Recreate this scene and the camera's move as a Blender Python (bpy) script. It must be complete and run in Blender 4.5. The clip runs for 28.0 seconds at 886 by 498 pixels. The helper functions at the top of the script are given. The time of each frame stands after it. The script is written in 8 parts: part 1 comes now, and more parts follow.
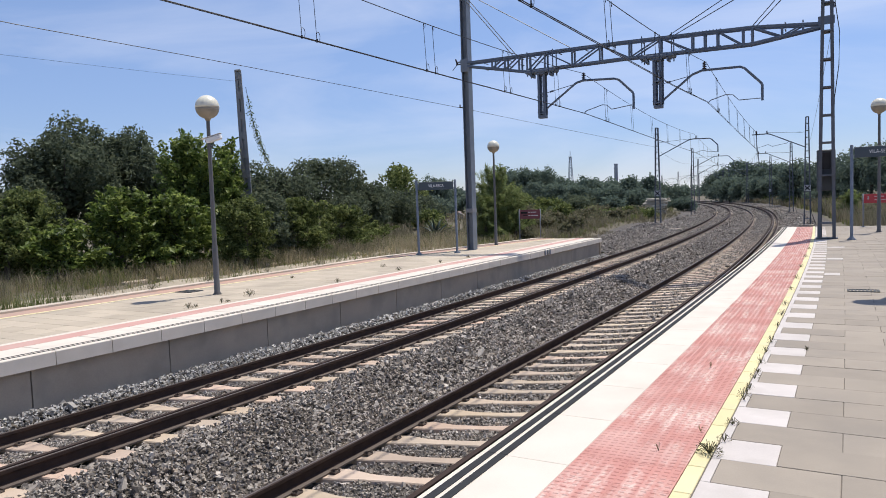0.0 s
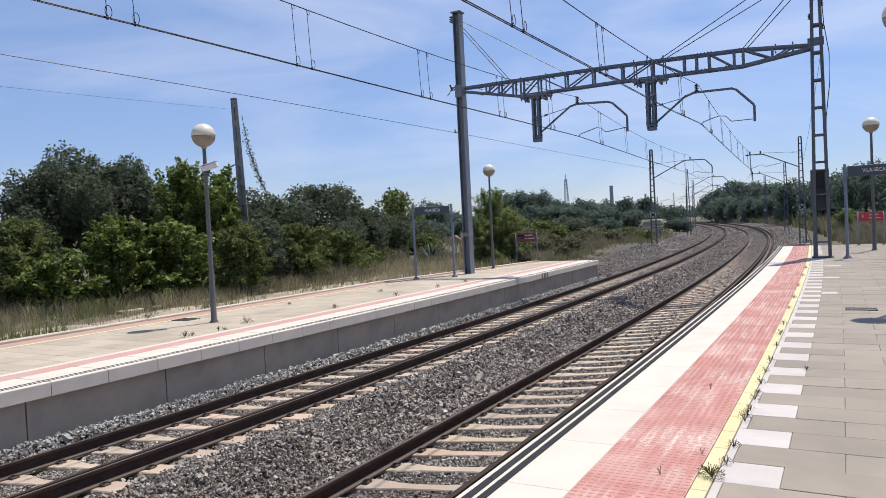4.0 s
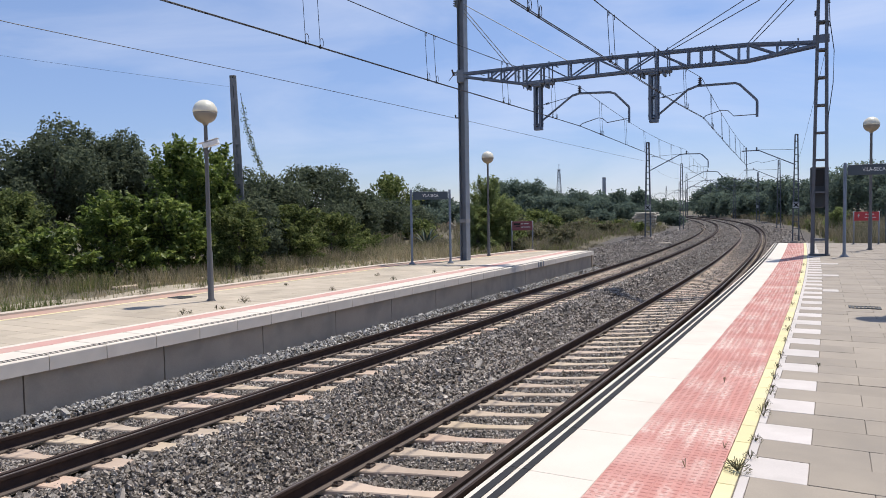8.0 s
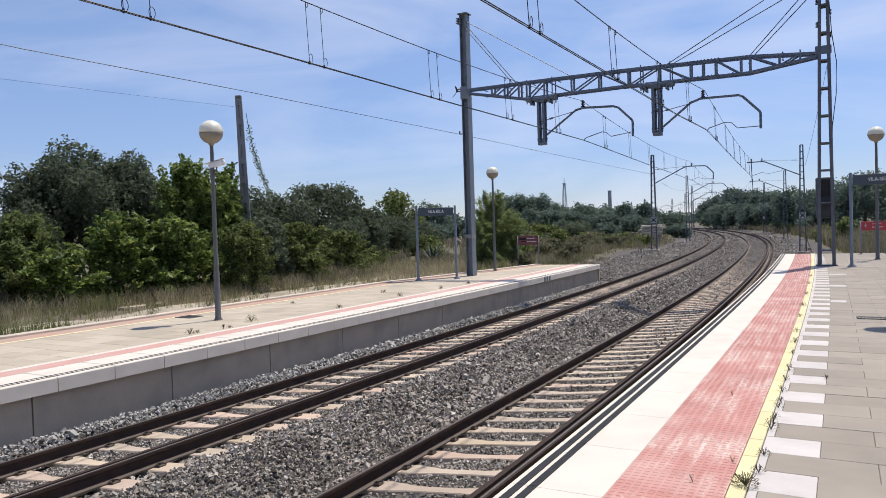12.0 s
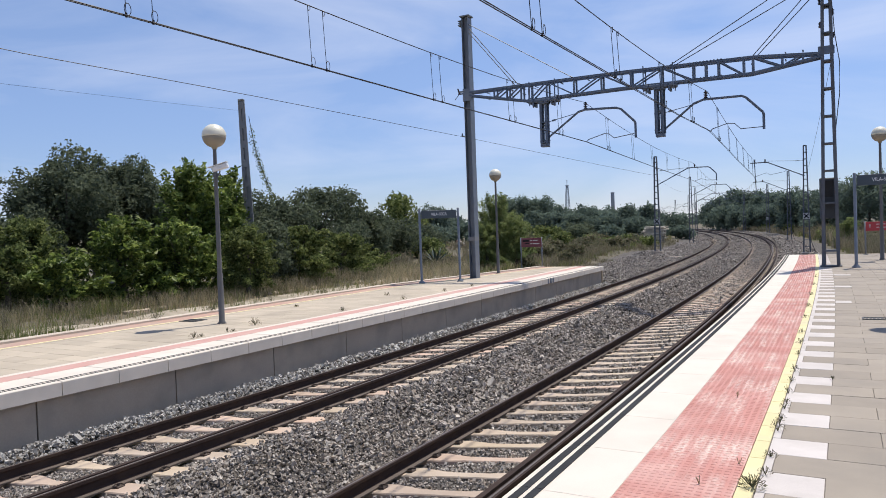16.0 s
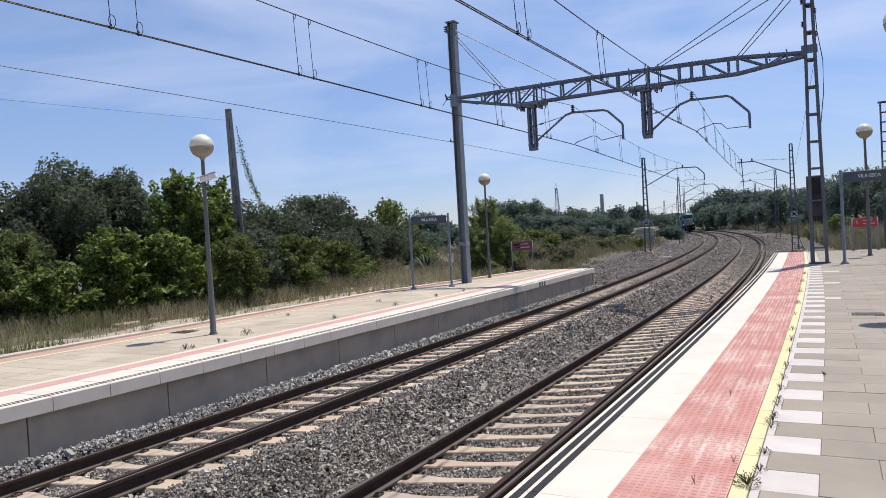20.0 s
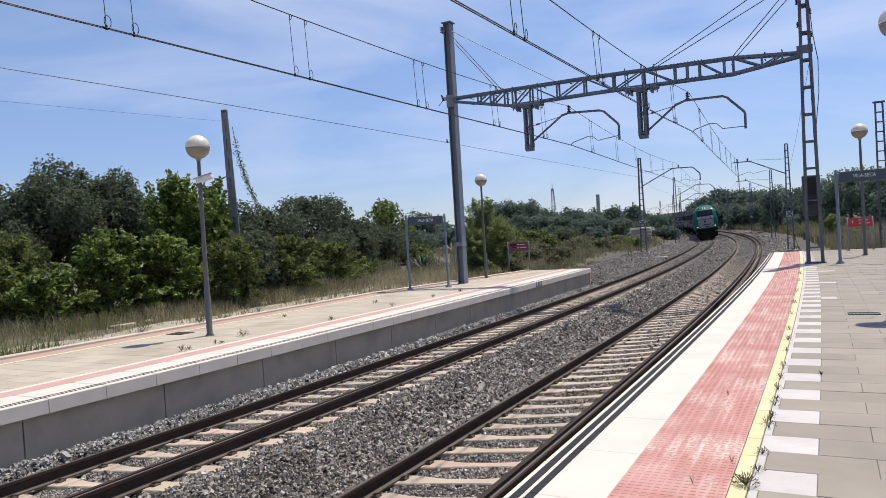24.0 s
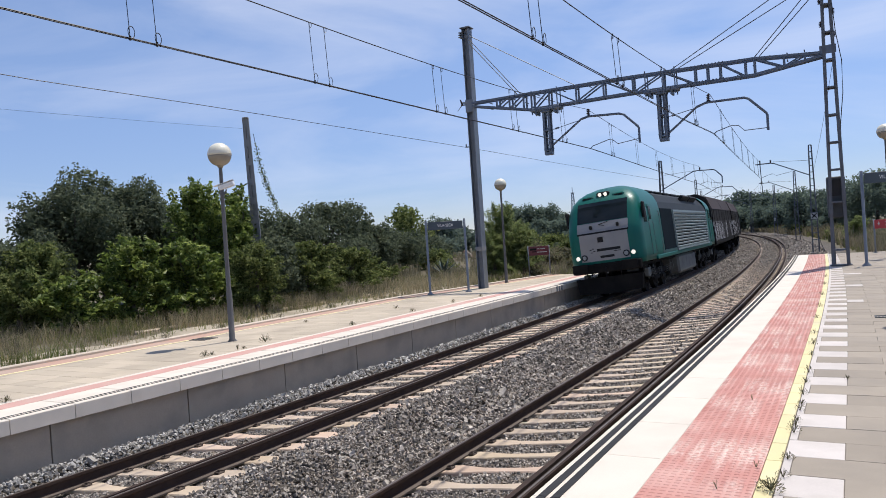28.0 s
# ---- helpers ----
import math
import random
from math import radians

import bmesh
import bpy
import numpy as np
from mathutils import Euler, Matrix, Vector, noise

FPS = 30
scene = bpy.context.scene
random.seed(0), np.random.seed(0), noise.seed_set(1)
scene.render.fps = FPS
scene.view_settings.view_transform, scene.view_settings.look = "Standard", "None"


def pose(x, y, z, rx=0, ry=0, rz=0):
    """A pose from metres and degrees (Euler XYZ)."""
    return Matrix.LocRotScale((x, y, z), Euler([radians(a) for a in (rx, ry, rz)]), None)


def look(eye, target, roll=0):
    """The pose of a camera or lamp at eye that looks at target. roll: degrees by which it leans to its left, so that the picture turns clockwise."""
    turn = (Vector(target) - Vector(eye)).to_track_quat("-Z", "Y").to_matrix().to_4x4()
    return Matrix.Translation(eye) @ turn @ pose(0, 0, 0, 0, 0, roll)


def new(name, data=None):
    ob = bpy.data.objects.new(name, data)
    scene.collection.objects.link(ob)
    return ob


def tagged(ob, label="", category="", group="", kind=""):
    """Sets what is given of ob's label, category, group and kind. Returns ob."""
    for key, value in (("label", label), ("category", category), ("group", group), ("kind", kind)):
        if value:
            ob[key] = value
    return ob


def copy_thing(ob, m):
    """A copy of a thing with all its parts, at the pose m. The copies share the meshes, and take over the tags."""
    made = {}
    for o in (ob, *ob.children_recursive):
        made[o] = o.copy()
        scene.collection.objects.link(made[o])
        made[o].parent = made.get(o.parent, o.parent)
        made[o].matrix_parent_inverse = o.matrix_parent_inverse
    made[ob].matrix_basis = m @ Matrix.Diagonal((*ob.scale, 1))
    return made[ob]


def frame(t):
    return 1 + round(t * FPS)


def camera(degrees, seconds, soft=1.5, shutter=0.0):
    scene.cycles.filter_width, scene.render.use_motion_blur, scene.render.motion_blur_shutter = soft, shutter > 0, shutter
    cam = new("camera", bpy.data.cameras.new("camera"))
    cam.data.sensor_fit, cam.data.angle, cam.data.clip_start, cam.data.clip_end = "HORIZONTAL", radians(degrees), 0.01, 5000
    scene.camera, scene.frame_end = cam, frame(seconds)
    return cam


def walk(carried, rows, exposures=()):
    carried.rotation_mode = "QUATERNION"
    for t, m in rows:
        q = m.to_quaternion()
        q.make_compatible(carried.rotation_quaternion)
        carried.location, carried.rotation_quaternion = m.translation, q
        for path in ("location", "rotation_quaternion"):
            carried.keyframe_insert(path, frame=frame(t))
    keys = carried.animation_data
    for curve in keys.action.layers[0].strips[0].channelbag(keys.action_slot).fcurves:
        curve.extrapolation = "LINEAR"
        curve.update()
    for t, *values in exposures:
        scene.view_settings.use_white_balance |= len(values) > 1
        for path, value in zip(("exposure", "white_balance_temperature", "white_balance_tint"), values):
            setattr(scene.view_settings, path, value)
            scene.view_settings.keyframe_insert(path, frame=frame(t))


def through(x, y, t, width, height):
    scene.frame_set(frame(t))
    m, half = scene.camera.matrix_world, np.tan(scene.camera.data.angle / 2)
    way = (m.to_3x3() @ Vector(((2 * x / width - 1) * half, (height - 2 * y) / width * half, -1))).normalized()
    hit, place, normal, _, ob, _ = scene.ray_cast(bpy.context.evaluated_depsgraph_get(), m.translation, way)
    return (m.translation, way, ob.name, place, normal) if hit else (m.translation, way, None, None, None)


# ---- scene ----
cam = camera(63.49, 28.0, soft=0.9)
# seconds, eye, target, roll: a standing hand-held camera that sways
PATH = [
    (0.0, (3.518, 0.013, 2.417), (-1.228, 8.793, 1.788), -1.98),
    (0.5, (3.513, 0.010, 2.417), (-1.295, 8.758, 1.814), -2.06),
    (1.0, (3.520, 0.009, 2.421), (-1.322, 8.742, 1.895), -2.02),
    (1.5, (3.526, -0.005, 2.433), (-1.315, 8.736, 2.021), -1.99),
    (2.0, (3.523, -0.007, 2.429), (-1.282, 8.758, 2.125), -2.05),
    (2.5, (3.531, -0.003, 2.428), (-1.221, 8.792, 2.174), -2.36),
    (3.0, (3.530, 0.000, 2.427), (-1.178, 8.819, 2.165), -2.66),
    (3.5, (3.524, 0.018, 2.420), (-1.168, 8.844, 2.125), -2.88),
    (5.5, (3.450, 0.022, 2.421), (-1.326, 8.803, 2.123), -1.87),
    (6.0, (3.354, -0.002, 2.423), (-1.384, 8.798, 2.105), -1.43),
    (6.5, (3.298, -0.013, 2.417), (-1.369, 8.824, 2.050), -1.00),
    (7.0, (3.280, -0.016, 2.413), (-1.320, 8.853, 1.983), -0.74),
    (7.5, (3.279, -0.020, 2.410), (-1.299, 8.857, 1.935), -0.68),
    (8.0, (3.277, -0.011, 2.406), (-1.315, 8.859, 1.917), -0.93),
    (8.5, (3.291, -0.018, 2.413), (-1.317, 8.844, 1.936), -1.22),
    (9.0, (3.299, -0.019, 2.413), (-1.317, 8.841, 1.968), -1.52),
    (9.5, (3.295, -0.025, 2.416), (-1.331, 8.831, 1.990), -1.69),
    (10.0, (3.301, -0.028, 2.418), (-1.355, 8.812, 2.003), -1.69),
    (10.5, (3.297, -0.022, 2.412), (-1.381, 8.808, 2.007), -1.58),
    (11.0, (3.296, -0.028, 2.416), (-1.389, 8.798, 2.035), -1.51),
    (11.5, (3.301, -0.037, 2.420), (-1.382, 8.793, 2.091), -1.59),
    (12.0, (3.304, -0.029, 2.420), (-1.366, 8.809, 2.149), -1.76),
    (12.5, (3.304, -0.028, 2.418), (-1.355, 8.818, 2.192), -1.98),
    (14.5, (3.295, -0.017, 2.414), (-1.405, 8.808, 2.196), -1.76),
    (15.0, (3.298, -0.018, 2.412), (-1.414, 8.800, 2.193), -1.80),
    (15.5, (3.293, -0.023, 2.417), (-1.417, 8.795, 2.187), -1.90),
    (16.0, (3.294, -0.020, 2.417), (-1.414, 8.800, 2.183), -2.05),
    (16.5, (3.295, -0.021, 2.418), (-1.395, 8.808, 2.189), -2.23),
    (17.0, (3.294, -0.017, 2.416), (-1.376, 8.822, 2.198), -2.41),
    (17.5, (3.293, -0.018, 2.416), (-1.349, 8.837, 2.205), -2.55),
    (18.0, (3.293, -0.015, 2.414), (-1.326, 8.852, 2.206), -2.73),
    (18.5, (3.291, -0.010, 2.412), (-1.315, 8.863, 2.208), -2.91),
    (19.0, (3.290, -0.017, 2.417), (-1.305, 8.862, 2.219), -3.07),
    (19.5, (3.294, -0.014, 2.417), (-1.301, 8.865, 2.238), -3.24),
    (20.0, (3.295, -0.019, 2.414), (-1.298, 8.863, 2.251), -3.30),
    (20.5, (3.293, -0.019, 2.413), (-1.284, 8.870, 2.226), -3.10),
    (21.0, (3.294, -0.016, 2.415), (-1.252, 8.887, 2.169), -2.87),
    (21.5, (3.287, -0.021, 2.417), (-1.228, 8.896, 2.102), -2.62),
    (23.5, (3.288, -0.020, 2.417), (-1.240, 8.893, 2.217), -3.27),
    (24.0, (3.284, -0.016, 2.417), (-1.263, 8.889, 2.258), -3.43),
    (24.5, (3.286, -0.019, 2.415), (-1.283, 8.875, 2.284), -3.54),
    (25.0, (3.287, -0.016, 2.414), (-1.304, 8.867, 2.302), -3.67),
    (25.5, (3.288, -0.023, 2.415), (-1.322, 8.851, 2.318), -3.71),
    (26.0, (3.286, -0.015, 2.412), (-1.346, 8.847, 2.331), -3.75),
    (26.5, (3.288, -0.022, 2.418), (-1.372, 8.825, 2.348), -3.76),
    (27.0, (3.290, -0.032, 2.416), (-1.401, 8.799, 2.361), -3.77),
    (27.5, (3.291, -0.023, 2.417), (-1.444, 8.784, 2.364), -3.82),
    (28.0, (3.291, -0.027, 2.416), (-1.499, 8.751, 2.343), -3.83),
]
walk(cam, [(t, look(e, g, r)) for t, e, g, r in PATH])

# ---- sky, sun ----
SUN_EL, SUN_AZ = radians(69.0), 0.35          # high summer sun, ahead of the camera and a little to its right
world = bpy.data.worlds.new("sky")
scene.world = world
world.use_nodes = True
wn, wl = world.node_tree.nodes, world.node_tree.links
wn.clear()
w_out = wn.new("ShaderNodeOutputWorld")
w_bg = wn.new("ShaderNodeBackground")
w_sky = wn.new("ShaderNodeTexSky")
w_sky.sky_type = "NISHITA"
w_sky.sun_disc = False
w_sky.sun_elevation, w_sky.sun_rotation = SUN_EL, SUN_AZ
w_sky.air_density, w_sky.dust_density, w_sky.ozone_density = 1.0, 0.0, 3.0
w_bg.inputs["Strength"].default_value = 0.137
# thin streaks of cirrus
w_tc = wn.new("ShaderNodeTexCoord")
w_sep = wn.new("ShaderNodeSeparateXYZ")
w_map = wn.new("ShaderNodeMapping")
w_map.inputs["Rotation"].default_value = (radians(-7), radians(-9), 0)
w_map.inputs["Scale"].default_value = (2.1, 2.1, 8.5)
w_n1 = wn.new("ShaderNodeTexNoise")
w_n1.inputs["Scale"].default_value, w_n1.inputs["Detail"].default_value = 1.0, 9
w_n1.inputs["Roughness"].default_value, w_n1.inputs["Distortion"].default_value = 0.55, 0.5
w_r = wn.new("ShaderNodeMapRange")
w_r.inputs[1].default_value, w_r.inputs[2].default_value = 0.42, 0.76
w_r.inputs[3].default_value, w_r.inputs[4].default_value = 0.0, 0.52
w_mix = wn.new("ShaderNodeMix"); w_mix.data_type = "RGBA"
w_mix.inputs[7].default_value = (6.0, 6.35, 7.5, 1)
w_tint = wn.new("ShaderNodeMix"); w_tint.data_type = "RGBA"; w_tint.blend_type = "MULTIPLY"
w_tint.inputs[0].default_value = 1.0
w_tint.inputs[7].default_value = (1.08, 0.98, 1.06, 1)
wl.new(w_tc.outputs["Generated"], w_sep.inputs[0])
wl.new(w_tc.outputs["Generated"], w_map.inputs[0])
wl.new(w_map.outputs[0], w_n1.inputs["Vector"])
wl.new(w_n1.outputs[0], w_r.inputs[0])
wl.new(w_r.outputs[0], w_mix.inputs[0])
# summer haze takes the glare off the lowest sky
w_hz = wn.new("ShaderNodeMapRange"); w_hz.interpolation_type = "SMOOTHSTEP"
w_hz.inputs[1].default_value, w_hz.inputs[2].default_value = 0.0, 0.36
w_hmix = wn.new("ShaderNodeMix"); w_hmix.data_type = "RGBA"
w_hmix.inputs[6].default_value, w_hmix.inputs[7].default_value = (0.595, 0.62, 0.83, 1), (1.05, 0.965, 1.025, 1)
wl.new(w_sep.outputs[2], w_hz.inputs[0]); wl.new(w_hz.outputs[0], w_hmix.inputs[0]); wl.new(w_hmix.outputs[2], w_tint.inputs[7])
wl.new(w_sky.outputs[0], w_tint.inputs[6])
wl.new(w_tint.outputs[2], w_mix.inputs[6])
wl.new(w_mix.outputs[2], w_bg.inputs["Color"])
wl.new(w_bg.outputs[0], w_out.inputs[0])

sun = new("sun", bpy.data.lights.new("sun", "SUN"))
sun.data.energy, sun.data.angle, sun.data.color = 4.6, radians(0.53), (1.0, 0.955, 0.88)
sun_to = Vector((math.sin(SUN_AZ) * math.cos(SUN_EL), math.cos(SUN_AZ) * math.cos(SUN_EL), math.sin(SUN_EL)))
sun.matrix_world = look(sun_to * 60, (0, 0, 0))
scene.view_settings.exposure = 0.0

# ---- materials ----
def col(c, a=1.0):
    return (c[0], c[1], c[2], a)


def mat(name, c1, c2=None, rough=0.7, metal=0.0, scale=6.0, fine=60.0, bump=0.25, depth=0.004, fine_amount=0.35,
        vary=0.0, stain=None, stain_scale=0.8, stain_amount=0.5, spec=0.5, coat=0.0, placed=False):
    """A surface of two tones, mixed by coarse and fine noise, with relief; vary: brightness by piece; stain: a third tone in patches; placed: the patches run on from piece to piece."""
    m = bpy.data.materials.new(name)
    m.use_nodes = True
    nd, lk = m.node_tree.nodes, m.node_tree.links
    b = nd["Principled BSDF"]
    b.inputs["Roughness"].default_value, b.inputs["Metallic"].default_value = rough, metal
    b.inputs["Specular IOR Level"].default_value = spec
    b.inputs["Coat Weight"].default_value = coat
    tc = nd.new("ShaderNodeTexCoord")
    n1 = nd.new("ShaderNodeTexNoise"); n1.inputs["Scale"].default_value, n1.inputs["Detail"].default_value = scale, 5
    n2 = nd.new("ShaderNodeTexNoise"); n2.inputs["Scale"].default_value, n2.inputs["Detail"].default_value = fine, 3
    at = nd.new("ShaderNodeNewGeometry").outputs["Position"] if placed else tc.outputs["Object"]
    lk.new(at, n1.inputs["Vector"]); lk.new(at, n2.inputs["Vector"])
    mr = nd.new("ShaderNodeMapRange"); mr.inputs[1].default_value, mr.inputs[2].default_value = 0.32, 0.68
    add = nd.new("ShaderNodeMix"); add.data_type = "FLOAT"; add.inputs[0].default_value = fine_amount
    lk.new(n1.outputs[0], add.inputs[2]); lk.new(n2.outputs[0], add.inputs[3]); lk.new(add.outputs[0], mr.inputs[0])
    mix = nd.new("ShaderNodeMix"); mix.data_type = "RGBA"
    mix.inputs[6].default_value, mix.inputs[7].default_value = col(c1), col(c2 or [v * 0.75 for v in c1])
    lk.new(mr.outputs[0], mix.inputs[0])
    out = mix.outputs[2]
    if stain:
        n3 = nd.new("ShaderNodeTexNoise"); n3.inputs["Scale"].default_value, n3.inputs["Detail"].default_value = stain_scale, 6
        lk.new(at, n3.inputs["Vector"])
        r3 = nd.new("ShaderNodeMapRange"); r3.inputs[1].default_value, r3.inputs[2].default_value = 0.5, 0.68
        r3.inputs[4].default_value = stain_amount
        lk.new(n3.outputs[0], r3.inputs[0])
        mx = nd.new("ShaderNodeMix"); mx.data_type = "RGBA"; mx.inputs[7].default_value = col(stain)
        lk.new(r3.outputs[0], mx.inputs[0]); lk.new(out, mx.inputs[6]); out = mx.outputs[2]
    if vary:
        oi = nd.new("ShaderNodeObjectInfo")
        rr = nd.new("ShaderNodeMapRange"); rr.inputs[3].default_value, rr.inputs[4].default_value = 1 - vary, 1 + vary
        lk.new(oi.outputs["Random"], rr.inputs[0])
        hv = nd.new("ShaderNodeHueSaturation"); lk.new(rr.outputs[0], hv.inputs["Value"]); lk.new(out, hv.inputs["Color"]); out = hv.outputs[0]
    lk.new(out, b.inputs["Base Color"])
    if bump:
        bp = nd.new("ShaderNodeBump"); bp.inputs["Strength"].default_value, bp.inputs["Distance"].default_value = bump, depth
        lk.new(n2.outputs[0], bp.inputs["Height"]); lk.new(bp.outputs[0], b.inputs["Normal"])
    return m


def island_mat(name, tones, rough=0.85, spec=0.3, bump_scale=90.0, bump=0.3, through=0.0, value=(0.7, 1.3), grain=0.35):
    """Loose pieces in one mesh, each with a tone of its own out of a ramp; through: how much light a leaf lets through."""
    m = bpy.data.materials.new(name)
    m.use_nodes = True
    nd, lk = m.node_tree.nodes, m.node_tree.links
    b = nd["Principled BSDF"]
    b.inputs["Roughness"].default_value, b.inputs["Specular IOR Level"].default_value = rough, spec
    g = nd.new("ShaderNodeNewGeometry")
    ramp = nd.new("ShaderNodeValToRGB")
    while len(ramp.color_ramp.elements) < len(tones):
        ramp.color_ramp.elements.new(0.5)
    for i, c in enumerate(tones):
        e = ramp.color_ramp.elements[i]
        e.position, e.color = i / max(1, len(tones) - 1), col(c)
    lk.new(g.outputs["Random Per Island"], ramp.inputs[0])
    tc = nd.new("ShaderNodeTexCoord")
    nz = nd.new("ShaderNodeTexNoise"); nz.inputs["Scale"].default_value, nz.inputs["Detail"].default_value = bump_scale, 3
    lk.new(tc.outputs["Object"], nz.inputs["Vector"])
    big = nd.new("ShaderNodeTexNoise"); big.inputs["Scale"].default_value, big.inputs["Detail"].default_value = 0.9, 4
    lk.new(tc.outputs["Object"], big.inputs["Vector"])
    fl = nd.new("ShaderNodeMix"); fl.data_type = "FLOAT"; fl.inputs[0].default_value = grain
    lk.new(big.outputs[0], fl.inputs[2]); lk.new(nz.outputs[0], fl.inputs[3])
    mr = nd.new("ShaderNodeMapRange"); mr.inputs[1].default_value, mr.inputs[2].default_value = 0.3, 0.7
    mr.inputs[3].default_value, mr.inputs[4].default_value = value
    lk.new(fl.outputs[0], mr.inputs[0])
    hv = nd.new("ShaderNodeHueSaturation"); lk.new(mr.outputs[0], hv.inputs["Value"]); lk.new(ramp.outputs[0], hv.inputs["Color"])
    lk.new(hv.outputs[0], b.inputs["Base Color"])
    if bump:
        bp = nd.new("ShaderNodeBump"); bp.inputs["Strength"].default_value, bp.inputs["Distance"].default_value = bump, 0.004
        lk.new(nz.outputs[0], bp.inputs["Height"]); lk.new(bp.outputs[0], b.inputs["Normal"])
    if through:
        tl = nd.new("ShaderNodeBsdfTranslucent")
        lk.new(hv.outputs[0], tl.inputs["Color"])
        ms = nd.new("ShaderNodeMixShader"); ms.inputs[0].default_value = through
        lk.new(b.outputs[0], ms.inputs[1]); lk.new(tl.outputs[0], ms.inputs[2])
        lk.new(ms.outputs[0], nd["Material Output"].inputs[0])
    return m


def slab_mat():
    """Worn paving, each slab of a slightly different tone."""
    m = mat("beige_paving", (0.515, 0.43, 0.325), (0.44, 0.37, 0.28), 0.85, scale=0.9, fine=30, stain=(0.31, 0.26, 0.195), stain_scale=0.7, stain_amount=0.45)
    nd, lk = m.node_tree.nodes, m.node_tree.links
    b = nd["Principled BSDF"]
    src = b.inputs["Base Color"].links[0].from_socket
    g = nd.new("ShaderNodeNewGeometry")
    r = nd.new("ShaderNodeMapRange"); r.inputs[3].default_value, r.inputs[4].default_value = 0.90, 1.08
    hv = nd.new("ShaderNodeHueSaturation")
    oi = nd.new("ShaderNodeObjectInfo")
    ad = nd.new("ShaderNodeMath"); ad.operation = "ADD"; lk.new(g.outputs["Random Per Island"], ad.inputs[0]); lk.new(oi.outputs["Random"], ad.inputs[1])
    fr = nd.new("ShaderNodeMath"); fr.operation = "FRACT"; lk.new(ad.outputs[0], fr.inputs[0])
    lk.new(fr.outputs[0], r.inputs[0]); lk.new(r.outputs[0], hv.inputs["Value"]); lk.new(src, hv.inputs["Color"]); lk.new(hv.outputs[0], b.inputs["Base Color"])
    return m


def sleeper_mat():
    """Worn concrete: each sleeper has a tint of its own, pinkish, cream or yellowed, with rust stains about the rails."""
    m = mat("sleeper_concrete", (0.580, 0.495, 0.400), (0.475, 0.405, 0.328), 0.9, scale=3, fine=70, vary=0.10, stain=(0.44, 0.36, 0.255), stain_scale=1.6, stain_amount=0.5, placed=True)
    nd, lk = m.node_tree.nodes, m.node_tree.links
    b = nd["Principled BSDF"]
    src = b.inputs["Base Color"].links[0].from_socket
    oi = nd.new("ShaderNodeObjectInfo")
    rp = nd.new("ShaderNodeValToRGB")
    for i, c in enumerate(((0.82, 0.74, 0.70), (1.08, 0.89, 0.83), (1.05, 0.97, 0.86), (0.92, 0.86, 0.82))):
        e = rp.color_ramp.elements[i] if i < 2 else rp.color_ramp.elements.new(0.5)
        e.color = col(c)
    for i, e in enumerate(rp.color_ramp.elements):
        e.position = i / 3
    mu = nd.new("ShaderNodeMath"); mu.operation = "MULTIPLY"; mu.inputs[1].default_value = 7.13
    fr = nd.new("ShaderNodeMath"); fr.operation = "FRACT"
    lk.new(oi.outputs["Random"], mu.inputs[0]); lk.new(mu.outputs[0], fr.inputs[0]); lk.new(fr.outputs[0], rp.inputs[0])
    mx = nd.new("ShaderNodeMix"); mx.data_type = "RGBA"; mx.blend_type = "MULTIPLY"; mx.inputs[0].default_value = 1.0
    lk.new(src, mx.inputs[6]); lk.new(rp.outputs[0], mx.inputs[7]); lk.new(mx.outputs[2], b.inputs["Base Color"])
    return m


def tactile_mat():
    """Red tactile tiles whose colour is trodden off in pale streaks along the platform."""
    m = mat("red_tactile", (0.56, 0.265, 0.22), (0.48, 0.21, 0.172), 0.8, scale=2.0, fine=60, bump=0.2, vary=0.05, stain=(0.66, 0.42, 0.36), stain_scale=1.1, stain_amount=0.6, placed=True)
    nd, lk = m.node_tree.nodes, m.node_tree.links
    b = nd["Principled BSDF"]
    src = b.inputs["Base Color"].links[0].from_socket
    at = nd.new("ShaderNodeNewGeometry").outputs["Position"]
    masks = []
    for scale, lo, hi in (((15.0, 0.9, 1.0), 0.40, 0.62), ((1.1, 1.9, 1.0), 0.38, 0.60), ((34.0, 22.0, 1.0), 0.30, 0.60)):
        mp = nd.new("ShaderNodeMapping"); mp.inputs["Scale"].default_value = scale
        n = nd.new("ShaderNodeTexNoise"); n.inputs["Scale"].default_value, n.inputs["Detail"].default_value = 1.0, 4
        r = nd.new("ShaderNodeMapRange"); r.inputs[1].default_value, r.inputs[2].default_value = lo, hi
        lk.new(at, mp.inputs[0]); lk.new(mp.outputs[0], n.inputs["Vector"]); lk.new(n.outputs[0], r.inputs[0])
        masks.append(r.outputs[0])
    m1 = nd.new("ShaderNodeMath"); m1.operation = "MULTIPLY"; lk.new(masks[0], m1.inputs[0]); lk.new(masks[1], m1.inputs[1])
    m2 = nd.new("ShaderNodeMath"); m2.operation = "MULTIPLY"; lk.new(m1.outputs[0], m2.inputs[0]); lk.new(masks[2], m2.inputs[1])
    m3 = nd.new("ShaderNodeMath"); m3.operation = "MULTIPLY"; m3.inputs[1].default_value = 0.85; lk.new(m2.outputs[0], m3.inputs[0])
    mx = nd.new("ShaderNodeMix"); mx.data_type = "RGBA"; mx.inputs[7].default_value = (0.72, 0.60, 0.52, 1)
    lk.new(m3.outputs[0], mx.inputs[0]); lk.new(src, mx.inputs[6]); lk.new(mx.outputs[2], b.inputs["Base Color"])
    return m


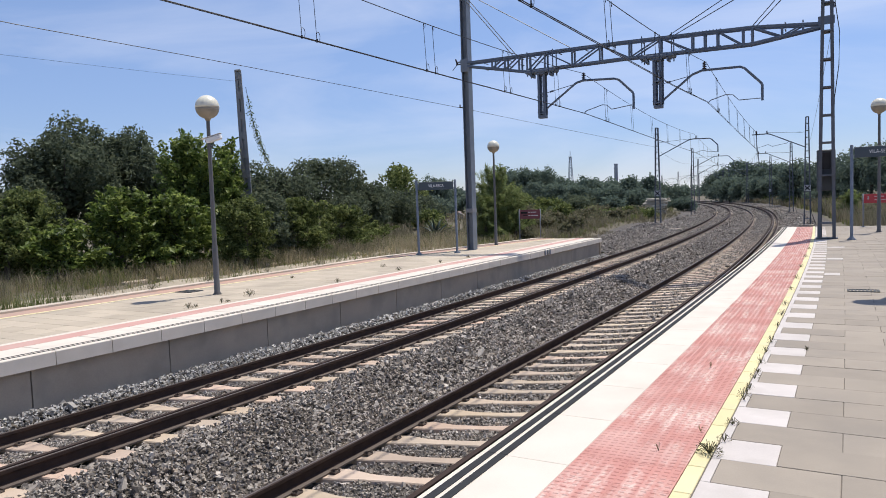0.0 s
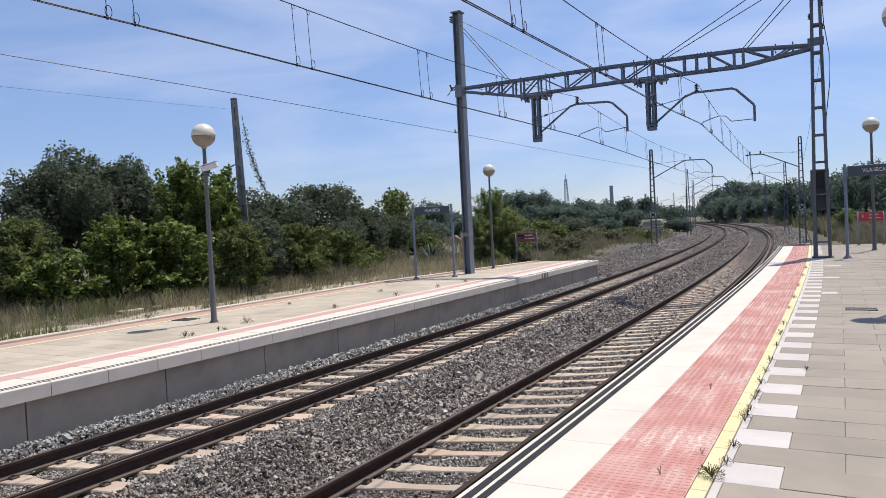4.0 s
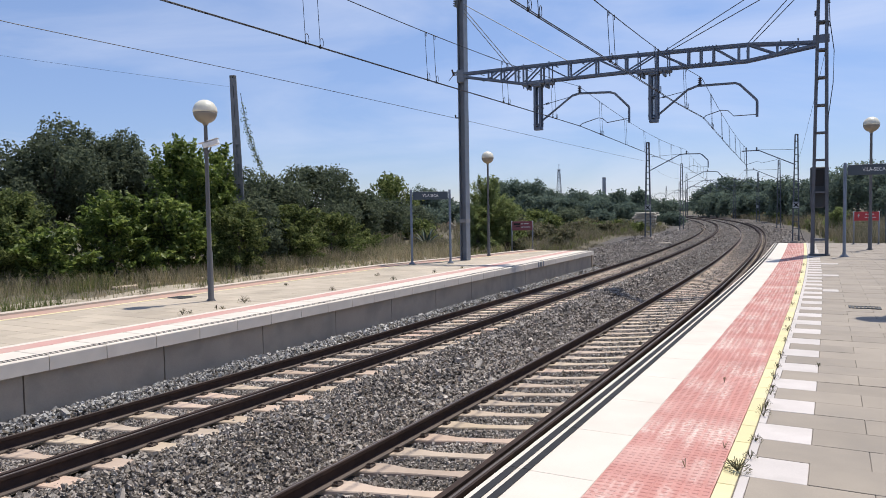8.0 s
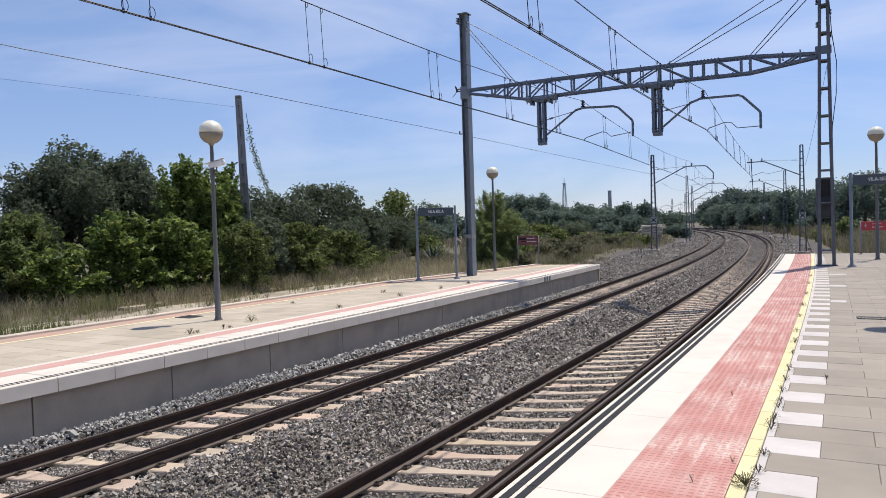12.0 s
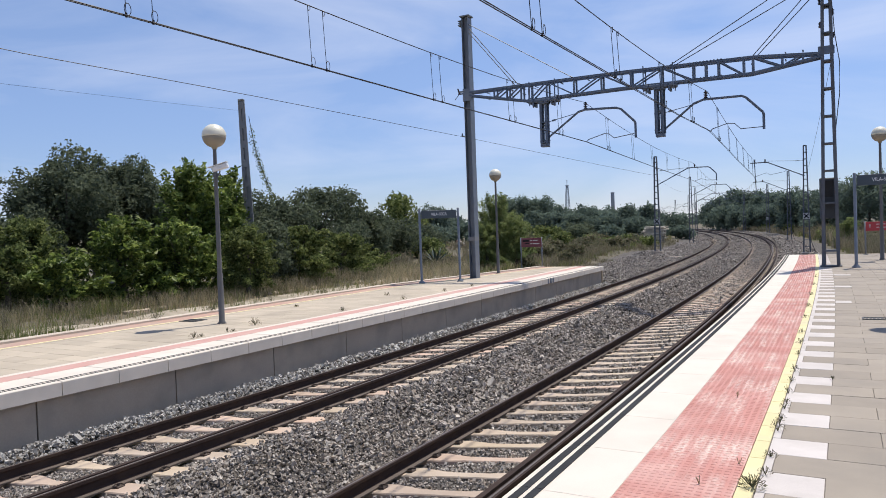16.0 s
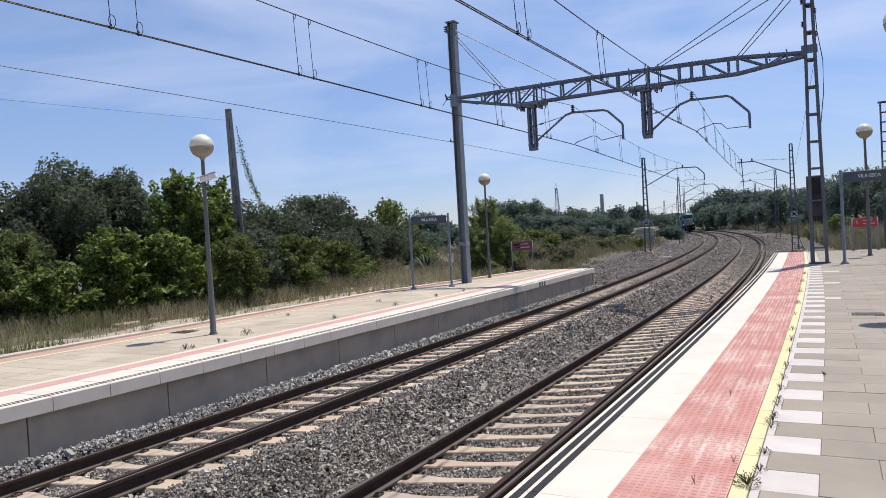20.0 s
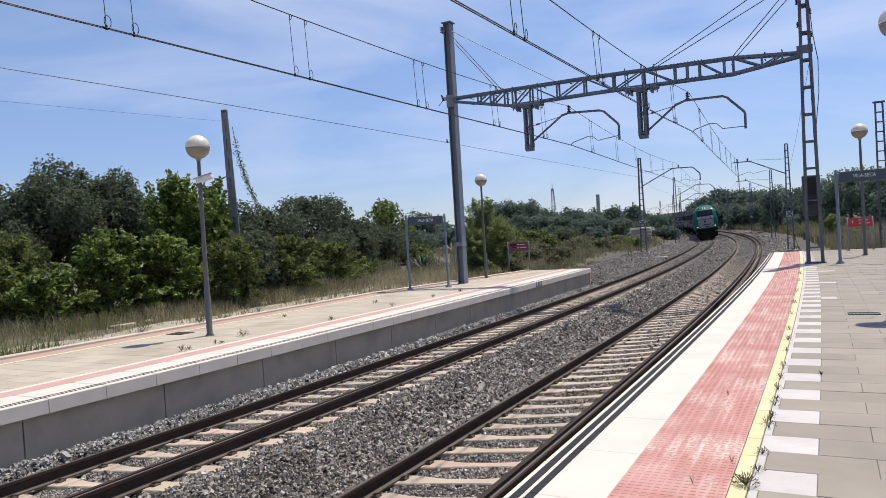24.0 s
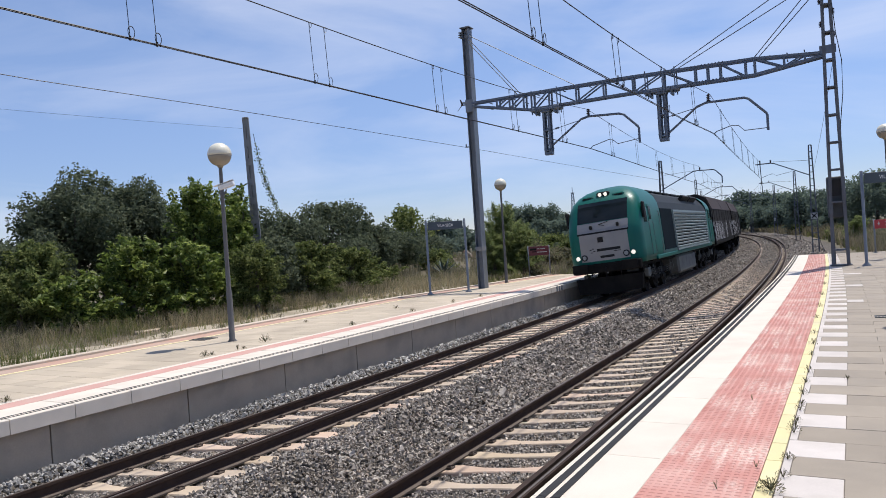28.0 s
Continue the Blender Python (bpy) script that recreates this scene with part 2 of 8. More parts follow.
def glow(name, c, strength):
    m = bpy.data.materials.new(name)
    m.use_nodes = True
    b = m.node_tree.nodes["Principled BSDF"]
    b.inputs["Base Color"].default_value = col(c)
    b.inputs["Emission Color"].default_value, b.inputs["Emission Strength"].default_value = col(c), strength
    return m


M_CONCRETE = mat("concrete", (0.52, 0.415, 0.30), (0.43, 0.345, 0.25), 0.9, scale=1.6, fine=40, stain=(0.33, 0.27, 0.205), stain_scale=0.9, stain_amount=0.55)
M_WALL = mat("grey_cast_wall", (0.455, 0.378, 0.292), (0.375, 0.312, 0.242), 0.9, scale=1.7, fine=40, bump=0.2, stain=(0.29, 0.255, 0.205), stain_scale=1.3, stain_amount=0.7, placed=True)
M_COPING = mat("white_precast", (0.71, 0.63, 0.535), (0.62, 0.55, 0.465), 0.8, scale=2.5, fine=120, bump=0.12, vary=0.02, stain=(0.53, 0.465, 0.39), stain_scale=1.8, stain_amount=0.3)
M_GROOVE = mat("rubber_strip", (0.026, 0.026, 0.028), (0.042, 0.042, 0.044), 0.85, scale=8, fine=150, spec=0.2)
M_TACTILE = tactile_mat()
M_TACTILE_FAR = mat("red_tactile_far", (0.58, 0.33, 0.28), (0.50, 0.27, 0.225), 0.8, scale=2.0, fine=50, stain=(0.52, 0.40, 0.33), stain_scale=1.2)
M_YELLOW = mat("yellow_tile", (0.74, 0.64, 0.34), (0.66, 0.57, 0.32), 0.8, scale=4, fine=90, vary=0.07, stain=(0.62, 0.56, 0.42), stain_scale=2.0)
M_WHITE_SLAB = mat("white_slab", (0.60, 0.54, 0.495), (0.52, 0.465, 0.425), 0.8, scale=4, fine=100, vary=0.06, stain=(0.46, 0.41, 0.365), stain_scale=3)
M_SLAB = mat("grey_slab", (0.335, 0.282, 0.222), (0.285, 0.240, 0.190), 0.85, scale=3, fine=120, bump=0.2, vary=0.08, stain=(0.27, 0.232, 0.19), stain_scale=1.5, stain_amount=0.5)
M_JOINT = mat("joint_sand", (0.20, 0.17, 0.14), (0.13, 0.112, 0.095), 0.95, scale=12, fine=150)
M_PAVE = slab_mat()
M_PAVE_JOINT = mat("paving_joint", (0.27, 0.22, 0.16), (0.20, 0.165, 0.12), 0.95, scale=5, fine=60)
M_BACK = mat("brown_band", (0.50, 0.31, 0.235), (0.42, 0.265, 0.20), 0.85, scale=2, fine=40, stain=(0.40, 0.33, 0.27))
M_KERB = mat("pale_kerb", (0.66, 0.555, 0.44), (0.55, 0.465, 0.37), 0.85, scale=2, fine=40, vary=0.08, stain=(0.42, 0.35, 0.27))
M_RAIL = mat("rusty_rail", (0.060, 0.040, 0.032), (0.040, 0.028, 0.024), 0.85, 0.0, scale=7, fine=120, bump=0.2, stain=(0.085, 0.055, 0.04), stain_scale=3, stain_amount=0.35, spec=0.15)
M_RAILFOOT = mat("dusty_rail_foot", (0.125, 0.095, 0.076), (0.085, 0.065, 0.053), 0.8, 0.0, scale=5, fine=90, bump=0.2)
M_RAILHEAD = mat("rail_running_face", (0.15, 0.122, 0.104), (0.11, 0.09, 0.076), 0.5, 0.1, scale=2, fine=60, bump=0.05)
M_SLEEPER = sleeper_mat()
M_CLIP = mat("clip_steel", (0.11, 0.08, 0.062), (0.075, 0.056, 0.045), 0.8, 0.2, scale=20, fine=200)
# dark second tone of the bed: shade between the stones, put into the colour
M_BALLAST = mat("ballast_bed", (0.150, 0.128, 0.108), (0.042, 0.036, 0.031), 0.95, scale=9, fine=30, bump=1.0, depth=0.03, fine_amount=0.6, stain=(0.125, 0.105, 0.086), stain_scale=0.4, stain_amount=0.4)
M_STONES = island_mat("ballast_stones", [(0.060, 0.052, 0.044), (0.175, 0.150, 0.125), (0.285, 0.250, 0.212), (0.38, 0.333, 0.285), (0.25, 0.198, 0.150), (0.48, 0.425, 0.366), (0.31, 0.275, 0.234), (0.60, 0.535, 0.46)], 0.9, 0.25, 60, 0.5)
M_STONES_PALE = island_mat("pale_ballast_stones", [(0.20, 0.185, 0.17), (0.32, 0.30, 0.275), (0.42, 0.40, 0.37), (0.52, 0.495, 0.46)], 0.9, 0.25, 60, 0.5)
M_GROUND = mat("dry_ground", (0.155, 0.128, 0.085), (0.095, 0.082, 0.048), 0.95, scale=0.35, fine=6, bump=0.8, depth=0.05, stain=(0.085, 0.088, 0.042), stain_scale=0.09, stain_amount=0.8)
M_DIRT = mat("pale_dirt", (0.44, 0.375, 0.285), (0.30, 0.25, 0.18), 0.95, scale=1.2, fine=18, bump=0.7, depth=0.02, stain=(0.17, 0.15, 0.09), stain_scale=0.8, stain_amount=0.8)
M_STEEL = mat("galvanised_steel", (0.225, 0.248, 0.282), (0.172, 0.190, 0.217), 0.55, 0.35, scale=4, fine=60, bump=0.06)
M_MAST = mat("weathered_mast_steel", (0.135, 0.148, 0.174), (0.098, 0.108, 0.128), 0.65, 0.3, scale=3, fine=60, bump=0.08, stain=(0.075, 0.062, 0.055), stain_scale=1.5, stain_amount=0.5)
M_BOX_DOOR = mat("box_door_paint", (0.085, 0.084, 0.086), (0.066, 0.065, 0.067), 0.75, scale=3, fine=40, bump=0.05, spec=0.15)
M_BOX = mat("box_grey_paint", (0.130, 0.142, 0.152), (0.10, 0.11, 0.118), 0.7, scale=3, fine=40, bump=0.05, spec=0.2)
M_BEAM = mat("beam_steel", (0.140, 0.172, 0.228), (0.108, 0.134, 0.178), 0.6, 0.3, scale=3, fine=60, bump=0.08)
M_OLDPOLE = mat("old_concrete_post", (0.26, 0.265, 0.275), (0.19, 0.195, 0.205), 0.9, scale=3, fine=40)
M_WIRE = mat("copper_wire", (0.035, 0.035, 0.04), (0.05, 0.05, 0.055), 0.5, 0.6, scale=10, fine=40, bump=0)
M_INSUL = mat("brown_insulator", (0.045, 0.025, 0.02), (0.06, 0.035, 0.03), 0.25, scale=10, fine=40, bump=0)
M_GLOBE = mat("cream_globe", (0.80, 0.76, 0.62), (0.74, 0.69, 0.55), 0.35, scale=3, fine=40, bump=0.03, stain=(0.55, 0.48, 0.36), stain_scale=2.5, stain_amount=0.5)
M_GLOBE_LOW = mat("cream_globe_shade", (0.33, 0.285, 0.22), (0.27, 0.235, 0.18), 0.4, scale=3, fine=40, bump=0.03)
M_POLE = mat("painted_lamp_pole", (0.135, 0.13, 0.125), (0.105, 0.10, 0.098), 0.55, 0.1, scale=5, fine=60, bump=0.05)
M_SIGN_DARK = mat("sign_slate_blue", (0.055, 0.075, 0.095), (0.045, 0.062, 0.08), 0.4, scale=4, fine=60, bump=0.02)
M_SIGN_RED = mat("sign_red", (0.42, 0.035, 0.045), (0.34, 0.03, 0.04), 0.45, scale=4, fine=60, bump=0.02)
M_SIGN_MAROON = mat("sign_faded_maroon", (0.145, 0.030, 0.044), (0.10, 0.024, 0.034), 0.45, scale=6, fine=60, bump=0.02)
M_SIGN_WHITE = mat("sign_white", (0.80, 0.80, 0.80), (0.72, 0.72, 0.72), 0.5, scale=4, fine=60, bump=0.02)
M_SIGN_WORN = mat("sign_worn_lettering", (0.62, 0.42, 0.42), (0.50, 0.30, 0.30), 0.5, scale=9, fine=80, bump=0.02)
M_SIGN_GREY = mat("sign_pale_grey", (0.42, 0.43, 0.43), (0.34, 0.35, 0.35), 0.5, scale=4, fine=60, bump=0.02)
M_BLACK = mat("black_paint", (0.014, 0.014, 0.015), (0.022, 0.022, 0.023), 0.65, scale=5, fine=50, bump=0.03, spec=0.15)
M_CAMERA = mat("white_camera_case", (0.78, 0.78, 0.77), (0.70, 0.70, 0.69), 0.4, scale=5, fine=50, bump=0.02)
M_IRON = mat("cast_iron", (0.07, 0.07, 0.07), (0.10, 0.10, 0.098), 0.7, 0.4, scale=10, fine=80)
M_BARK = mat("bark", (0.12, 0.10, 0.08), (0.07, 0.06, 0.05), 0.95, scale=8, fine=40, bump=0.7, depth=0.02)
LEAF_DARK = island_mat("leaves_dark", [(0.070, 0.088, 0.056), (0.100, 0.122, 0.075), (0.136, 0.160, 0.098), (0.180, 0.204, 0.126)], 0.75, 0.15, 3, 0, 0.42)
LEAF_GREEN = island_mat("leaves_green", [(0.050, 0.080, 0.020), (0.105, 0.155, 0.036), (0.190, 0.250, 0.058), (0.360, 0.410, 0.120)], 0.5, 0.4, 3, 0, 0.55)
LEAF_MID = island_mat("leaves_mid", [(0.060, 0.080, 0.027), (0.108, 0.138, 0.045), (0.175, 0.210, 0.070), (0.290, 0.315, 0.120)], 0.75, 0.18, 3, 0, 0.5)
LEAF_PALE = island_mat("leaves_feathery", [(0.130, 0.175, 0.062), (0.195, 0.245, 0.092), (0.27, 0.31, 0.13), (0.37, 0.40, 0.18)], 0.7, 0.15, 3, 0, 0.6)
# distant leaves: aerial haze is put into the colour, paler and bluer
LEAF_HAZED = island_mat("leaves_hazed", [(0.122, 0.160, 0.132), (0.140, 0.182, 0.146), (0.160, 0.204, 0.156), (0.182, 0.224, 0.164)], 0.85, 0.05, 3, 0, 0.5)
GRASS_SCRUB = island_mat("grass_scrub", [(0.165, 0.148, 0.094), (0.255, 0.218, 0.145), (0.35, 0.298, 0.208), (0.12, 0.126, 0.070), (0.22, 0.192, 0.122)], 0.85, 0.1, 3, 0, 0.45)
GRASS_DRY = island_mat("grass_dry", [(0.30, 0.245, 0.14), (0.43, 0.355, 0.22), (0.52, 0.44, 0.30), (0.24, 0.23, 0.11)], 0.8, 0.2, 3, 0, 0.5)
GRASS_GREEN = island_mat("grass_green", [(0.105, 0.140, 0.038), (0.155, 0.190, 0.056), (0.25, 0.25, 0.10), (0.34, 0.30, 0.15)], 0.8, 0.2, 3, 0, 0.55)
M_TEAL = mat("teal_paint", (0.003, 0.122, 0.096), (0.003, 0.098, 0.079), 0.38, 0.0, scale=1.2, fine=30, bump=0.02, stain=(0.024, 0.11, 0.092), stain_scale=0.7, stain_amount=0.5, spec=0.28)
M_TEAL_PALE = mat("pale_teal_paint", (0.028, 0.135, 0.118), (0.022, 0.108, 0.095), 0.5, scale=1.2, fine=30, bump=0.02, stain=(0.06, 0.11, 0.10), stain_scale=1.0)
M_SILVER = mat("silver_paint", (0.265, 0.262, 0.265), (0.215, 0.212, 0.214), 0.38, 0.25, scale=1.5, fine=40, bump=0.02, stain=(0.30, 0.28, 0.26), stain_scale=1.1, stain_amount=0.5)
M_GRILLE = mat("grille_silver", (0.30, 0.36, 0.36), (0.23, 0.27, 0.275), 0.45, 0.3, scale=2, fine=40, bump=0.03)
M_ROOF = mat("roof_grey", (0.034, 0.038, 0.041), (0.025, 0.028, 0.031), 0.6, scale=1.5, fine=30, bump=0.05, stain=(0.022, 0.022, 0.022), stain_scale=0.8, spec=0.12)
M_UNDER = mat("grimy_underframe", (0.010, 0.010, 0.010), (0.017, 0.016, 0.015), 0.9, 0.0, scale=3, fine=40, stain=(0.028, 0.025, 0.022), stain_scale=2, spec=0.1)
M_TANK = mat("grey_tank", (0.15, 0.152, 0.135), (0.11, 0.11, 0.10), 0.7, scale=2, fine=40, stain=(0.045, 0.042, 0.038), stain_scale=1.4)
M_INTAKE = mat("dark_intake", (0.006, 0.013, 0.019), (0.004, 0.009, 0.013), 0.8, scale=2, fine=30, bump=0.04, spec=0.06)
M_GLASS = mat("cab_glass", (0.012, 0.018, 0.021), (0.010, 0.015, 0.018), 0.10, scale=1, fine=10, bump=0, spec=0.3)
M_LENS = glow("lit_headlamp", (1.0, 0.93, 0.80), 0.75)
M_LENS_OFF = mat("unlit_lens", (0.30, 0.32, 0.32), (0.22, 0.24, 0.24), 0.12, scale=4, fine=40, bump=0)
M_WAGON = mat("wagon_brown", (0.024, 0.019, 0.018), (0.016, 0.013, 0.013), 0.75, scale=1.0, fine=20, stain=(0.026, 0.023, 0.022), stain_scale=0.9, stain_amount=0.7, spec=0.2)
M_WAGON_TOP = mat("wagon_mauve_panel", (0.060, 0.044, 0.043), (0.046, 0.034, 0.034), 0.75, scale=1.0, fine=20, stain=(0.068, 0.051, 0.05), stain_scale=0.7, spec=0.2)
M_TIMBER = mat("old_sleeper_wood", (0.55, 0.50, 0.41), (0.36, 0.32, 0.26), 0.9, scale=4, fine=50, vary=0.42)
M_HOUSE = mat("broken_masonry", (0.30, 0.26, 0.22), (0.22, 0.19, 0.16), 0.9, scale=2, fine=30)
M_ROOFTILE = mat("clay_roof", (0.33, 0.20, 0.15), (0.26, 0.155, 0.12), 0.9, scale=3, fine=30)
M_CHIMNEY = mat("far_chimney_concrete", (0.33, 0.365, 0.42), (0.28, 0.31, 0.36), 0.9, scale=0.3, fine=4)
M_AGAVE = mat("agave_leaf", (0.055, 0.085, 0.07), (0.04, 0.062, 0.052), 0.5, scale=5, fine=40, bump=0.05)
LEAF_WEED = island_mat("dusty_weed", [(0.095, 0.10, 0.052), (0.145, 0.142, 0.078), (0.20, 0.185, 0.112), (0.27, 0.232, 0.155)], 0.8, 0.15, 3, 0, 0.4)

# ---- mesh helpers ----
def part(name, bm, material, parent=None, label="", smooth=False):
    """Links a bmesh as one mesh object under a thing or a part."""
    me = bpy.data.meshes.new(name)
    bm.to_mesh(me)
    bm.free()
    me.materials.append(material)
    if smooth:
        me.shade_smooth()
    ob = new(name, me)
    ob.parent = parent
    if label:
        ob["label"] = label
    return ob


def shared(name, me, parent, m=None):
    """One more object on a mesh that others use too."""
    ob = new(name, me)
    ob.parent = parent
    if m is not None:
        ob.matrix_local = m
    return ob


def mesh_of(name, bm, material, smooth=False):
    me = bpy.data.meshes.new(name)
    bm.to_mesh(me)
    bm.free()
    me.materials.append(material)
    if smooth:
        me.shade_smooth()
    return me


def np_mesh(name, verts, faces, material, smooth=False):
    """A mesh from arrays; faces: n x 3 or n x 4."""
    me = bpy.data.meshes.new(name)
    me.vertices.add(len(verts))
    me.vertices.foreach_set("co", np.asarray(verts, dtype=np.float32).ravel())
    k = faces.shape[1]
    me.loops.add(faces.size)
    me.loops.foreach_set("vertex_index", np.asarray(faces, dtype=np.int32).ravel())
    me.polygons.add(len(faces))
    me.polygons.foreach_set("loop_start", np.arange(0, faces.size, k, dtype=np.int32))
    me.polygons.foreach_set("loop_total", np.full(len(faces), k, dtype=np.int32))
    me.materials.append(material)
    me.update(calc_edges=True)
    if smooth:
        me.shade_smooth()
    else:
        me.shade_flat()
    return me


def thing(name, label, category, group="", at=None, kind=""):
    ob = new(name)
    ob.empty_display_size = 0.2
    if at is not None:
        ob.matrix_world = at
    return tagged(ob, label, category, group, kind)


def B():
    return bmesh.new()


def box(bm, c, s, m=None, bevel=0.0):
    """A box of size s about c, with bevelled edges."""
    r = bmesh.ops.create_cube(bm, size=1.0)
    vs = r["verts"]
    for v in vs:
        v.co = Vector((v.co.x * s[0] + c[0], v.co.y * s[1] + c[1], v.co.z * s[2] + c[2]))
    if bevel:
        es = list({e for v in vs for e in v.link_edges})
        g = bmesh.ops.bevel(bm, geom=es, offset=bevel, segments=1, affect="EDGES", profile=0.5)
        vs = list({v for f in g["faces"] for v in f.verts} | {v for v in vs if v.is_valid})
    if m is not None:
        bmesh.ops.transform(bm, matrix=m, verts=vs)
    return bm


def rod(bm, p0, p1, r0, r1=None, seg=8, cap=True):
    """A round bar from p0 to p1."""
    p0, p1 = Vector(p0), Vector(p1)
    d = p1 - p0
    if d.length < 1e-6:
        return bm
    q = d.to_track_quat("Z", "Y").to_matrix().to_4x4()
    m = Matrix.Translation((p0 + p1) / 2) @ q
    bmesh.ops.create_cone(bm, cap_ends=cap, segments=seg, radius1=r0, radius2=r0 if r1 is None else r1, depth=d.length, matrix=m)
    return bm


def bar(bm, p0, p1, w, h, roll=0.0):
    """A flat bar from p0 to p1, w across and h deep."""
    p0, p1 = Vector(p0), Vector(p1)
    d = p1 - p0
    q = d.to_track_quat("Z", "Y").to_matrix().to_4x4()
    m = Matrix.Translation((p0 + p1) / 2) @ q @ Matrix.Rotation(roll, 4, "Z")
    return box(bm, (0, 0, 0), (w, h, d.length), m)


def pipe(bm, pts, r, seg=6):
    """A tube along points."""
    pts = [Vector(p) for p in pts]
    rings = []
    for i, p in enumerate(pts):
        a, b = pts[max(i - 1, 0)], pts[min(i + 1, len(pts) - 1)]
        d = (b - a).normalized()
        side = d.cross(Vector((0, 0, 1)))
        if side.length < 1e-3:
            side = d.cross(Vector((1, 0, 0)))
        side.normalize()
        up = side.cross(d)
        rings.append([bm.verts.new(p + (side * math.cos(k * 2 * math.pi / seg) + up * math.sin(k * 2 * math.pi / seg)) * r) for k in range(seg)])
    for a, b in zip(rings, rings[1:]):
        for k in range(seg):
            bm.faces.new((a[k], a[(k + 1) % seg], b[(k + 1) % seg], b[k]))
    bm.faces.new(rings[0][::-1])
    bm.faces.new(rings[-1])
    return bm


def lathe(bm, prof, seg=24, at=(0, 0, 0)):
    """A turned body: prof is radius and height, from the bottom up."""
    rings = []
    for r, z in prof:
        rings.append([bm.verts.new((at[0] + r * math.cos(k * 2 * math.pi / seg), at[1] + r * math.sin(k * 2 * math.pi / seg), at[2] + z)) for k in range(seg)])
    for a, b in zip(rings, rings[1:]):
        for k in range(seg):
            bm.faces.new((a[k], a[(k + 1) % seg], b[(k + 1) % seg], b[k]))
    bm.faces.new(rings[0][::-1])
    bm.faces.new(rings[-1])
    return bm


def prism(bm, outline, d0, d1, axis="y"):
    """A flat outline (a, b) drawn out along an axis from d0 to d1."""
    def put(a, b, d):
        return {"y": (a, d, b), "x": (d, a, b), "z": (a, b, d)}[axis]
    lo = [bm.verts.new(put(a, b, d0)) for a, b in outline]
    hi = [bm.verts.new(put(a, b, d1)) for a, b in outline]
    n = len(outline)
    for i in range(n):
        bm.faces.new((lo[i], lo[(i + 1) % n], hi[(i + 1) % n], hi[i]))
    bm.faces.new(lo[::-1])
    bm.faces.new(hi)
    bmesh.ops.recalc_face_normals(bm, faces=bm.faces)
    return bm


def grid_faces(nu, nv):
    i = np.arange((nu - 1) * (nv - 1))
    a = (i // (nv - 1)) * nv + i % (nv - 1)
    return np.stack([a, a + 1, a + nv + 1, a + nv], 1)


# ---- the line of the railway ----
# s: metres along the near track, n: metres to its right, seen along +y; the curve tightens to the left
BEND_S = [-60, 0, 20, 40, 70, 110, 170, 460, 480, 2000]
BEND_K = [0.0009, 0.0009, 0.00156, 0.00105, 0.00186, 0.00179, 0.0017, 0.0022, 0.0, 0.0]
_g = np.arange(-60, 1200, 0.5)
_k = np.interp(_g, BEND_S, BEND_K)
_th = np.concatenate([[0], np.cumsum((_k[1:] + _k[:-1]) / 2 * 0.5)])
_th -= np.interp(0, _g, _th) + 0.027
_x = np.concatenate([[0], np.cumsum(-(np.sin(_th[1:]) + np.sin(_th[:-1])) / 2 * 0.5)])
_y = np.concatenate([[0], np.cumsum((np.cos(_th[1:]) + np.cos(_th[:-1])) / 2 * 0.5)])
_x -= np.interp(0, _g, _x) + 0.4906
_y -= np.interp(0, _g, _y)
GAP, HALF = 4.070, 0.834                                   # between the track centres, half the gauge
NEAR_Z, FAR_Z, NEAR_CANT, FAR_CANT = -0.139, -0.107, 0.104, 0.085
NEAR_TOP, FAR_TOP = 0.898, 0.5345                          # platform tops
NEAR_EDGE, FAR_EDGE = 2.038, -5.738                         # platform edges


def rise(s):
    return np.maximum(0.0, np.asarray(s, float) - 40.0) * 0.0047


def turn(s):
    return np.interp(s, _g, _th)


def P(s, n=0.0, z=0.0):
    """The place at s along, n across and z up."""
    a = float(turn(s))
    return Vector((float(np.interp(s, _g, _x)) + n * math.cos(a), float(np.interp(s, _g, _y)) + n * math.sin(a), z))


def PN(s, n, z):
    s, n, z = np.broadcast_arrays(np.asarray(s, float), np.asarray(n, float), np.asarray(z, float))
    a = turn(s)
    return np.stack([np.interp(s, _g, _x) + n * np.cos(a), np.interp(s, _g, _y) + n * np.sin(a), z], -1)


def along(s, n, z=0.0):
    """The pose of a thing that stands on the line: its y runs along the track."""
    return Matrix.Translation(P(s, n, z)) @ Matrix.Rotation(float(turn(s)), 4, "Z")


def sweep_n(name, outline, ss, material, parent=None, z_of=None, kind="", label="", closed=True, smooth=False):
    """An outline of (n, z) drawn along the line through the stations ss."""
    o = np.array(outline, float)
    nu, nv = len(ss), len(o) + (1 if closed else 0)
    if closed:
        o = np.vstack([o, o[:1]])
    s = np.repeat(np.asarray(ss, float), nv)
    n, z = np.tile(o[:, 0], nu), np.tile(o[:, 1], nu)
    if z_of is not None:
        z = z + z_of(s, n)
    v = PN(s, n, z)
    f = grid_faces(nu, nv)[:, ::-1]
    me = np_mesh(name, v, f, material, smooth)
    bm = bmesh.new()
    bm.from_mesh(me)
    bmesh.ops.remove_doubles(bm, verts=bm.verts, dist=0.0005)
    if closed:
        bmesh.ops.holes_fill(bm, edges=[e for e in bm.edges if e.is_boundary], sides=0)
        bmesh.ops.recalc_face_normals(bm, faces=bm.faces)
    bm.to_mesh(me)
    bm.free()
    ob = new(name, me)
    ob.parent = parent
    return tagged(ob, label, "", "", kind)


def stations(s0, s1, step=1.0):
    return list(np.linspace(s0, s1, max(2, int(round((s1 - s0) / step)) + 1)))


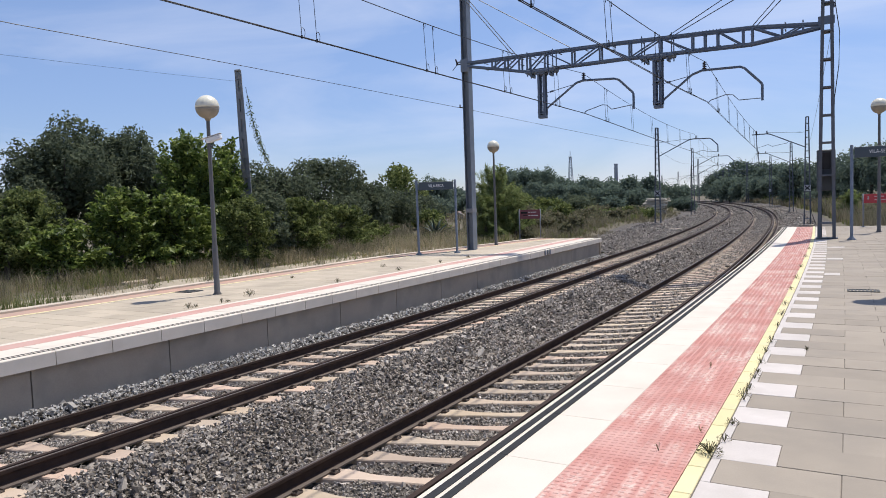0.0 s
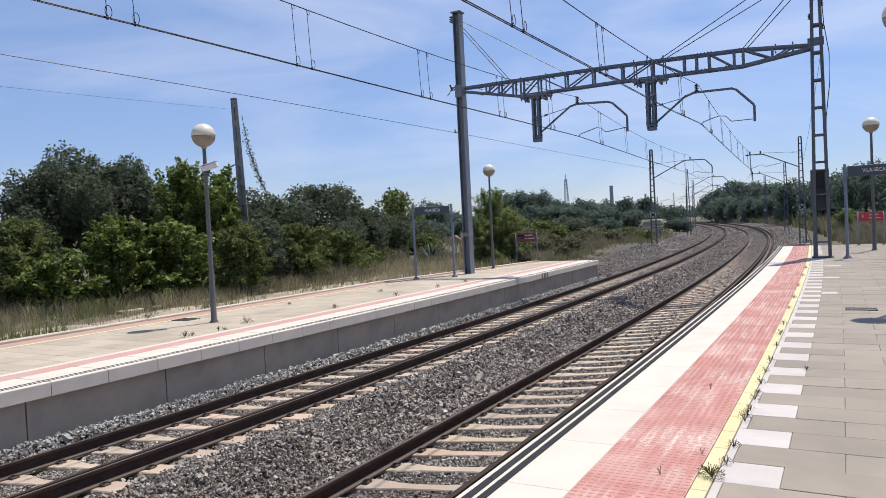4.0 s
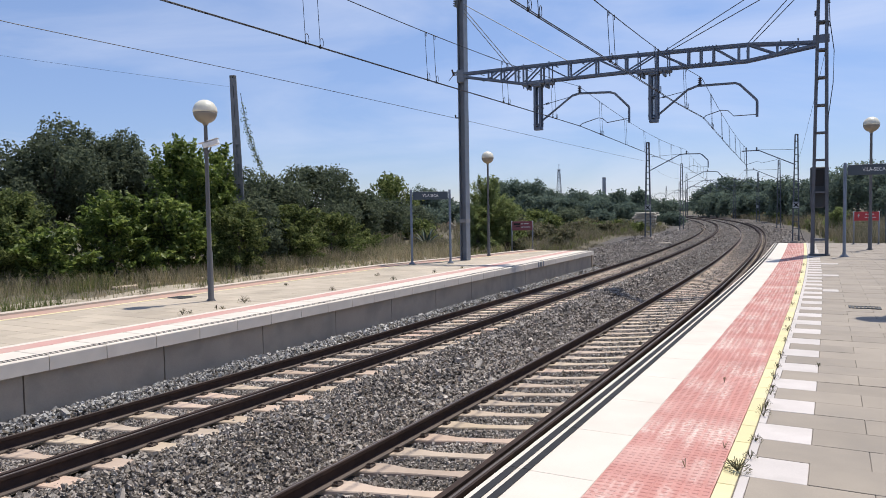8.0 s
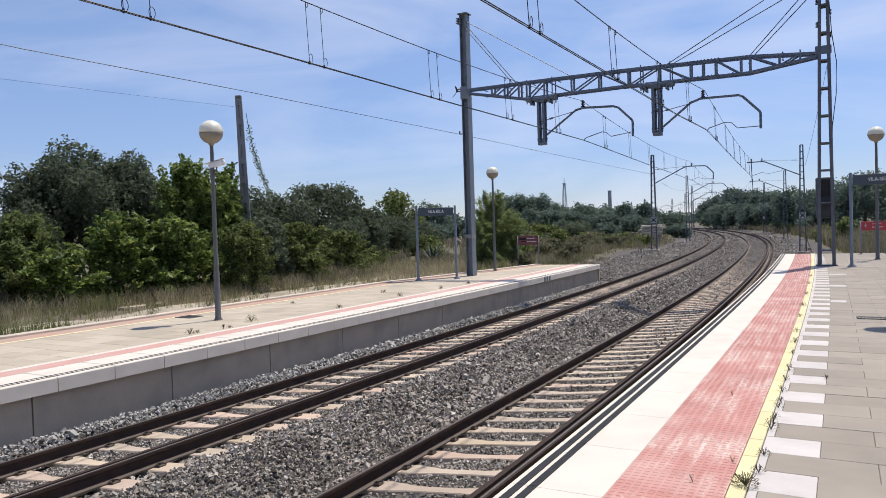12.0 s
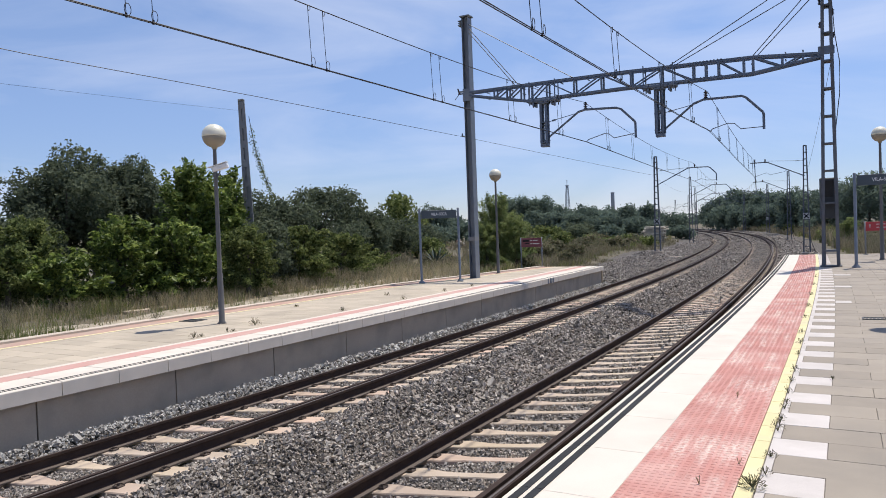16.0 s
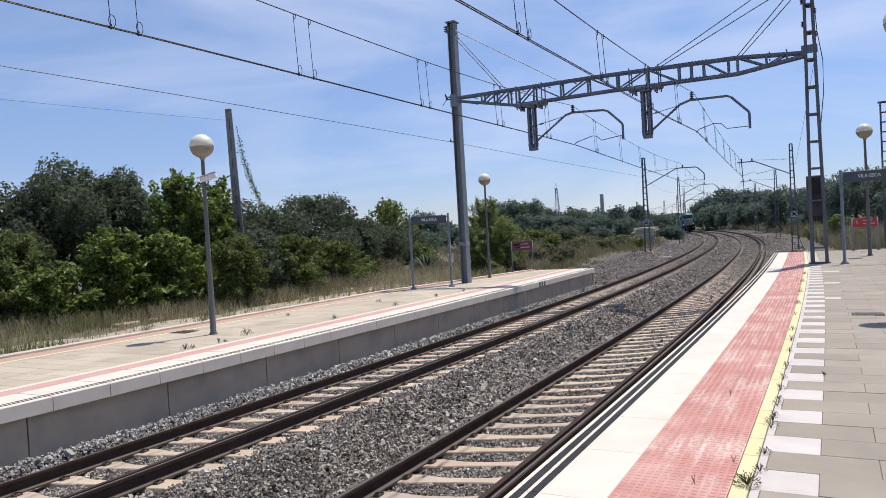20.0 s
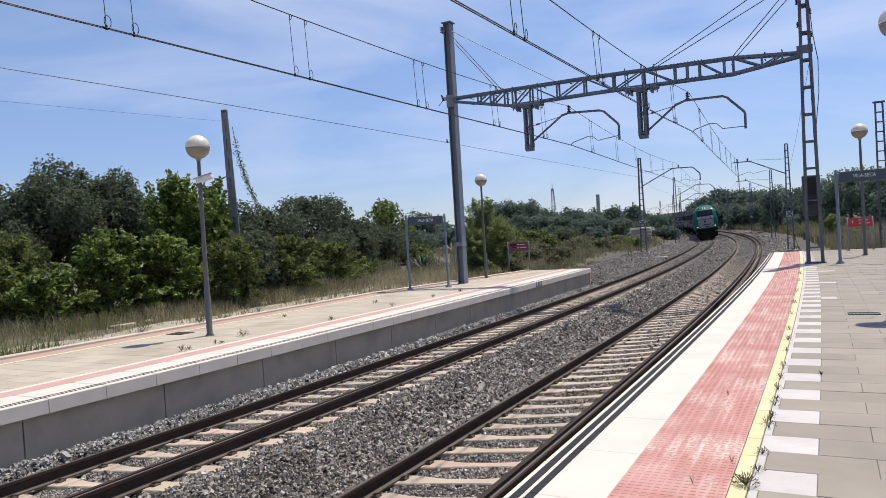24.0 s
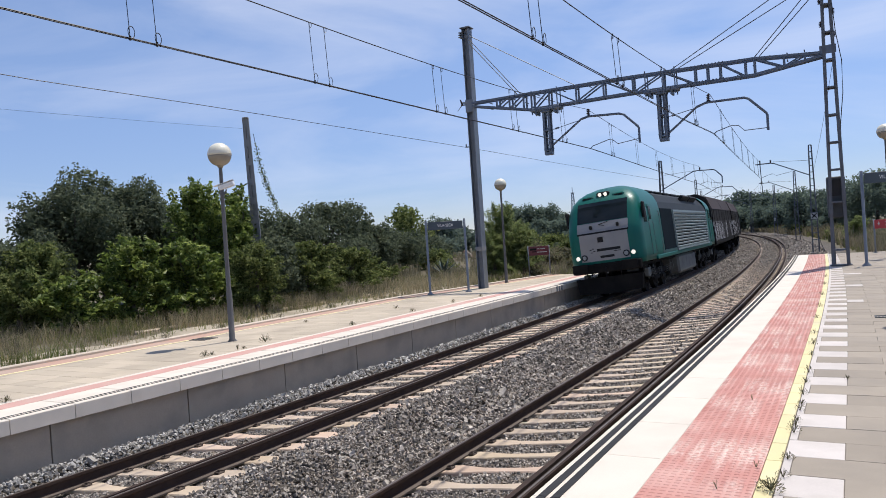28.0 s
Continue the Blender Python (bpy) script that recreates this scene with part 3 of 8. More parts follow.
FAR_STATIONS = stations(-8, 60, 1.5) + stations(63, 210, 3)[0:] + stations(218, 700, 8)


# ---- ground ----
def ground_z(s, n):
    """Height of the open ground by its place beside the line."""
    s, n = np.asarray(s, float), np.asarray(n, float)
    by_platform = np.interp(n, [-60, -30, -16, -12.2, -11.05, -10.85, -5.8, 1.8, 2.2, 7.3, 9.3, 16, 60], [0.9, 0.65, 0.42, 0.30, 0.28, -0.6, -0.7, -0.7, -0.7, -0.7, 0.6, 0.7, 1.0])
    open_line = np.interp(n, [-60, -30, -16, -10.2, -9.4, -6.8, -5.5, 1.5, 2.6, 4.6, 5.6, 16, 60], [0.9, 0.6, 0.30, -0.02, -0.24, -0.45, -0.75, -0.75, -0.42, -0.16, 0.0, 0.4, 0.9])
    k = np.clip((s - 35.3) / 2.0, 0, 1)
    heap = 0.38 * np.exp(-((s - 58.0) / 9.0) ** 2) * np.clip((-6.0 - n) / 1.2, 0, 1)
    return by_platform * (1 - k) + (open_line + heap) * k + rise(s)


def line_place(x, y):
    """s and n of many places, by the nearest station."""
    st = np.arange(-55, 640, 1.0)
    cx, cy, ca = np.interp(st, _g, _x), np.interp(st, _g, _y), turn(st)
    s = np.empty(len(x)); n = np.empty(len(x))
    for i in range(0, len(x), 4000):
        d = (x[i:i + 4000, None] - cx) ** 2 + (y[i:i + 4000, None] - cy) ** 2
        j = d.argmin(1)
        s[i:i + 4000] = st[j] - (x[i:i + 4000] - cx[j]) * np.sin(ca[j]) + (y[i:i + 4000] - cy[j]) * np.cos(ca[j])
        n[i:i + 4000] = (x[i:i + 4000] - cx[j]) * np.cos(ca[j]) + (y[i:i + 4000] - cy[j]) * np.sin(ca[j])
    return s, n


def build_ground():
    near = np.arange(-45, 30, 0.75)
    xs = np.concatenate([[-2600, -1500, -900, -600, -420], np.arange(-300, -45, 9), near, np.arange(30, 100, 5), [140, 220, 400, 800, 1600, 2600]])
    ys = np.concatenate([[-600, -200, -80, -40, -20], np.arange(-10, 70, 0.9), np.arange(70, 200, 4), np.arange(200, 460, 12), [520, 640, 900, 1400, 2200, 3400]])
    gx, gy = np.meshgrid(xs, ys, indexing="ij")
    s, n = line_place(gx.ravel(), gy.ravel())
    z = ground_z(s, n)
    far = np.maximum(np.abs(n) - 60, 0)
    z = z + np.minimum(far * 0.004, 1.2)
    bumps = np.array([noise.noise((a * 0.5, b * 0.5, 0.0)) for a, b in zip(gx.ravel(), gy.ravel())])
    side = (n < -11.5) | (n > 7.5) | (s > 38)
    z = z + np.where(side & ((n < -6.8) | (n > 2.4)), bumps * 0.09, 0)
    v = np.stack([gx.ravel(), gy.ravel(), z], 1)
    ob = new("ground", np_mesh("ground", v, grid_faces(len(xs), len(ys)), M_GROUND, True))
    tagged(ob, "dry ground with bleached grass and bare earth", "ground", "", "structure")


build_ground()


# ---- ballast and tracks ----
def cess(s, n):
    """The gravel heaped up about the first mast of the open line."""
    return 0.38 * np.exp(-((np.asarray(s, float) - 58.0) / 9.0) ** 2) * np.clip((-6.0 - np.asarray(n, float)) / 1.2, 0, 1)


def bed_z(n, s=0.0):
    """Top of the ballast across both tracks; out on the open line it is filled up to the sleepers."""
    c = -GAP
    n, s = np.broadcast_arrays(np.asarray(n, float), np.asarray(s, float))
    up = np.interp(s, [30, 44, 54], [0, 0.010, 0.014])
    far = lambda d: FAR_Z + d * FAR_CANT - 0.215
    near = lambda d: NEAR_Z + d * NEAR_CANT - 0.215
    pts = [(-7.0, -0.72), (-5.8, -0.285), (-5.6, -0.275), (c - 1.32, far(-1.32)), (c + 1.32, far(1.32)),
           (c + 1.75, -0.21), (-1.75, -0.44), (-1.32, near(-1.32)), (1.32, near(1.32)), (1.95, -0.14), (3.1, -0.65)]
    at_platform = np.interp(n, [p[0] for p in pts], [p[1] for p in pts])
    # between the sleepers of each track the stones lie a little lower
    for cc in (0.0, c):
        at_platform = at_platform - np.where(np.abs(n - cc) < 0.80, 0.006, 0.0) * np.clip(1 - up / 0.010, 0, 1)
    side = [(-9.6, -0.16), (-8.4, -0.22), (-7.0, -0.30)]
    out = np.interp(n, [p[0] for p in side] + [p[0] for p in pts[1:-1]] + [2.6, 4.9], [p[1] for p in side] + [p[1] for p in pts[1:-1]] + [-0.26, -0.06])
    return np.where(s > 36.2, out + cess(s, n), at_platform) + up


def build_bed():
    ns = np.array([-8.4, -7.7, -7.0, -6.5, -5.8, -5.65, -5.4, -5.2, -4.6, -4.166, -3.6, -2.85, -2.4, -2.0, -1.75, -1.3, -0.6, 0, 0.6, 1.3, 1.6, 1.95, 2.6, 3.6])
    for name, s0, s1, lo, hi in (("ballast_bed", -8, 36, -5.84, 2.06), ("ballast_bed", 36, 700, -9.6, 4.9)):
        row = np.concatenate([[lo], ns[(ns > lo) & (ns < hi)], [hi]])
        ss = stations(s0, s1, 1.0) if s1 < 50 else stations(36, 120, 1.5) + stations(124, 700, 6)
        s = np.repeat(ss, len(row)); n = np.tile(row, len(ss))
        v = PN(s, n, bed_z(n, s if s1 < 50 else np.maximum(s, 36.3)) + rise(s) - 0.012)
        ob = new(name, np_mesh(name, v, grid_faces(len(ss), len(row))[:, ::-1], M_BALLAST, True))
        tagged(ob, "bed of grey crushed-stone ballast under the tracks", "ballast", "", "structure")


build_bed()

RAIL_PROFILE = [(-0.036, 0.0), (0.036, 0.0), (0.036, -0.032), (0.012, -0.048), (0.0085, -0.060), (0.0085, -0.125), (0.030, -0.150), (0.075, -0.160), (0.075, -0.172),
                (-0.075, -0.172), (-0.075, -0.160), (-0.030, -0.150), (-0.0085, -0.125), (-0.0085, -0.060), (-0.012, -0.048), (-0.036, -0.032)]


NEAR_FIRST, FAR_FIRST = 5.95, 5.57                         # where one sleeper of each track lies


def sleeper_mesh():
    """A prestressed concrete sleeper: seats high and broad, the middle lower and narrower."""
    bm = B()
    rows = [(-1.30, -0.200, 0.12, 0.14), (-1.24, -0.175, 0.140, 0.15), (-1.02, -0.174, 0.143, 0.15), (-0.66, -0.176, 0.142, 0.15), (-0.52, -0.182, 0.118, 0.13), (-0.36, -0.187, 0.082, 0.10), (-0.2, -0.190, 0.070, 0.095),
            (0.2, -0.190, 0.070, 0.095), (0.36, -0.187, 0.082, 0.10), (0.52, -0.182, 0.118, 0.13), (0.66, -0.176, 0.142, 0.15), (1.02, -0.174, 0.143, 0.15), (1.24, -0.175, 0.140, 0.15), (1.30, -0.200, 0.12, 0.14)]
    rings = []
    for x, top, wt, wb in rows:
        rings.append([bm.verts.new(p) for p in ((x, -wt - 0.035, -0.36), (x, -wt - 0.010, top - 0.012), (x, -wt, top), (x, wt, top), (x, wt + 0.010, top - 0.012), (x, wt + 0.035, -0.36))])
    for a, b in zip(rings, rings[1:]):
        for k in range(5):
            bm.faces.new((a[k], a[k + 1], b[k + 1], b[k]))
    bm.faces.new(rings[0]); bm.faces.new(rings[-1][::-1])
    bmesh.ops.recalc_face_normals(bm, faces=bm.faces)
    return mesh_of("sleeper", bm, M_SLEEPER)


def clip_mesh():
    """A spring clip with its screw, on the foot of a rail."""
    bm = B()
    box(bm, (0, 0, -0.166), (0.075, 0.10, 0.018), None, 0.005)
    pipe(bm, [(-0.035, -0.045, -0.152), (0.03, -0.05, -0.148), (0.045, -0.01, -0.144), (0.0, 0.0, -0.142), (0.045, 0.02, -0.144), (0.03, 0.05, -0.148), (-0.035, 0.045, -0.152)], 0.008, 5)
    rod(bm, (0.01, 0, -0.16), (0.01, 0, -0.128), 0.012, None, 6)
    return mesh_of("rail_clip", bm, M_CLIP)


SLEEPER_ME, CLIP_ME = sleeper_mesh(), clip_mesh()


def track(name, centre, level, cant, first, label):
    """Two rails on concrete sleepers 0.6 m apart, canted to the inside of the curve."""
    t = thing(name, label, "railway track", "", None, "structure")
    z_of = lambda s, n: level + (n - centre) * cant + rise(s)
    for side in (-1, 1):
        o = [(centre + side * (HALF + 0.036) + a, b) for a, b in RAIL_PROFILE]
        r = sweep_n("rail", o, FAR_STATIONS, M_RAIL, t, z_of, "", "worn rail with a rust-brown web")
        foot = [(centre + side * (HALF + 0.036) + a, b) for a, b in ((-0.078, -0.174), (-0.078, -0.157), (-0.032, -0.146), (0.032, -0.146), (0.078, -0.157), (0.078, -0.174))]
        sweep_n("rail_foot", foot, FAR_STATIONS, M_RAILFOOT, r, z_of, "", "dusty foot of the rail")
        face = [(centre + side * (HALF + 0.036) + a, b) for a, b in ((-0.020, -0.001), (0.006, -0.001), (0.006, 0.0016), (-0.020, 0.0016))]
        sweep_n("running_face", face, FAR_STATIONS, M_RAILHEAD, r, z_of, "", "dull polished running face of a rail")
    o = [(centre + HALF + 0.036 - 0.122 + a, b) for a, b in RAIL_PROFILE[:7] + RAIL_PROFILE[-7:] + [(-0.036, 0.0)]]
    sweep_n("guard_rail", o, FAR_STATIONS, M_RAIL, t, z_of, "", "brown guard rail close inside the running rail")
    s = first
    while s < 62:
        m = along(s, centre, level - float(np.interp(s, [30, 58], [0.0, 0.034])) + float(rise(s))) @ Matrix.Rotation(-math.atan(cant), 4, "Y")
        sl = shared("sleeper", SLEEPER_ME, t, m)
        if s < 17:
            for x, k in ((-HALF - 0.036 - 0.105, 0), (-HALF - 0.036 + 0.105, 1), (HALF + 0.036 - 0.105, 0), (HALF + 0.036 + 0.105, 1)):
                shared("rail_clip", CLIP_ME, sl, Matrix.Translation((x, 0, 0)) @ Matrix.Rotation(math.pi * k, 4, "Z"))
        s += 0.6
    # the sleepers further out, joined
    vs = np.array([v.co for v in SLEEPER_ME.vertices])
    fs = np.array([p.vertices[:] for p in SLEEPER_ME.polygons if len(p.vertices) == 4])
    allv, allf = [], []
    k = 0
    while s < 230:
        m = np.array(along(s, centre, level - 0.035 + float(rise(s))) @ Matrix.Rotation(-math.atan(cant), 4, "Y"))
        allv.append(vs @ m[:3, :3].T + m[:3, 3]); allf.append(fs + k * len(vs))
        s += 0.6; k += 1
    ob = new("distant_sleepers", np_mesh("distant_sleepers", np.vstack(allv), np.vstack(allf), M_SLEEPER))
    ob.parent = t
    tagged(ob, "concrete sleepers further along the track", "", "", "stuff")
    return t


track("track_near", 0.0, NEAR_Z, NEAR_CANT, NEAR_FIRST - 0.6 * 14, "canted railway track with brown rails on pale concrete sleepers")
track("track_far", -GAP, FAR_Z, FAR_CANT, FAR_FIRST - 0.6 * 14, "canted railway track beside the opposite platform")


def build_spare_rail():
    """A worn rail laid down beside the outer rail, waiting to be changed."""
    t = thing("spare_rail", "worn brown rail lying on the sleeper ends beside the track", "rail", "")
    level = lambda s, n: NEAR_Z + n * NEAR_CANT + rise(s)
    for name, prof, material in (("rail_body", RAIL_PROFILE, M_RAIL), ("rail_foot", ((-0.078, -0.174), (-0.078, -0.157), (-0.032, -0.146), (0.032, -0.146), (0.078, -0.157), (0.078, -0.174)), M_RAILFOOT)):
        sweep_n(name, [(1.175 + a, b) for a, b in prof], stations(22, 60, 1.5) + stations(63, 120, 3), material, t, level, "", "")


build_spare_rail()


def build_stones():
    """Loose broken ballast, sharp-edged; finer between the sleepers, coarser further off."""
    rng = np.random.default_rng(7)
    # s0, s1, n0, n1, stones to the square metre, size, spread of heights, material
    zones = [(2.8, 9.0, -5.20, 1.25, 1000, 0.0172, 0.019, M_STONES), (9.0, 16.0, -5.20, 1.30, 640, 0.0215, 0.022, M_STONES), (16.0, 26.0, -5.25, 1.5, 360, 0.028, 0.030, M_STONES),
             (26.0, 37.0, -5.70, 1.9, 200, 0.036, 0.022, M_STONES), (36.5, 52.0, -8.9, 4.0, 150, 0.029, 0.013, M_STONES), (52.0, 90.0, -8.7, 3.9, 44, 0.044, 0.014, M_STONES), (90.0, 150.0, -8.0, 3.6, 9, 0.074, 0.02, M_STONES),
             (2.8, 12.0, -5.80, -5.12, 1000, 0.0185, 0.03, M_STONES_PALE), (12.0, 34.0, -5.80, -5.12, 400, 0.027, 0.02, M_STONES_PALE)]
    near_bv = np.array([(1, 0, 0), (-1, 0, 0), (0, 1, 0), (0, -1, 0), (0, 0, 1), (0, 0, -1)], float)
    near_bf = np.array([(0, 2, 4), (2, 1, 4), (1, 3, 4), (3, 0, 4), (2, 0, 5), (1, 2, 5), (3, 1, 5), (0, 3, 5)])
    # a rough block, a little narrower at one end
    block_bv = np.array([(-1, -1, -1), (1, -1, -1), (1, 1, -1), (-1, 1, -1), (-0.7, -0.75, 1), (0.75, -0.7, 1), (0.7, 0.75, 1), (-0.75, 0.7, 1)], float) * 0.66
    block_bf = np.array([(0, 3, 2), (0, 2, 1), (4, 5, 6), (4, 6, 7), (0, 1, 5), (0, 5, 4), (1, 2, 6), (1, 6, 5), (2, 3, 7), (2, 7, 6), (3, 0, 4), (3, 4, 7)])
    far_bv = np.array([(1, 0, 0), (-0.5, 0.87, 0), (-0.5, -0.87, 0), (0, 0, 1), (0, 0, -1)], float)
    far_bf = np.array([(0, 1, 3), (1, 2, 3), (2, 0, 3), (1, 0, 4), (2, 1, 4), (0, 2, 4)])
    for s0, s1, lo, hi, dens, size, rough, material in zones:
        bv, bf = (block_bv, block_bf) if s1 < 17 else (near_bv, near_bf) if s0 < 20 else (far_bv, far_bf)
        cnt = int((s1 - s0) * (hi - lo) * dens)
        s = rng.uniform(s0, s1, cnt); n = rng.uniform(lo, hi, cnt)
        # keep the sleepers and rails free
        keep = np.ones(cnt, bool)
        bare = rng.random(cnt) > (0.0 if s1 < 30 else 0.25 if s1 < 40 else 0.75)
        for c, first in ((0.0, NEAR_FIRST), (-GAP, FAR_FIRST)):
            on = np.abs(n - c) < 1.34
            ph = np.abs((s - first + 0.3) % 0.6 - 0.3)
            half = np.interp(np.abs(n - c), [0.2, 0.36, 0.52, 0.66, 1.3], [0.088, 0.10, 0.135, 0.16, 0.16])
            end = np.abs(n - c) > 1.12
            keep &= ~(on & (ph < half) & (bare if c == 0.0 else bare & (rng.random(cnt) < 0.86)) & ~(end & (rng.random(cnt) < 0.55)))
            keep &= ~(np.abs(np.abs(n - c) - HALF - 0.036) < 0.10 + size * 0.3 + (0.015 if s0 > 30 else 0.0))
        s, n = s[keep], n[keep]
        cnt = len(s)
        inside = (np.abs(n) < 0.8) | (np.abs(n + GAP) < 0.8)
        sz = size * np.exp(rng.normal(0, 0.36, cnt)) * np.where(inside, 0.82, 1.0)
        heap = np.where(n < -5.2, rng.uniform(0, 0.03, cnt), 0) + np.where((n > -2.75) & (n < -1.45), rng.uniform(0, 0.05, cnt), 0)
        lumps = np.sin(s * 3.1 + n * 1.7) * np.sin(n * 4.3 - s * 1.1) * 0.012
        z = bed_z(n, s) + rise(s) + heap + lumps + rng.uniform(-0.4, 1.0, cnt) * rough
        c = PN(s, n, z)
        q = rng.normal(size=(cnt, 4)); q /= np.linalg.norm(q, axis=1)[:, None]
        w, x, y, zz = q.T
        R = np.stack([1 - 2 * (y * y + zz * zz), 2 * (x * y - zz * w), 2 * (x * zz + y * w), 2 * (x * y + zz * w), 1 - 2 * (x * x + zz * zz), 2 * (y * zz - x * w),
                      2 * (x * zz - y * w), 2 * (y * zz + x * w), 1 - 2 * (x * x + y * y)], 1).reshape(cnt, 3, 3)
        sc = np.stack([rng.uniform(1.1, 1.65, cnt), rng.uniform(0.75, 1.1, cnt), rng.uniform(0.6, 0.9, cnt)], 1)[:, None, :] * sz[:, None, None]
        jit = rng.uniform(-0.30, 0.30, (cnt, len(bv), 3))
        v = np.einsum("cij,cvj->cvi", R, (bv[None] + jit) * sc) + c[:, None, :]
        f = bf[None] + (np.arange(cnt) * len(bv))[:, None, None]
        ob = new("ballast_stones", np_mesh("ballast_stones", v.reshape(-1, 3), f.reshape(-1, 3), material))
        tagged(ob, "loose angular grey ballast stones between the rails" if material is M_STONES else "fresh pale ballast stones heaped against the platform wall", "ballast", "", "stuff")


build_stones()

# ---- platforms ----
NEAR_END, FAR_END = 34.5, 33.6


def bent_slab(name, s0, s1, n0, n1, top, thick, material, parent, chamfer=0.006, label=""):
    """One paving piece between two stations and two offsets, with softened upper edges."""
    bm = B()
    c = chamfer
    rows = [(0, -thick), (0, -c), (c, 0)]
    loops = []
    for d, z in rows:
        loops.append([bm.verts.new(P(s, n, top + z)) for s, n in ((s0 + d, n0 + d), (s0 + d, n1 - d), (s1 - d, n1 - d), (s1 - d, n0 + d))])
    for a, b in zip(loops, loops[1:]):
        for k in range(4):
            bm.faces.new((a[k], a[(k + 1) % 4], b[(k + 1) % 4], b[k]))
    bm.faces.new(loops[-1])
    bmesh.ops.recalc_face_normals(bm, faces=bm.faces)
    return part(name, bm, material, parent, label)


def build_near_platform():
    pf = thing("platform_near", "station platform with white edge, red tactile band and grey slabs", "platform", "", None, "structure")
    S0 = -6.0
    st = stations(S0, NEAR_END, 1.0)
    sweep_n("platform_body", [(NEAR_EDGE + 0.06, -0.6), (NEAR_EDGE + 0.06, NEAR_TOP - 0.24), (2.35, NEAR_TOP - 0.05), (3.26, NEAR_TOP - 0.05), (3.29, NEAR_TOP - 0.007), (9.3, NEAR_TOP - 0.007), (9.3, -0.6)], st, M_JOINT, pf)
    # white edge blocks with two dark strips let into them
    L, s = 0.9, 4.83 - 0.9 * 12
    while s < NEAR_END - 0.1:
        e = min(s + L, NEAR_END)
        blk = bent_slab("edge_block", s + 0.0015, e - 0.0015, NEAR_EDGE, NEAR_EDGE + 0.556, NEAR_TOP, 0.24, M_COPING, pf, 0.003)
        for a in (0.038, 0.118):
            o = [(NEAR_EDGE + a, NEAR_TOP + 0.0005), (NEAR_EDGE + a + 0.05, NEAR_TOP + 0.0005), (NEAR_EDGE + a + 0.05, NEAR_TOP + 0.005), (NEAR_EDGE + a, NEAR_TOP + 0.005)]
            sweep_n("grip_strip", o, [s + 0.003, e - 0.003], M_GROOVE, blk, None, "", "dark ribbed grip strip")
        s = e
    # tactile tiles in two columns
    bump = B()
    W, T = 0.300, 0.36
    box(bump, (0, 0, -0.03), (W - 0.001, T - 0.001, 0.06), None, 0.0008)
    for j in range(7):
        for i in range(6):
            x = -W / 2 + 0.025 + i * 0.050 
            y = -T / 2 + 0.026 + j * 0.0513
            vs = [bump.verts.new(p) for p in ((x - 0.017, y - 0.012, 0.0), (x + 0.017, y - 0.012, 0.0), (x + 0.017, y + 0.012, 0.0), (x - 0.017, y + 0.012, 0.0),
                                              (x - 0.013, y - 0.007, 0.0042), (x + 0.013, y - 0.007, 0.0042), (x + 0.013, y + 0.005, 0.0042), (x - 0.013, y + 0.005, 0.0042))]
            for f in ((0, 1, 5, 4), (1, 2, 6, 5), (2, 3, 7, 6), (3, 0, 4, 7), (4, 5, 6, 7)):
                bump.faces.new([vs[q] for q in f])
    tile_me = mesh_of("tactile_tile", bump, M_TACTILE)
    s = -5.96
    rows = 0
    while s < NEAR_END - T and rows < 120:
        for n in (NEAR_EDGE + 0.559 + W / 2, NEAR_EDGE + 0.559 + W * 1.5):
            shared("tactile_tile", tile_me, pf, along(s + T / 2, n, NEAR_TOP + 0.001))
        s += T
        rows += 1
    # yellow line of tiles
    s = -5.8
    while s < NEAR_END - 0.2:
        bent_slab("yellow_tile", s + 0.003, s + 0.397, NEAR_EDGE + 1.162, NEAR_EDGE + 1.256, NEAR_TOP + 0.002, 0.06, M_YELLOW, pf, 0.004)
        s += 0.4
    # slabs: every other row begins with a long white one
    pitch = 0.3765
    s, i, count = 4.382 - pitch * 26, 0, 0
    far_v, far_f, k = [], [], 0
    rng = random.Random(3)
    while s < NEAR_END - 0.1:
        e = min(s + pitch, NEAR_END)
        white = i % 2 == 0
        edges = [3.30, 3.643] if white else [3.30, 3.352, 3.96]
        while edges[-1] < 8.8:
            edges.append(edges[-1] + 0.655)
        for q, (a, b) in enumerate(zip(edges, edges[1:])):
            dz = rng.uniform(-0.0022, 0.0022)
            if b < 5.3 and count < 300 and s > 0 or (q == 0):
                bent_slab("paving_slab", s + 0.0022, e - 0.0022, a + 0.0022, b - 0.0022, NEAR_TOP + dz, 0.06, M_WHITE_SLAB if q == 0 else M_SLAB, pf, 0.002)
                count += 1
            else:
                v = PN([s + 0.003, s + 0.003, e - 0.003, e - 0.003], [a + 0.003, b - 0.003, b - 0.003, a + 0.003], NEAR_TOP + dz)
                lo = v.copy(); lo[:, 2] -= 0.05
                far_v.append(np.vstack([v, lo]))
                far_f.append(np.array([(0, 1, 2, 3), (0, 4, 5, 1), (1, 5, 6, 2), (2, 6, 7, 3), (3, 7, 4, 0)]) + 8 * k)
                k += 1
        s += pitch
        i += 1
    ob = new("outer_paving", np_mesh("outer_paving", np.vstack(far_v), np.vstack(far_f), M_SLAB))
    ob.parent = pf
    tagged(ob, "beige-grey paving slabs", "", "", "stuff")
    # white guide slabs set across the paving
    for s0, n0, n1 in ((17.9, 3.65, 3.97), (21.6, 3.65, 4.05), (14.6, 3.65, 3.9)):
        bent_slab("white_mark", s0, s0 + 0.36, n0, n1, NEAR_TOP + 0.006, 0.03, M_WHITE_SLAB, pf, 0.004)
    return pf


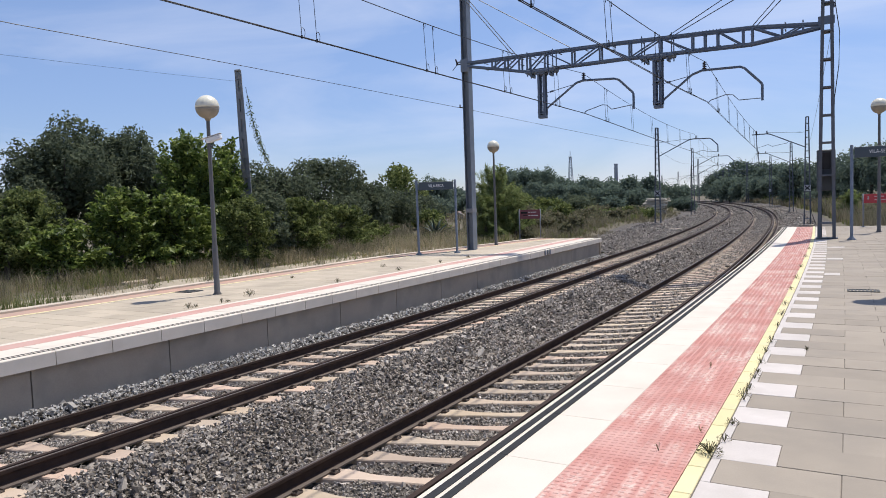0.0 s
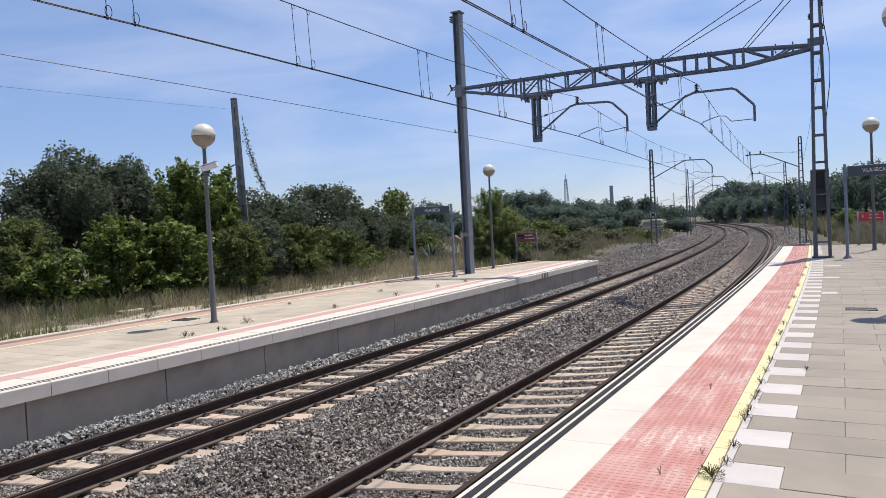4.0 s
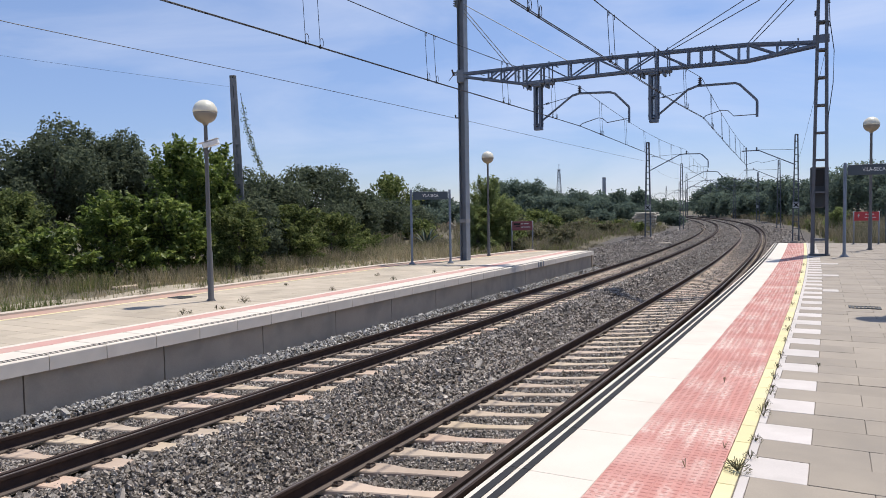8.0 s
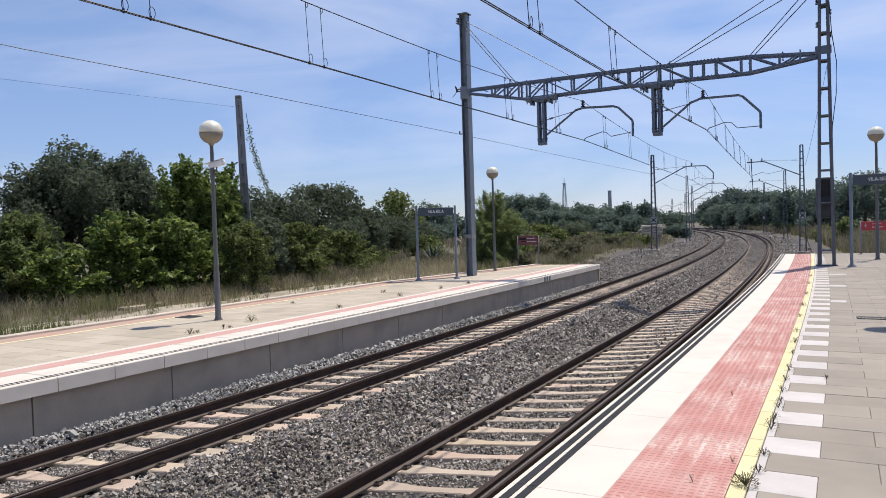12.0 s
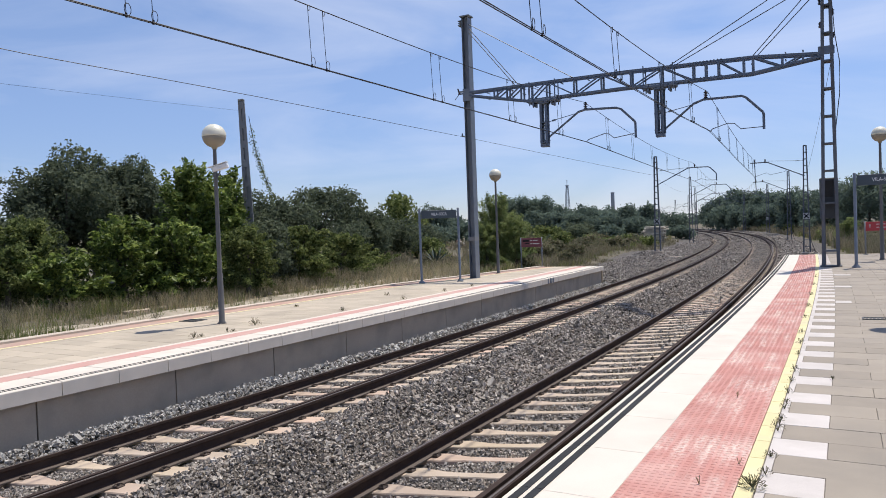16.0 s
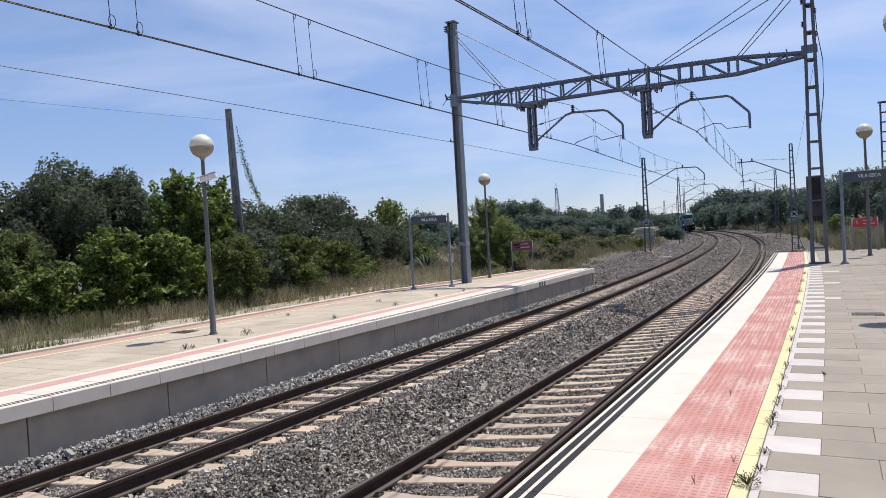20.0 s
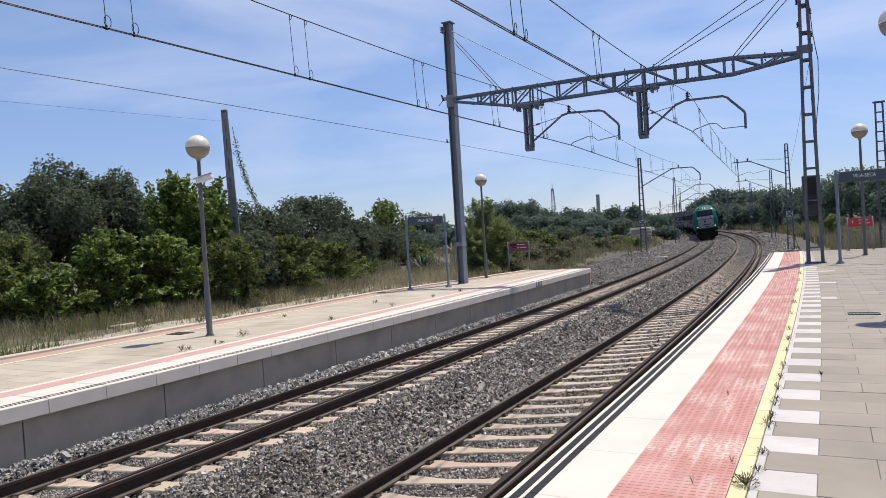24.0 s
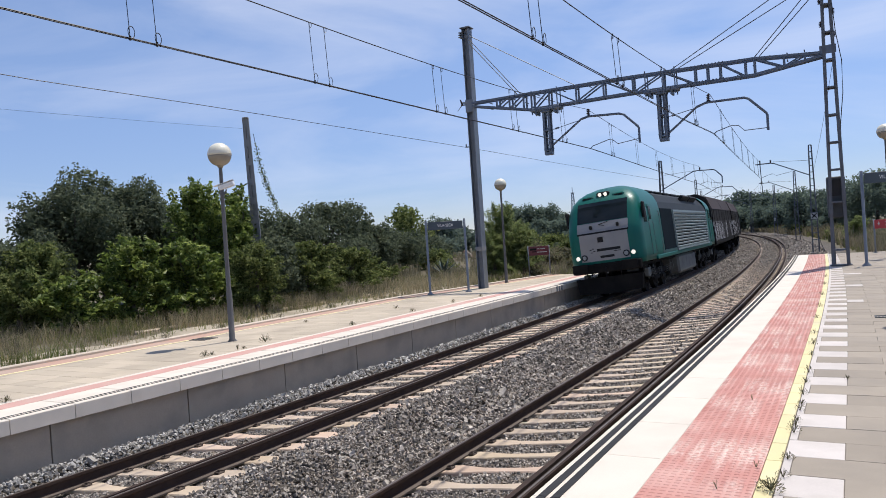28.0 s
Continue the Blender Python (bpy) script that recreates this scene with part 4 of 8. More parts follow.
def build_far_platform():
    pf = thing("platform_far", "opposite platform with grey concrete wall and white edge", "platform", "", None, "structure")
    S0 = -4.0
    t = FAR_TOP

    def back(s):
        return np.interp(s, [-10, 22.0, 35.0], [-10.9, -10.9, -8.75])

    st = stations(S0, FAR_END, 1.0)
    # filling, with the back that draws in towards the end
    ss = np.array(st)
    row = [(FAR_EDGE - 0.20, -0.7), (FAR_EDGE - 0.20, t - 0.06), (None, t - 0.06), (None, -0.7)]
    v, nv = [], len(row)
    for s in ss:
        for n, z in row:
            v.append(P(s, float(back(s)) + 0.05 if n is None else n, z))
    f = grid_faces(len(ss), nv)
    ends = np.array([[0, 1, 2, 3], [len(v) - 1, len(v) - 2, len(v) - 3, len(v) - 4]])
    body = new("platform_body", np_mesh("platform_body", np.array(v), np.vstack([f, ends]), M_CONCRETE))
    body.parent = pf

    def band(name, a, b, z, material, label="", s0=S0, s1=FAR_END):
        """A strip of the surface; a and b may be given from the edge (numbers) or from the back (text)."""
        vv = []
        q = stations(s0, s1, 1.0)
        for s in q:
            for n in (a, b):
                vv.append(P(s, float(back(s)) + float(n[1:]) if isinstance(n, str) else n, t + z))
        up = np.array(vv)
        lo = up.copy(); lo[:, 2] -= 0.05
        m = len(q)
        F = [grid_faces(m, 2)]
        e = np.arange(m - 1) * 2
        F.append(np.stack([e, e + 2, e + 2 + 2 * m, e + 2 * m], 1)); F.append(np.stack([e + 1, e + 1 + 2 * m, e + 3 + 2 * m, e + 3], 1))
        F.append(np.array([[0, 1, 1 + 2 * m, 2 * m], [2 * m - 2, 4 * m - 2, 4 * m - 1, 2 * m - 1]]))
        ob = new(name, np_mesh(name, np.vstack([up, lo]), np.vstack(F), material))
        ob.parent = pf
        if label:
            ob["label"] = label

    band("paving_bed", -7.10, "b0.95", -0.012, M_PAVE_JOINT, "sand between the paving slabs")
    V, k, made = [], 0, 0
    rng = random.Random(8)
    s = S0
    while s < FAR_END - 0.1:
        e = min(s + 0.40, FAR_END)
        q = [-7.104]
        q.append(q[0] - (0.33 if k % 2 else 0.66))
        last = float(back((s + e) / 2)) + 0.955
        while q[-1] - 0.66 > last + 0.1:
            q.append(q[-1] - 0.66)
        q.append(last)
        for a, b in zip(q, q[1:]):
            dz = rng.uniform(-0.0015, 0.0015)
            if s > 3.5 and made < 300:
                bent_slab("paving_slab", s + 0.004, e - 0.004, b + 0.004, a - 0.004, t + dz, 0.03, M_PAVE, pf, 0.003)
                made += 1
                continue
            up = PN([s + 0.004, s + 0.004, e - 0.004, e - 0.004], [a - 0.004, b + 0.004, b + 0.004, a - 0.004], t + dz)
            lo = up.copy(); lo[:, 2] -= 0.03
            V.append(np.vstack([up, lo]))
        s += 0.40
        k += 1
    F = np.vstack([np.array([(3, 2, 1, 0), (0, 1, 5, 4), (1, 2, 6, 5), (2, 3, 7, 6), (3, 0, 4, 7)]) + 8 * k for k in range(len(V))])
    pv = new("paving_slabs", np_mesh("paving_slabs", np.vstack(V), F, M_PAVE))
    pv.parent = pf
    tagged(pv, "worn beige paving slabs with faint joints", "", "", "stuff")
    band("tactile_band", -6.56, -6.95, 0.003, M_TACTILE_FAR, "red tactile band")
    band("white_line", -6.95, -7.10, 0.002, M_COPING, "thin white line")
    band("yellow_line", "b0.95", "b0.84", 0.003, M_YELLOW, "yellow line")
    band("brown_band", "b0.84", "b0.30", 0.002, M_BACK, "brown-red band")
    band("back_kerb", "b0.30", "b0.0", 0.045, M_KERB, "pale kerb")
    # edge blocks, 0.9 m each
    s = 6.07 - 0.9 * 11
    while s < FAR_END - 0.05:
        e = min(s + 0.9, FAR_END + 0.05)
        blk = bent_slab("edge_block", s + 0.006, e - 0.006, -6.555, FAR_EDGE, t + 0.004, 0.20, M_COPING, pf, 0.012)
        for a in (0.10, 0.19):
            o = [(FAR_EDGE - a, t + 0.0045), (FAR_EDGE - a - 0.028, t + 0.0045), (FAR_EDGE - a - 0.028, t + 0.009), (FAR_EDGE - a, t + 0.009)]
            sweep_n("grip_strip", o, [s + 0.006, e - 0.006], M_GROOVE, blk, None, "", "dark ribbed grip strip")
        s = e
    # wall panels, 2.34 m each, set back under the edge
    s = 5.76 - 2.34 * 4
    while s < FAR_END - 0.2:
        e = min(s + 2.34, FAR_END)
        bm = B()
        vs = [bm.verts.new(P(a, n, z)) for a in (s + 0.011, e - 0.011) for n, z in ((FAR_EDGE - 0.19, -0.6), (FAR_EDGE - 0.11, -0.6), (FAR_EDGE - 0.11, t - 0.198), (FAR_EDGE - 0.19, t - 0.198))]
        for f in ((0, 1, 2, 3), (7, 6, 5, 4), (1, 5, 6, 2), (0, 3, 7, 4), (3, 2, 6, 7), (0, 4, 5, 1)):
            bm.faces.new([vs[k] for k in f])
        bmesh.ops.recalc_face_normals(bm, faces=bm.faces)
        part("wall_panel", bm, M_WALL, pf)
        s += 2.34
    # end wall
    bm = B()
    a, b = P(FAR_END, FAR_EDGE - 0.05), P(FAR_END, float(back(FAR_END)))
    d = (b - a).normalized(); o = Vector((-d.y, d.x, 0)) * -0.12
    vs = [bm.verts.new(p + Vector((0, 0, z))) for p in (a, b, b + o, a + o) for z in (-0.6, t - 0.01)]
    for f in ((0, 2, 3, 1), (2, 4, 5, 3), (4, 6, 7, 5), (6, 0, 1, 7), (1, 3, 5, 7)):
        bm.faces.new([vs[k] for k in f])
    bmesh.ops.recalc_face_normals(bm, faces=bm.faces)
    part("end_wall", bm, M_CONCRETE, pf)
    # a small metal plate with stripes on the edge
    for k in range(3):
        bm = B()
        box(bm, (0, 0, 0), (0.02, 0.12, 0.19), along(25.6 + 0.28 * k, FAR_EDGE + 0.012, t - 0.095), 0.004)
        part("edge_plate", bm, M_STEEL, pf, "small grey metal plate")
    return pf


build_near_platform()
build_far_platform()

# ---- overhead line ----
PORTAL_Y = 25.75


def lattice(bm, foot, top, w0, w1, depth, chord, rungs, plate=1.3, heights=()):
    """Two upright channels with flat rungs between them, in the x-z plane; w0 and w1 are the widths at foot and top."""
    f, t = Vector(foot), Vector(top)
    h = t.z - f.z
    for sx in (-1, 1):
        for sy in (-1, 1) if depth > chord * 2 else (0,):
            bar(bm, f + Vector((sx * w0 / 2, sy * depth / 2, 0)), t + Vector((sx * w1 / 2, sy * depth / 2, 0)), chord, chord)
        if depth > chord * 2:
            a, b = f + Vector((sx * w0 / 2, 0, 0)), t + Vector((sx * w1 / 2, 0, 0))
            bar(bm, a, b, chord * 0.25, depth, math.pi / 2)
    for z in [q / h for q in heights] or [k / rungs for k in range(rungs + 1)]:
        w = w0 + (w1 - w0) * z
        c = f + (t - f) * z
        for sy in (-1, 1) if depth > chord * 2 else (0,):
            bar(bm, c + Vector((-w / 2, sy * depth / 2, 0)), c + Vector((w / 2, sy * depth / 2, 0)), chord * plate, chord * 0.5)
    return bm


def insulator(bm, at, h=0.2, r=0.055):
    """A stack of porcelain sheds."""
    prof = []
    for k in range(4):
        z = k * h / 4
        prof += [(r * 0.45, z), (r, z + h * 0.03), (r * 0.9, z + h * 0.1), (r * 0.45, z + h * 0.14)]
    prof.append((r * 0.3, h))
    return lathe(bm, prof, 10, at)


def cantilever(thing_, pts_strut, pts_tube, pts_arm, stay, ins, m=None):
    """The bracket over a track: strut, bent tube with its drop, registration arm, stay rod, insulator."""
    m = m or Matrix.Identity(4)
    tr = lambda ps: [m @ Vector(p) for p in ps]
    bm = B(); pipe(bm, tr(pts_strut), 0.038, 8); part("strut", bm, M_BEAM, thing_)
    bm = B(); pipe(bm, tr(pts_tube), 0.042, 8); part("bracket_tube", bm, M_BEAM, thing_)
    bm = B(); pipe(bm, tr(pts_arm), 0.016, 6); part("registration_arm", bm, M_BEAM, thing_)
    a, b = tr(stay)
    bm = B(); rod(bm, a, b, 0.013, None, 6)
    for k in (0.12, 0.16, 0.20):
        c = a.lerp(b, k); d = (b - a).normalized() * 0.02
        rod(bm, c - d, c + d, 0.035, None, 8)
    part("stay_rod", bm, M_BEAM, thing_)
    bm = B(); insulator(bm, tr([ins])[0], 0.24, 0.075); part("insulator", bm, M_INSUL, thing_, "dark brown ribbed insulator")


def build_portal():
    y = PORTAL_Y
    # the broad steel mast on the far platform
    mL = thing("catenary_mast", "tall grey steel mast carrying the overhead beam", "catenary mast", "", Matrix.Translation((-9.1, y + 0.1, FAR_TOP)))
    h = 10.9 - FAR_TOP
    bm = B()
    prism(bm, [(-0.14, -0.18), (-0.12, -0.18), (-0.12, -0.008), (0.12, -0.008), (0.12, -0.18), (0.14, -0.18), (0.14, 0.18), (0.12, 0.18), (0.12, 0.008), (-0.12, 0.008), (-0.12, 0.18), (-0.14, 0.18)], 0, h, "z")
    part("shaft", bm, M_STEEL, mL, "rolled steel section, blue-grey")
    bm = B()
    box(bm, (0, 0, 1.58), (0.30, 0.385, 0.16), None, 0.004)
    part("number_band", bm, M_OLDPOLE, mL, "grey painted band")
    bm = B()
    box(bm, (0, 0, h + 0.03), (0.42, 0.44, 0.05), None, 0.01)
    for k in range(3):
        box(bm, (-0.2, 0, h - 0.12 - 0.09 * k), (0.22, 0.3, 0.035), None, 0.006)
    part("cap", bm, M_STEEL, mL)
    bm = B()
    box(bm, (0.0, -0.19, 7.28), (0.34, 0.05, 0.5), None, 0.01); box(bm, (-0.22, -0.1, 7.45), (0.24, 0.10, 0.05), None, 0.01)
    part("beam_bracket", bm, M_STEEL, mL)
    bm = B()
    rod(bm, (-0.12, -0.1, 5.68), (-0.32, -0.1, 5.68), 0.015); insulator(bm, (-0.30, -0.1, 5.68), 0.12, 0.04)
    part("feeder_insulator", bm, M_INSUL, mL)
    bm = B()
    bar(bm, (-0.14, -0.12, 7.36), (-0.40, -0.12, 7.36), 0.05, 0.04); rod(bm, (-0.34, -0.12, 7.36), (-0.42, -0.12, 7.58), 0.045, 0.03, 8); rod(bm, (-0.36, -0.12, 7.36), (-0.56, -0.12, 7.16), 0.014, None, 6)
    part("side_bracket", bm, M_INSUL, mL, "small dark bracket with an insulator")
    # the lattice mast on the near platform
    mR = thing("catenary_mast", "tapering lattice steel mast on the platform edge paving", "catenary mast", "", Matrix.Translation((3.45, y - 0.05, NEAR_TOP)))
    bm = B()
    lattice(bm, (0, 0, 0), (0.03, 0, 9.7), 0.42, 0.185, 0.24, 0.098, 15, 1.9, [0.5, 2.0, 3.02, 3.87, 4.73, 5.59, 6.45, 7.31, 8.17, 9.03, 9.62])
    part("lattice_shaft", bm, M_MAST, mR)
    bm = B(); box(bm, (-0.015, 0.27, 2.16), (0.53, 0.24, 1.30), None, 0.03); sb = part("switch_box", bm, M_BOX, mR, "dark grey equipment box behind the mast")
    bm = B(); box(bm, (-0.02, 0.142, 2.46), (0.26, 0.012, 0.52), None, 0.004); part("box_door", bm, M_BOX_DOOR, sb, "dark door panel")
    bm = B(); rod(bm, (-0.16, 0.25, 1.56), (-0.16, 0.25, 0.02), 0.03, None, 8); part("cable_duct", bm, M_BOX, sb)
    bm = B(); box(bm, (0.0, 0, 0.02), (0.62, 0.40, 0.04), None, 0.01); part("foot_plate", bm, M_MAST, mR)
    bm = B()
    pipe(bm, [(0.14, 0.0, 8.9), (0.20, 0, 8.0), (0.24, 0, 7.3), (0.36, 0, 6.4), (0.34, 0, 5.4), (0.22, 0, 4.4), (0.19, 0, 3.2)], 0.014, 6)
    part("cable", bm, M_WIRE, mR, "hanging black cable")
    for k in range(4):
        bm = B(); insulator(bm, (-0.16 if k % 2 else 0.20, -0.05, 7.15 + 0.36 * k), 0.18, 0.05); part("insulator", bm, M_INSUL, mR)
    bm = B(); box(bm, (0.0, -0.14, 6.78), (0.46, 0.05, 0.26), None, 0.01); part("beam_bracket", bm, M_BEAM, mR)
    # the lattice beam between them
    bL = thing("portal_beam", "dark blue-grey lattice beam spanning both tracks", "catenary beam", "", Matrix.Translation((0, y, 0)))
    for dy in (-0.16, 0.16):
        bm = B()
        top = [(-8.95, 7.89), (-6.25, 7.89), (-3.0, 7.87), (1.32, 7.78), (3.3, 7.61)]
        bot = [(-8.95, 7.77), (-6.55, 7.28), (-3.0, 7.30), (1.30, 7.25), (3.3, 7.51)]
        for ch in (top, bot):
            for (xa, za), (xb, zb) in zip(ch, ch[1:]):
                bar(bm, (xa, dy, za), (xb, dy, zb), 0.075, 0.075)
        part("chord", bm, M_BEAM, bL)
        zt = lambda x: float(np.interp(x, [p[0] for p in top], [p[1] for p in top]))
        zb_ = lambda x: float(np.interp(x, [p[0] for p in bot], [p[1] for p in bot]))
        bm = B()
        for x in (-7.88, -7.35, -6.77, -6.45, -5.75, -4.70, -3.68, -2.63, -1.58, -0.53, -0.13, 0.27, 1.05, 1.33, 2.2, 2.8):
            bar(bm, (x, dy, zb_(x)), (x, dy, zt(x)), 0.062, 0.05)
        for a, b, down in ((-7.88, -7.35, 0), (-7.35, -6.77, 0), (-6.45, -5.75, 0), (-5.75, -4.70, 1), (-4.70, -3.68, 0), (-3.68, -2.63, 1), (-2.63, -1.58, 0), (-1.58, -0.53, 1), (0.27, 1.05, 1), (1.33, 2.2, 1), (2.2, 2.8, 0)):
            bar(bm, (a, dy, zt(a) if down else zb_(a)), (b, dy, zb_(b) if down else zt(b)), 0.05, 0.045)
        part("lacing", bm, M_BEAM, bL)
    bm = B()
    for x in np.arange(-8.2, 3.0, 0.5):
        z0 = 7.36 if -6.6 < x < 1.3 else 7.6
        bar(bm, (x, -0.16, z0 - 0.04), (x, 0.16, z0 - 0.04), 0.04, 0.02)
        bar(bm, (x, -0.16, 7.78), (x, 0.16, 7.78), 0.04, 0.02)
    part("cross_ties", bm, M_BEAM, bL)
    bm = B()
    for x in np.arange(-0.62, 0.42, 0.11):
        for z in (7.84, 7.77, 7.30, 7.23):
            rod(bm, (x, -0.23, z), (x, -0.19, z), 0.024, None, 6)
    part("splice_bolts", bm, M_BEAM, bL)
    # two drop posts with their brackets
    for xd, zb0, strut, tube, arm, stay, ins in (
        (-5.93, 5.60, [(-5.75, 0, 5.86), (-4.59, 0, 6.68)], [(-4.62, 0, 6.66), (-4.35, 0, 6.72), (-3.22, 0, 6.66), (-3.05, 0, 6.60), (-2.58, 0, 6.12), (-2.55, 0, 6.05), (-2.55, 0, 5.53)],
         [(-2.60, 0, 5.68), (-3.33, 0, 5.59), (-3.50, 0, 5.75), (-3.66, 0, 5.78), (-4.25, 0, 5.62), (-4.34, 0, 5.54)], [(-5.75, 0, 6.42), (-4.59, 0, 6.64)], (-4.34, 0, 6.76)),
        (-1.69, 5.58, [(-1.5, 0, 5.76), (-0.52, 0, 6.53)], [(-0.55, 0, 6.50), (-0.25, 0, 6.60), (0.95, 0, 6.58), (1.08, 0, 6.52), (1.58, 0, 5.99), (1.61, 0, 5.92), (1.61, 0, 5.42)],
         [(1.58, 0, 5.50), (0.90, 0, 5.50), (0.72, 0, 5.69), (0.50, 0, 5.72), (0.02, 0, 5.58), (-0.07, 0, 5.48)], [(-1.5, 0, 6.30), (-0.52, 0, 6.48)], (-0.17, 0, 6.64)),
    ):
        d = thing("drop_post", "lattice drop post with a bent bracket holding the contact wire", "catenary bracket", "drop posts under the beam", Matrix.Translation((0, y, 0)))
        bm = B(); lattice(bm, (xd, 0, zb0), (xd, 0, 7.26), 0.20, 0.20, 0.18, 0.078, 5, 1.7, [0.06, 0.80, 1.52]); box(bm, (xd, 0, zb0 - 0.05), (0.30, 0.24, 0.12), None, 0.01)
        part("post", bm, M_BEAM, d)
        bm = B(); box(bm, (xd, 0, 7.22), (0.66, 0.46, 0.11), None, 0.02); box(bm, (xd, 0, 7.15), (0.36, 0.40, 0.12), None, 0.02)
        part("clamp", bm, M_BEAM, d)
        for e in (-1, 1):
            bm = B()
            box(bm, (xd + e * 0.46, 0, 7.23), (0.26, 0.5, 0.16), None, 0.04); box(bm, (xd + e * 0.36, 0, 7.10), (0.07, 0.42, 0.14), Matrix.Identity(4), 0.01)
            for q in (-0.2, 0.2):
                rod(bm, (xd + e * 0.50, q, 7.05), (xd + e * 0.50, q, 7.96), 0.022, None, 6)
            part("clamp_jaw", bm, M_BEAM, d, "bolted jaw gripping the beam")
        for zc in (5.72, 6.30):
            bm = B(); rod(bm, (xd - 0.20, 0, zc), (xd + 0.20, 0, zc), 0.026, None, 8); part("pin", bm, M_BEAM, d)
        cantilever(d, strut, tube, arm, stay, ins)
    # guys from the masts to the beam
    for a, b in (((-8.98, y, 10.6), (-4.75, y, 7.92)), ((-8.98, y, 10.45), (-6.91, y, 7.92)), ((-8.98, y, 10.28), (-7.03, y, 7.90)),
                 ((3.45, y, 10.46), (-1.4, y, 7.86)), ((3.45, y, 10.0), (-1.2, y, 7.86)), ((3.45, y, 10.12), (1.27, y, 7.78)), ((3.45, y, 9.80), (1.40, y, 7.77))):
        g = thing("guy_wire", "thin steel guy wire tied to the beam", "wire", "guy wires")
        bm = B(); rod(bm, a, b, 0.015, None, 5); part("strand", bm, M_WIRE, g)


build_portal()

SUPPORTS = [58.0, 89.5, 121.0, 155.0, 190.0, 225.0]


def line_mast(s, side):
    """A slim lattice mast beside the open line, with a bracket over its track."""
    n = -7.30 if side < 0 else 3.17
    base = float(bed_z(n, s)) + float(rise(s)) - 0.03
    rz = float(rise(s))
    t = thing("line_mast", "slim lattice mast with a bracket over the track", "catenary mast", "masts beside the line", along(s, n, base))
    z0 = rz - base
    h = 7.66 + z0
    bm = B(); lattice(bm, (0, 0, 0.10), (0, 0, h), 0.43, 0.17, 0.2, 0.085, 16, 1.5); part("lattice_shaft", bm, M_MAST, t)
    bm = B(); box(bm, (0, 0, 0.04), (0.80, 0.75, 0.26), None, 0.03); part("footing", bm, M_WALL, t, "concrete footing")
    mk = Matrix.Diagonal((1 if side < 0 else -1, 1, 1, 1))
    up = lambda pts: [(x, 0, z + z0) for x, z in pts]
    if side < 0:
        cantilever(t, up([(0.05, 5.40), (2.45, 6.62)]), up([(2.38, 6.59), (2.7, 6.63), (3.88, 6.60), (4.02, 6.52), (4.43, 6.10), (4.46, 6.0), (4.46, 5.52)]),
                   up([(4.44, 5.58), (3.75, 5.59), (3.5, 5.70), (3.3, 5.71), (2.9, 5.58)]), up([(0.1, 6.52), (2.4, 6.64)]), (2.9, 0, 6.63 + z0), mk)
    else:
        cantilever(t, up([(0.05, 5.48), (2.42, 6.60)]), up([(2.36, 6.58), (2.6, 6.64), (3.66, 6.63)]),
                   up([(3.31, 5.62), (2.55, 5.86), (2.30, 5.70), (1.32, 5.88), (1.18, 6.02)]), up([(0.1, 6.58), (2.55, 6.72)]), (2.63, 0, 6.64 + z0), mk)
        bm = B(); insulator(bm, mk @ Vector((3.34, 0, 6.66 + z0)), 0.24, 0.075); part("insulator", bm, M_INSUL, t, "dark brown ribbed insulator")
        bm = B(); rod(bm, (-3.34, 0, 6.66 + z0), (-3.31, 0, 5.40 + z0), 0.028); part("drop_rod", bm, M_BEAM, t)
        bm = B(); pipe(bm, [(0.14, 0, 1.9), (0.3, 0, 0.9), (0.55, 0, 0.15)], 0.02, 6); part("cable", bm, M_WIRE, t, "slack earth cable")
    if s == SUPPORTS[0]:
        zb = 2.57 + z0
        bm = B(); box(bm, (0, -0.15, zb), (0.44, 0.02, 0.44), None, 0.004); bd = part("board", bm, M_SIGN_GREY, t, "pale square board with a black cross")
        bm = B()
        for a in (-1, 1):
            box(bm, (0, -0.166, 0), (0.46, 0.008, 0.07), Matrix.Translation((0, 0, zb)) @ Matrix.Rotation(a * radians(45), 4, "Y"), 0.0)
        part("cross", bm, M_BLACK, bd, "black diagonal cross")
    elif s == SUPPORTS[2] and side > 0:
        bm = B(); box(bm, (-0.1, -0.14, 2.6), (0.3, 0.02, 0.4), None, 0.004); part("board", bm, M_SIGN_GREY, t, "small pale board")


for s_ in SUPPORTS:
    for side_ in (-1, 1):
        line_mast(s_, side_)

# a mast of its own behind the near platform, further off
g_ = thing("line_mast", "tall lattice mast standing behind the platform end", "catenary mast", "masts beside the line", Matrix.Translation((6.55, 40.0, 0.2)))
bm_ = B(); lattice(bm_, (0, 0, 0), (0, 0, 7.4), 0.40, 0.30, 0.2, 0.062, 16, 2.0); box(bm_, (0.0, 0, 7.42), (0.5, 0.26, 0.06)); part("lattice_shaft", bm_, M_MAST, g_)


def wire_run(name, label, fn, ss, r, double=0.0, seg=5):
    t = thing(name, label, "wire", "overhead wires")
    for k in ((-1, 1) if double else (0,)):
        bm = B()
        pipe(bm, [fn(s) + Vector((double * k, 0, 0)) for s in ss], r, seg)
        part("conductor", bm, M_WIRE, t)
    return t


SPANS = [-10.0, PORTAL_Y] + SUPPORTS + [260.0, 295.0]


def messenger_z(s, low, high):
    for a, b in zip(SPANS, SPANS[1:]):
        if a <= s <= b:
            u = (s - a) / (b - a) * 2 - 1
            return low + (high - low) * u * u + float(rise(s))
    return high


def contact_z(s):
    return float(np.interp(s, [-30, 5, 10, 15, 26, 58, 300], [5.15, 5.21, 5.26, 5.33, 5.53, 5.56, 5.56])) + float(rise(s))


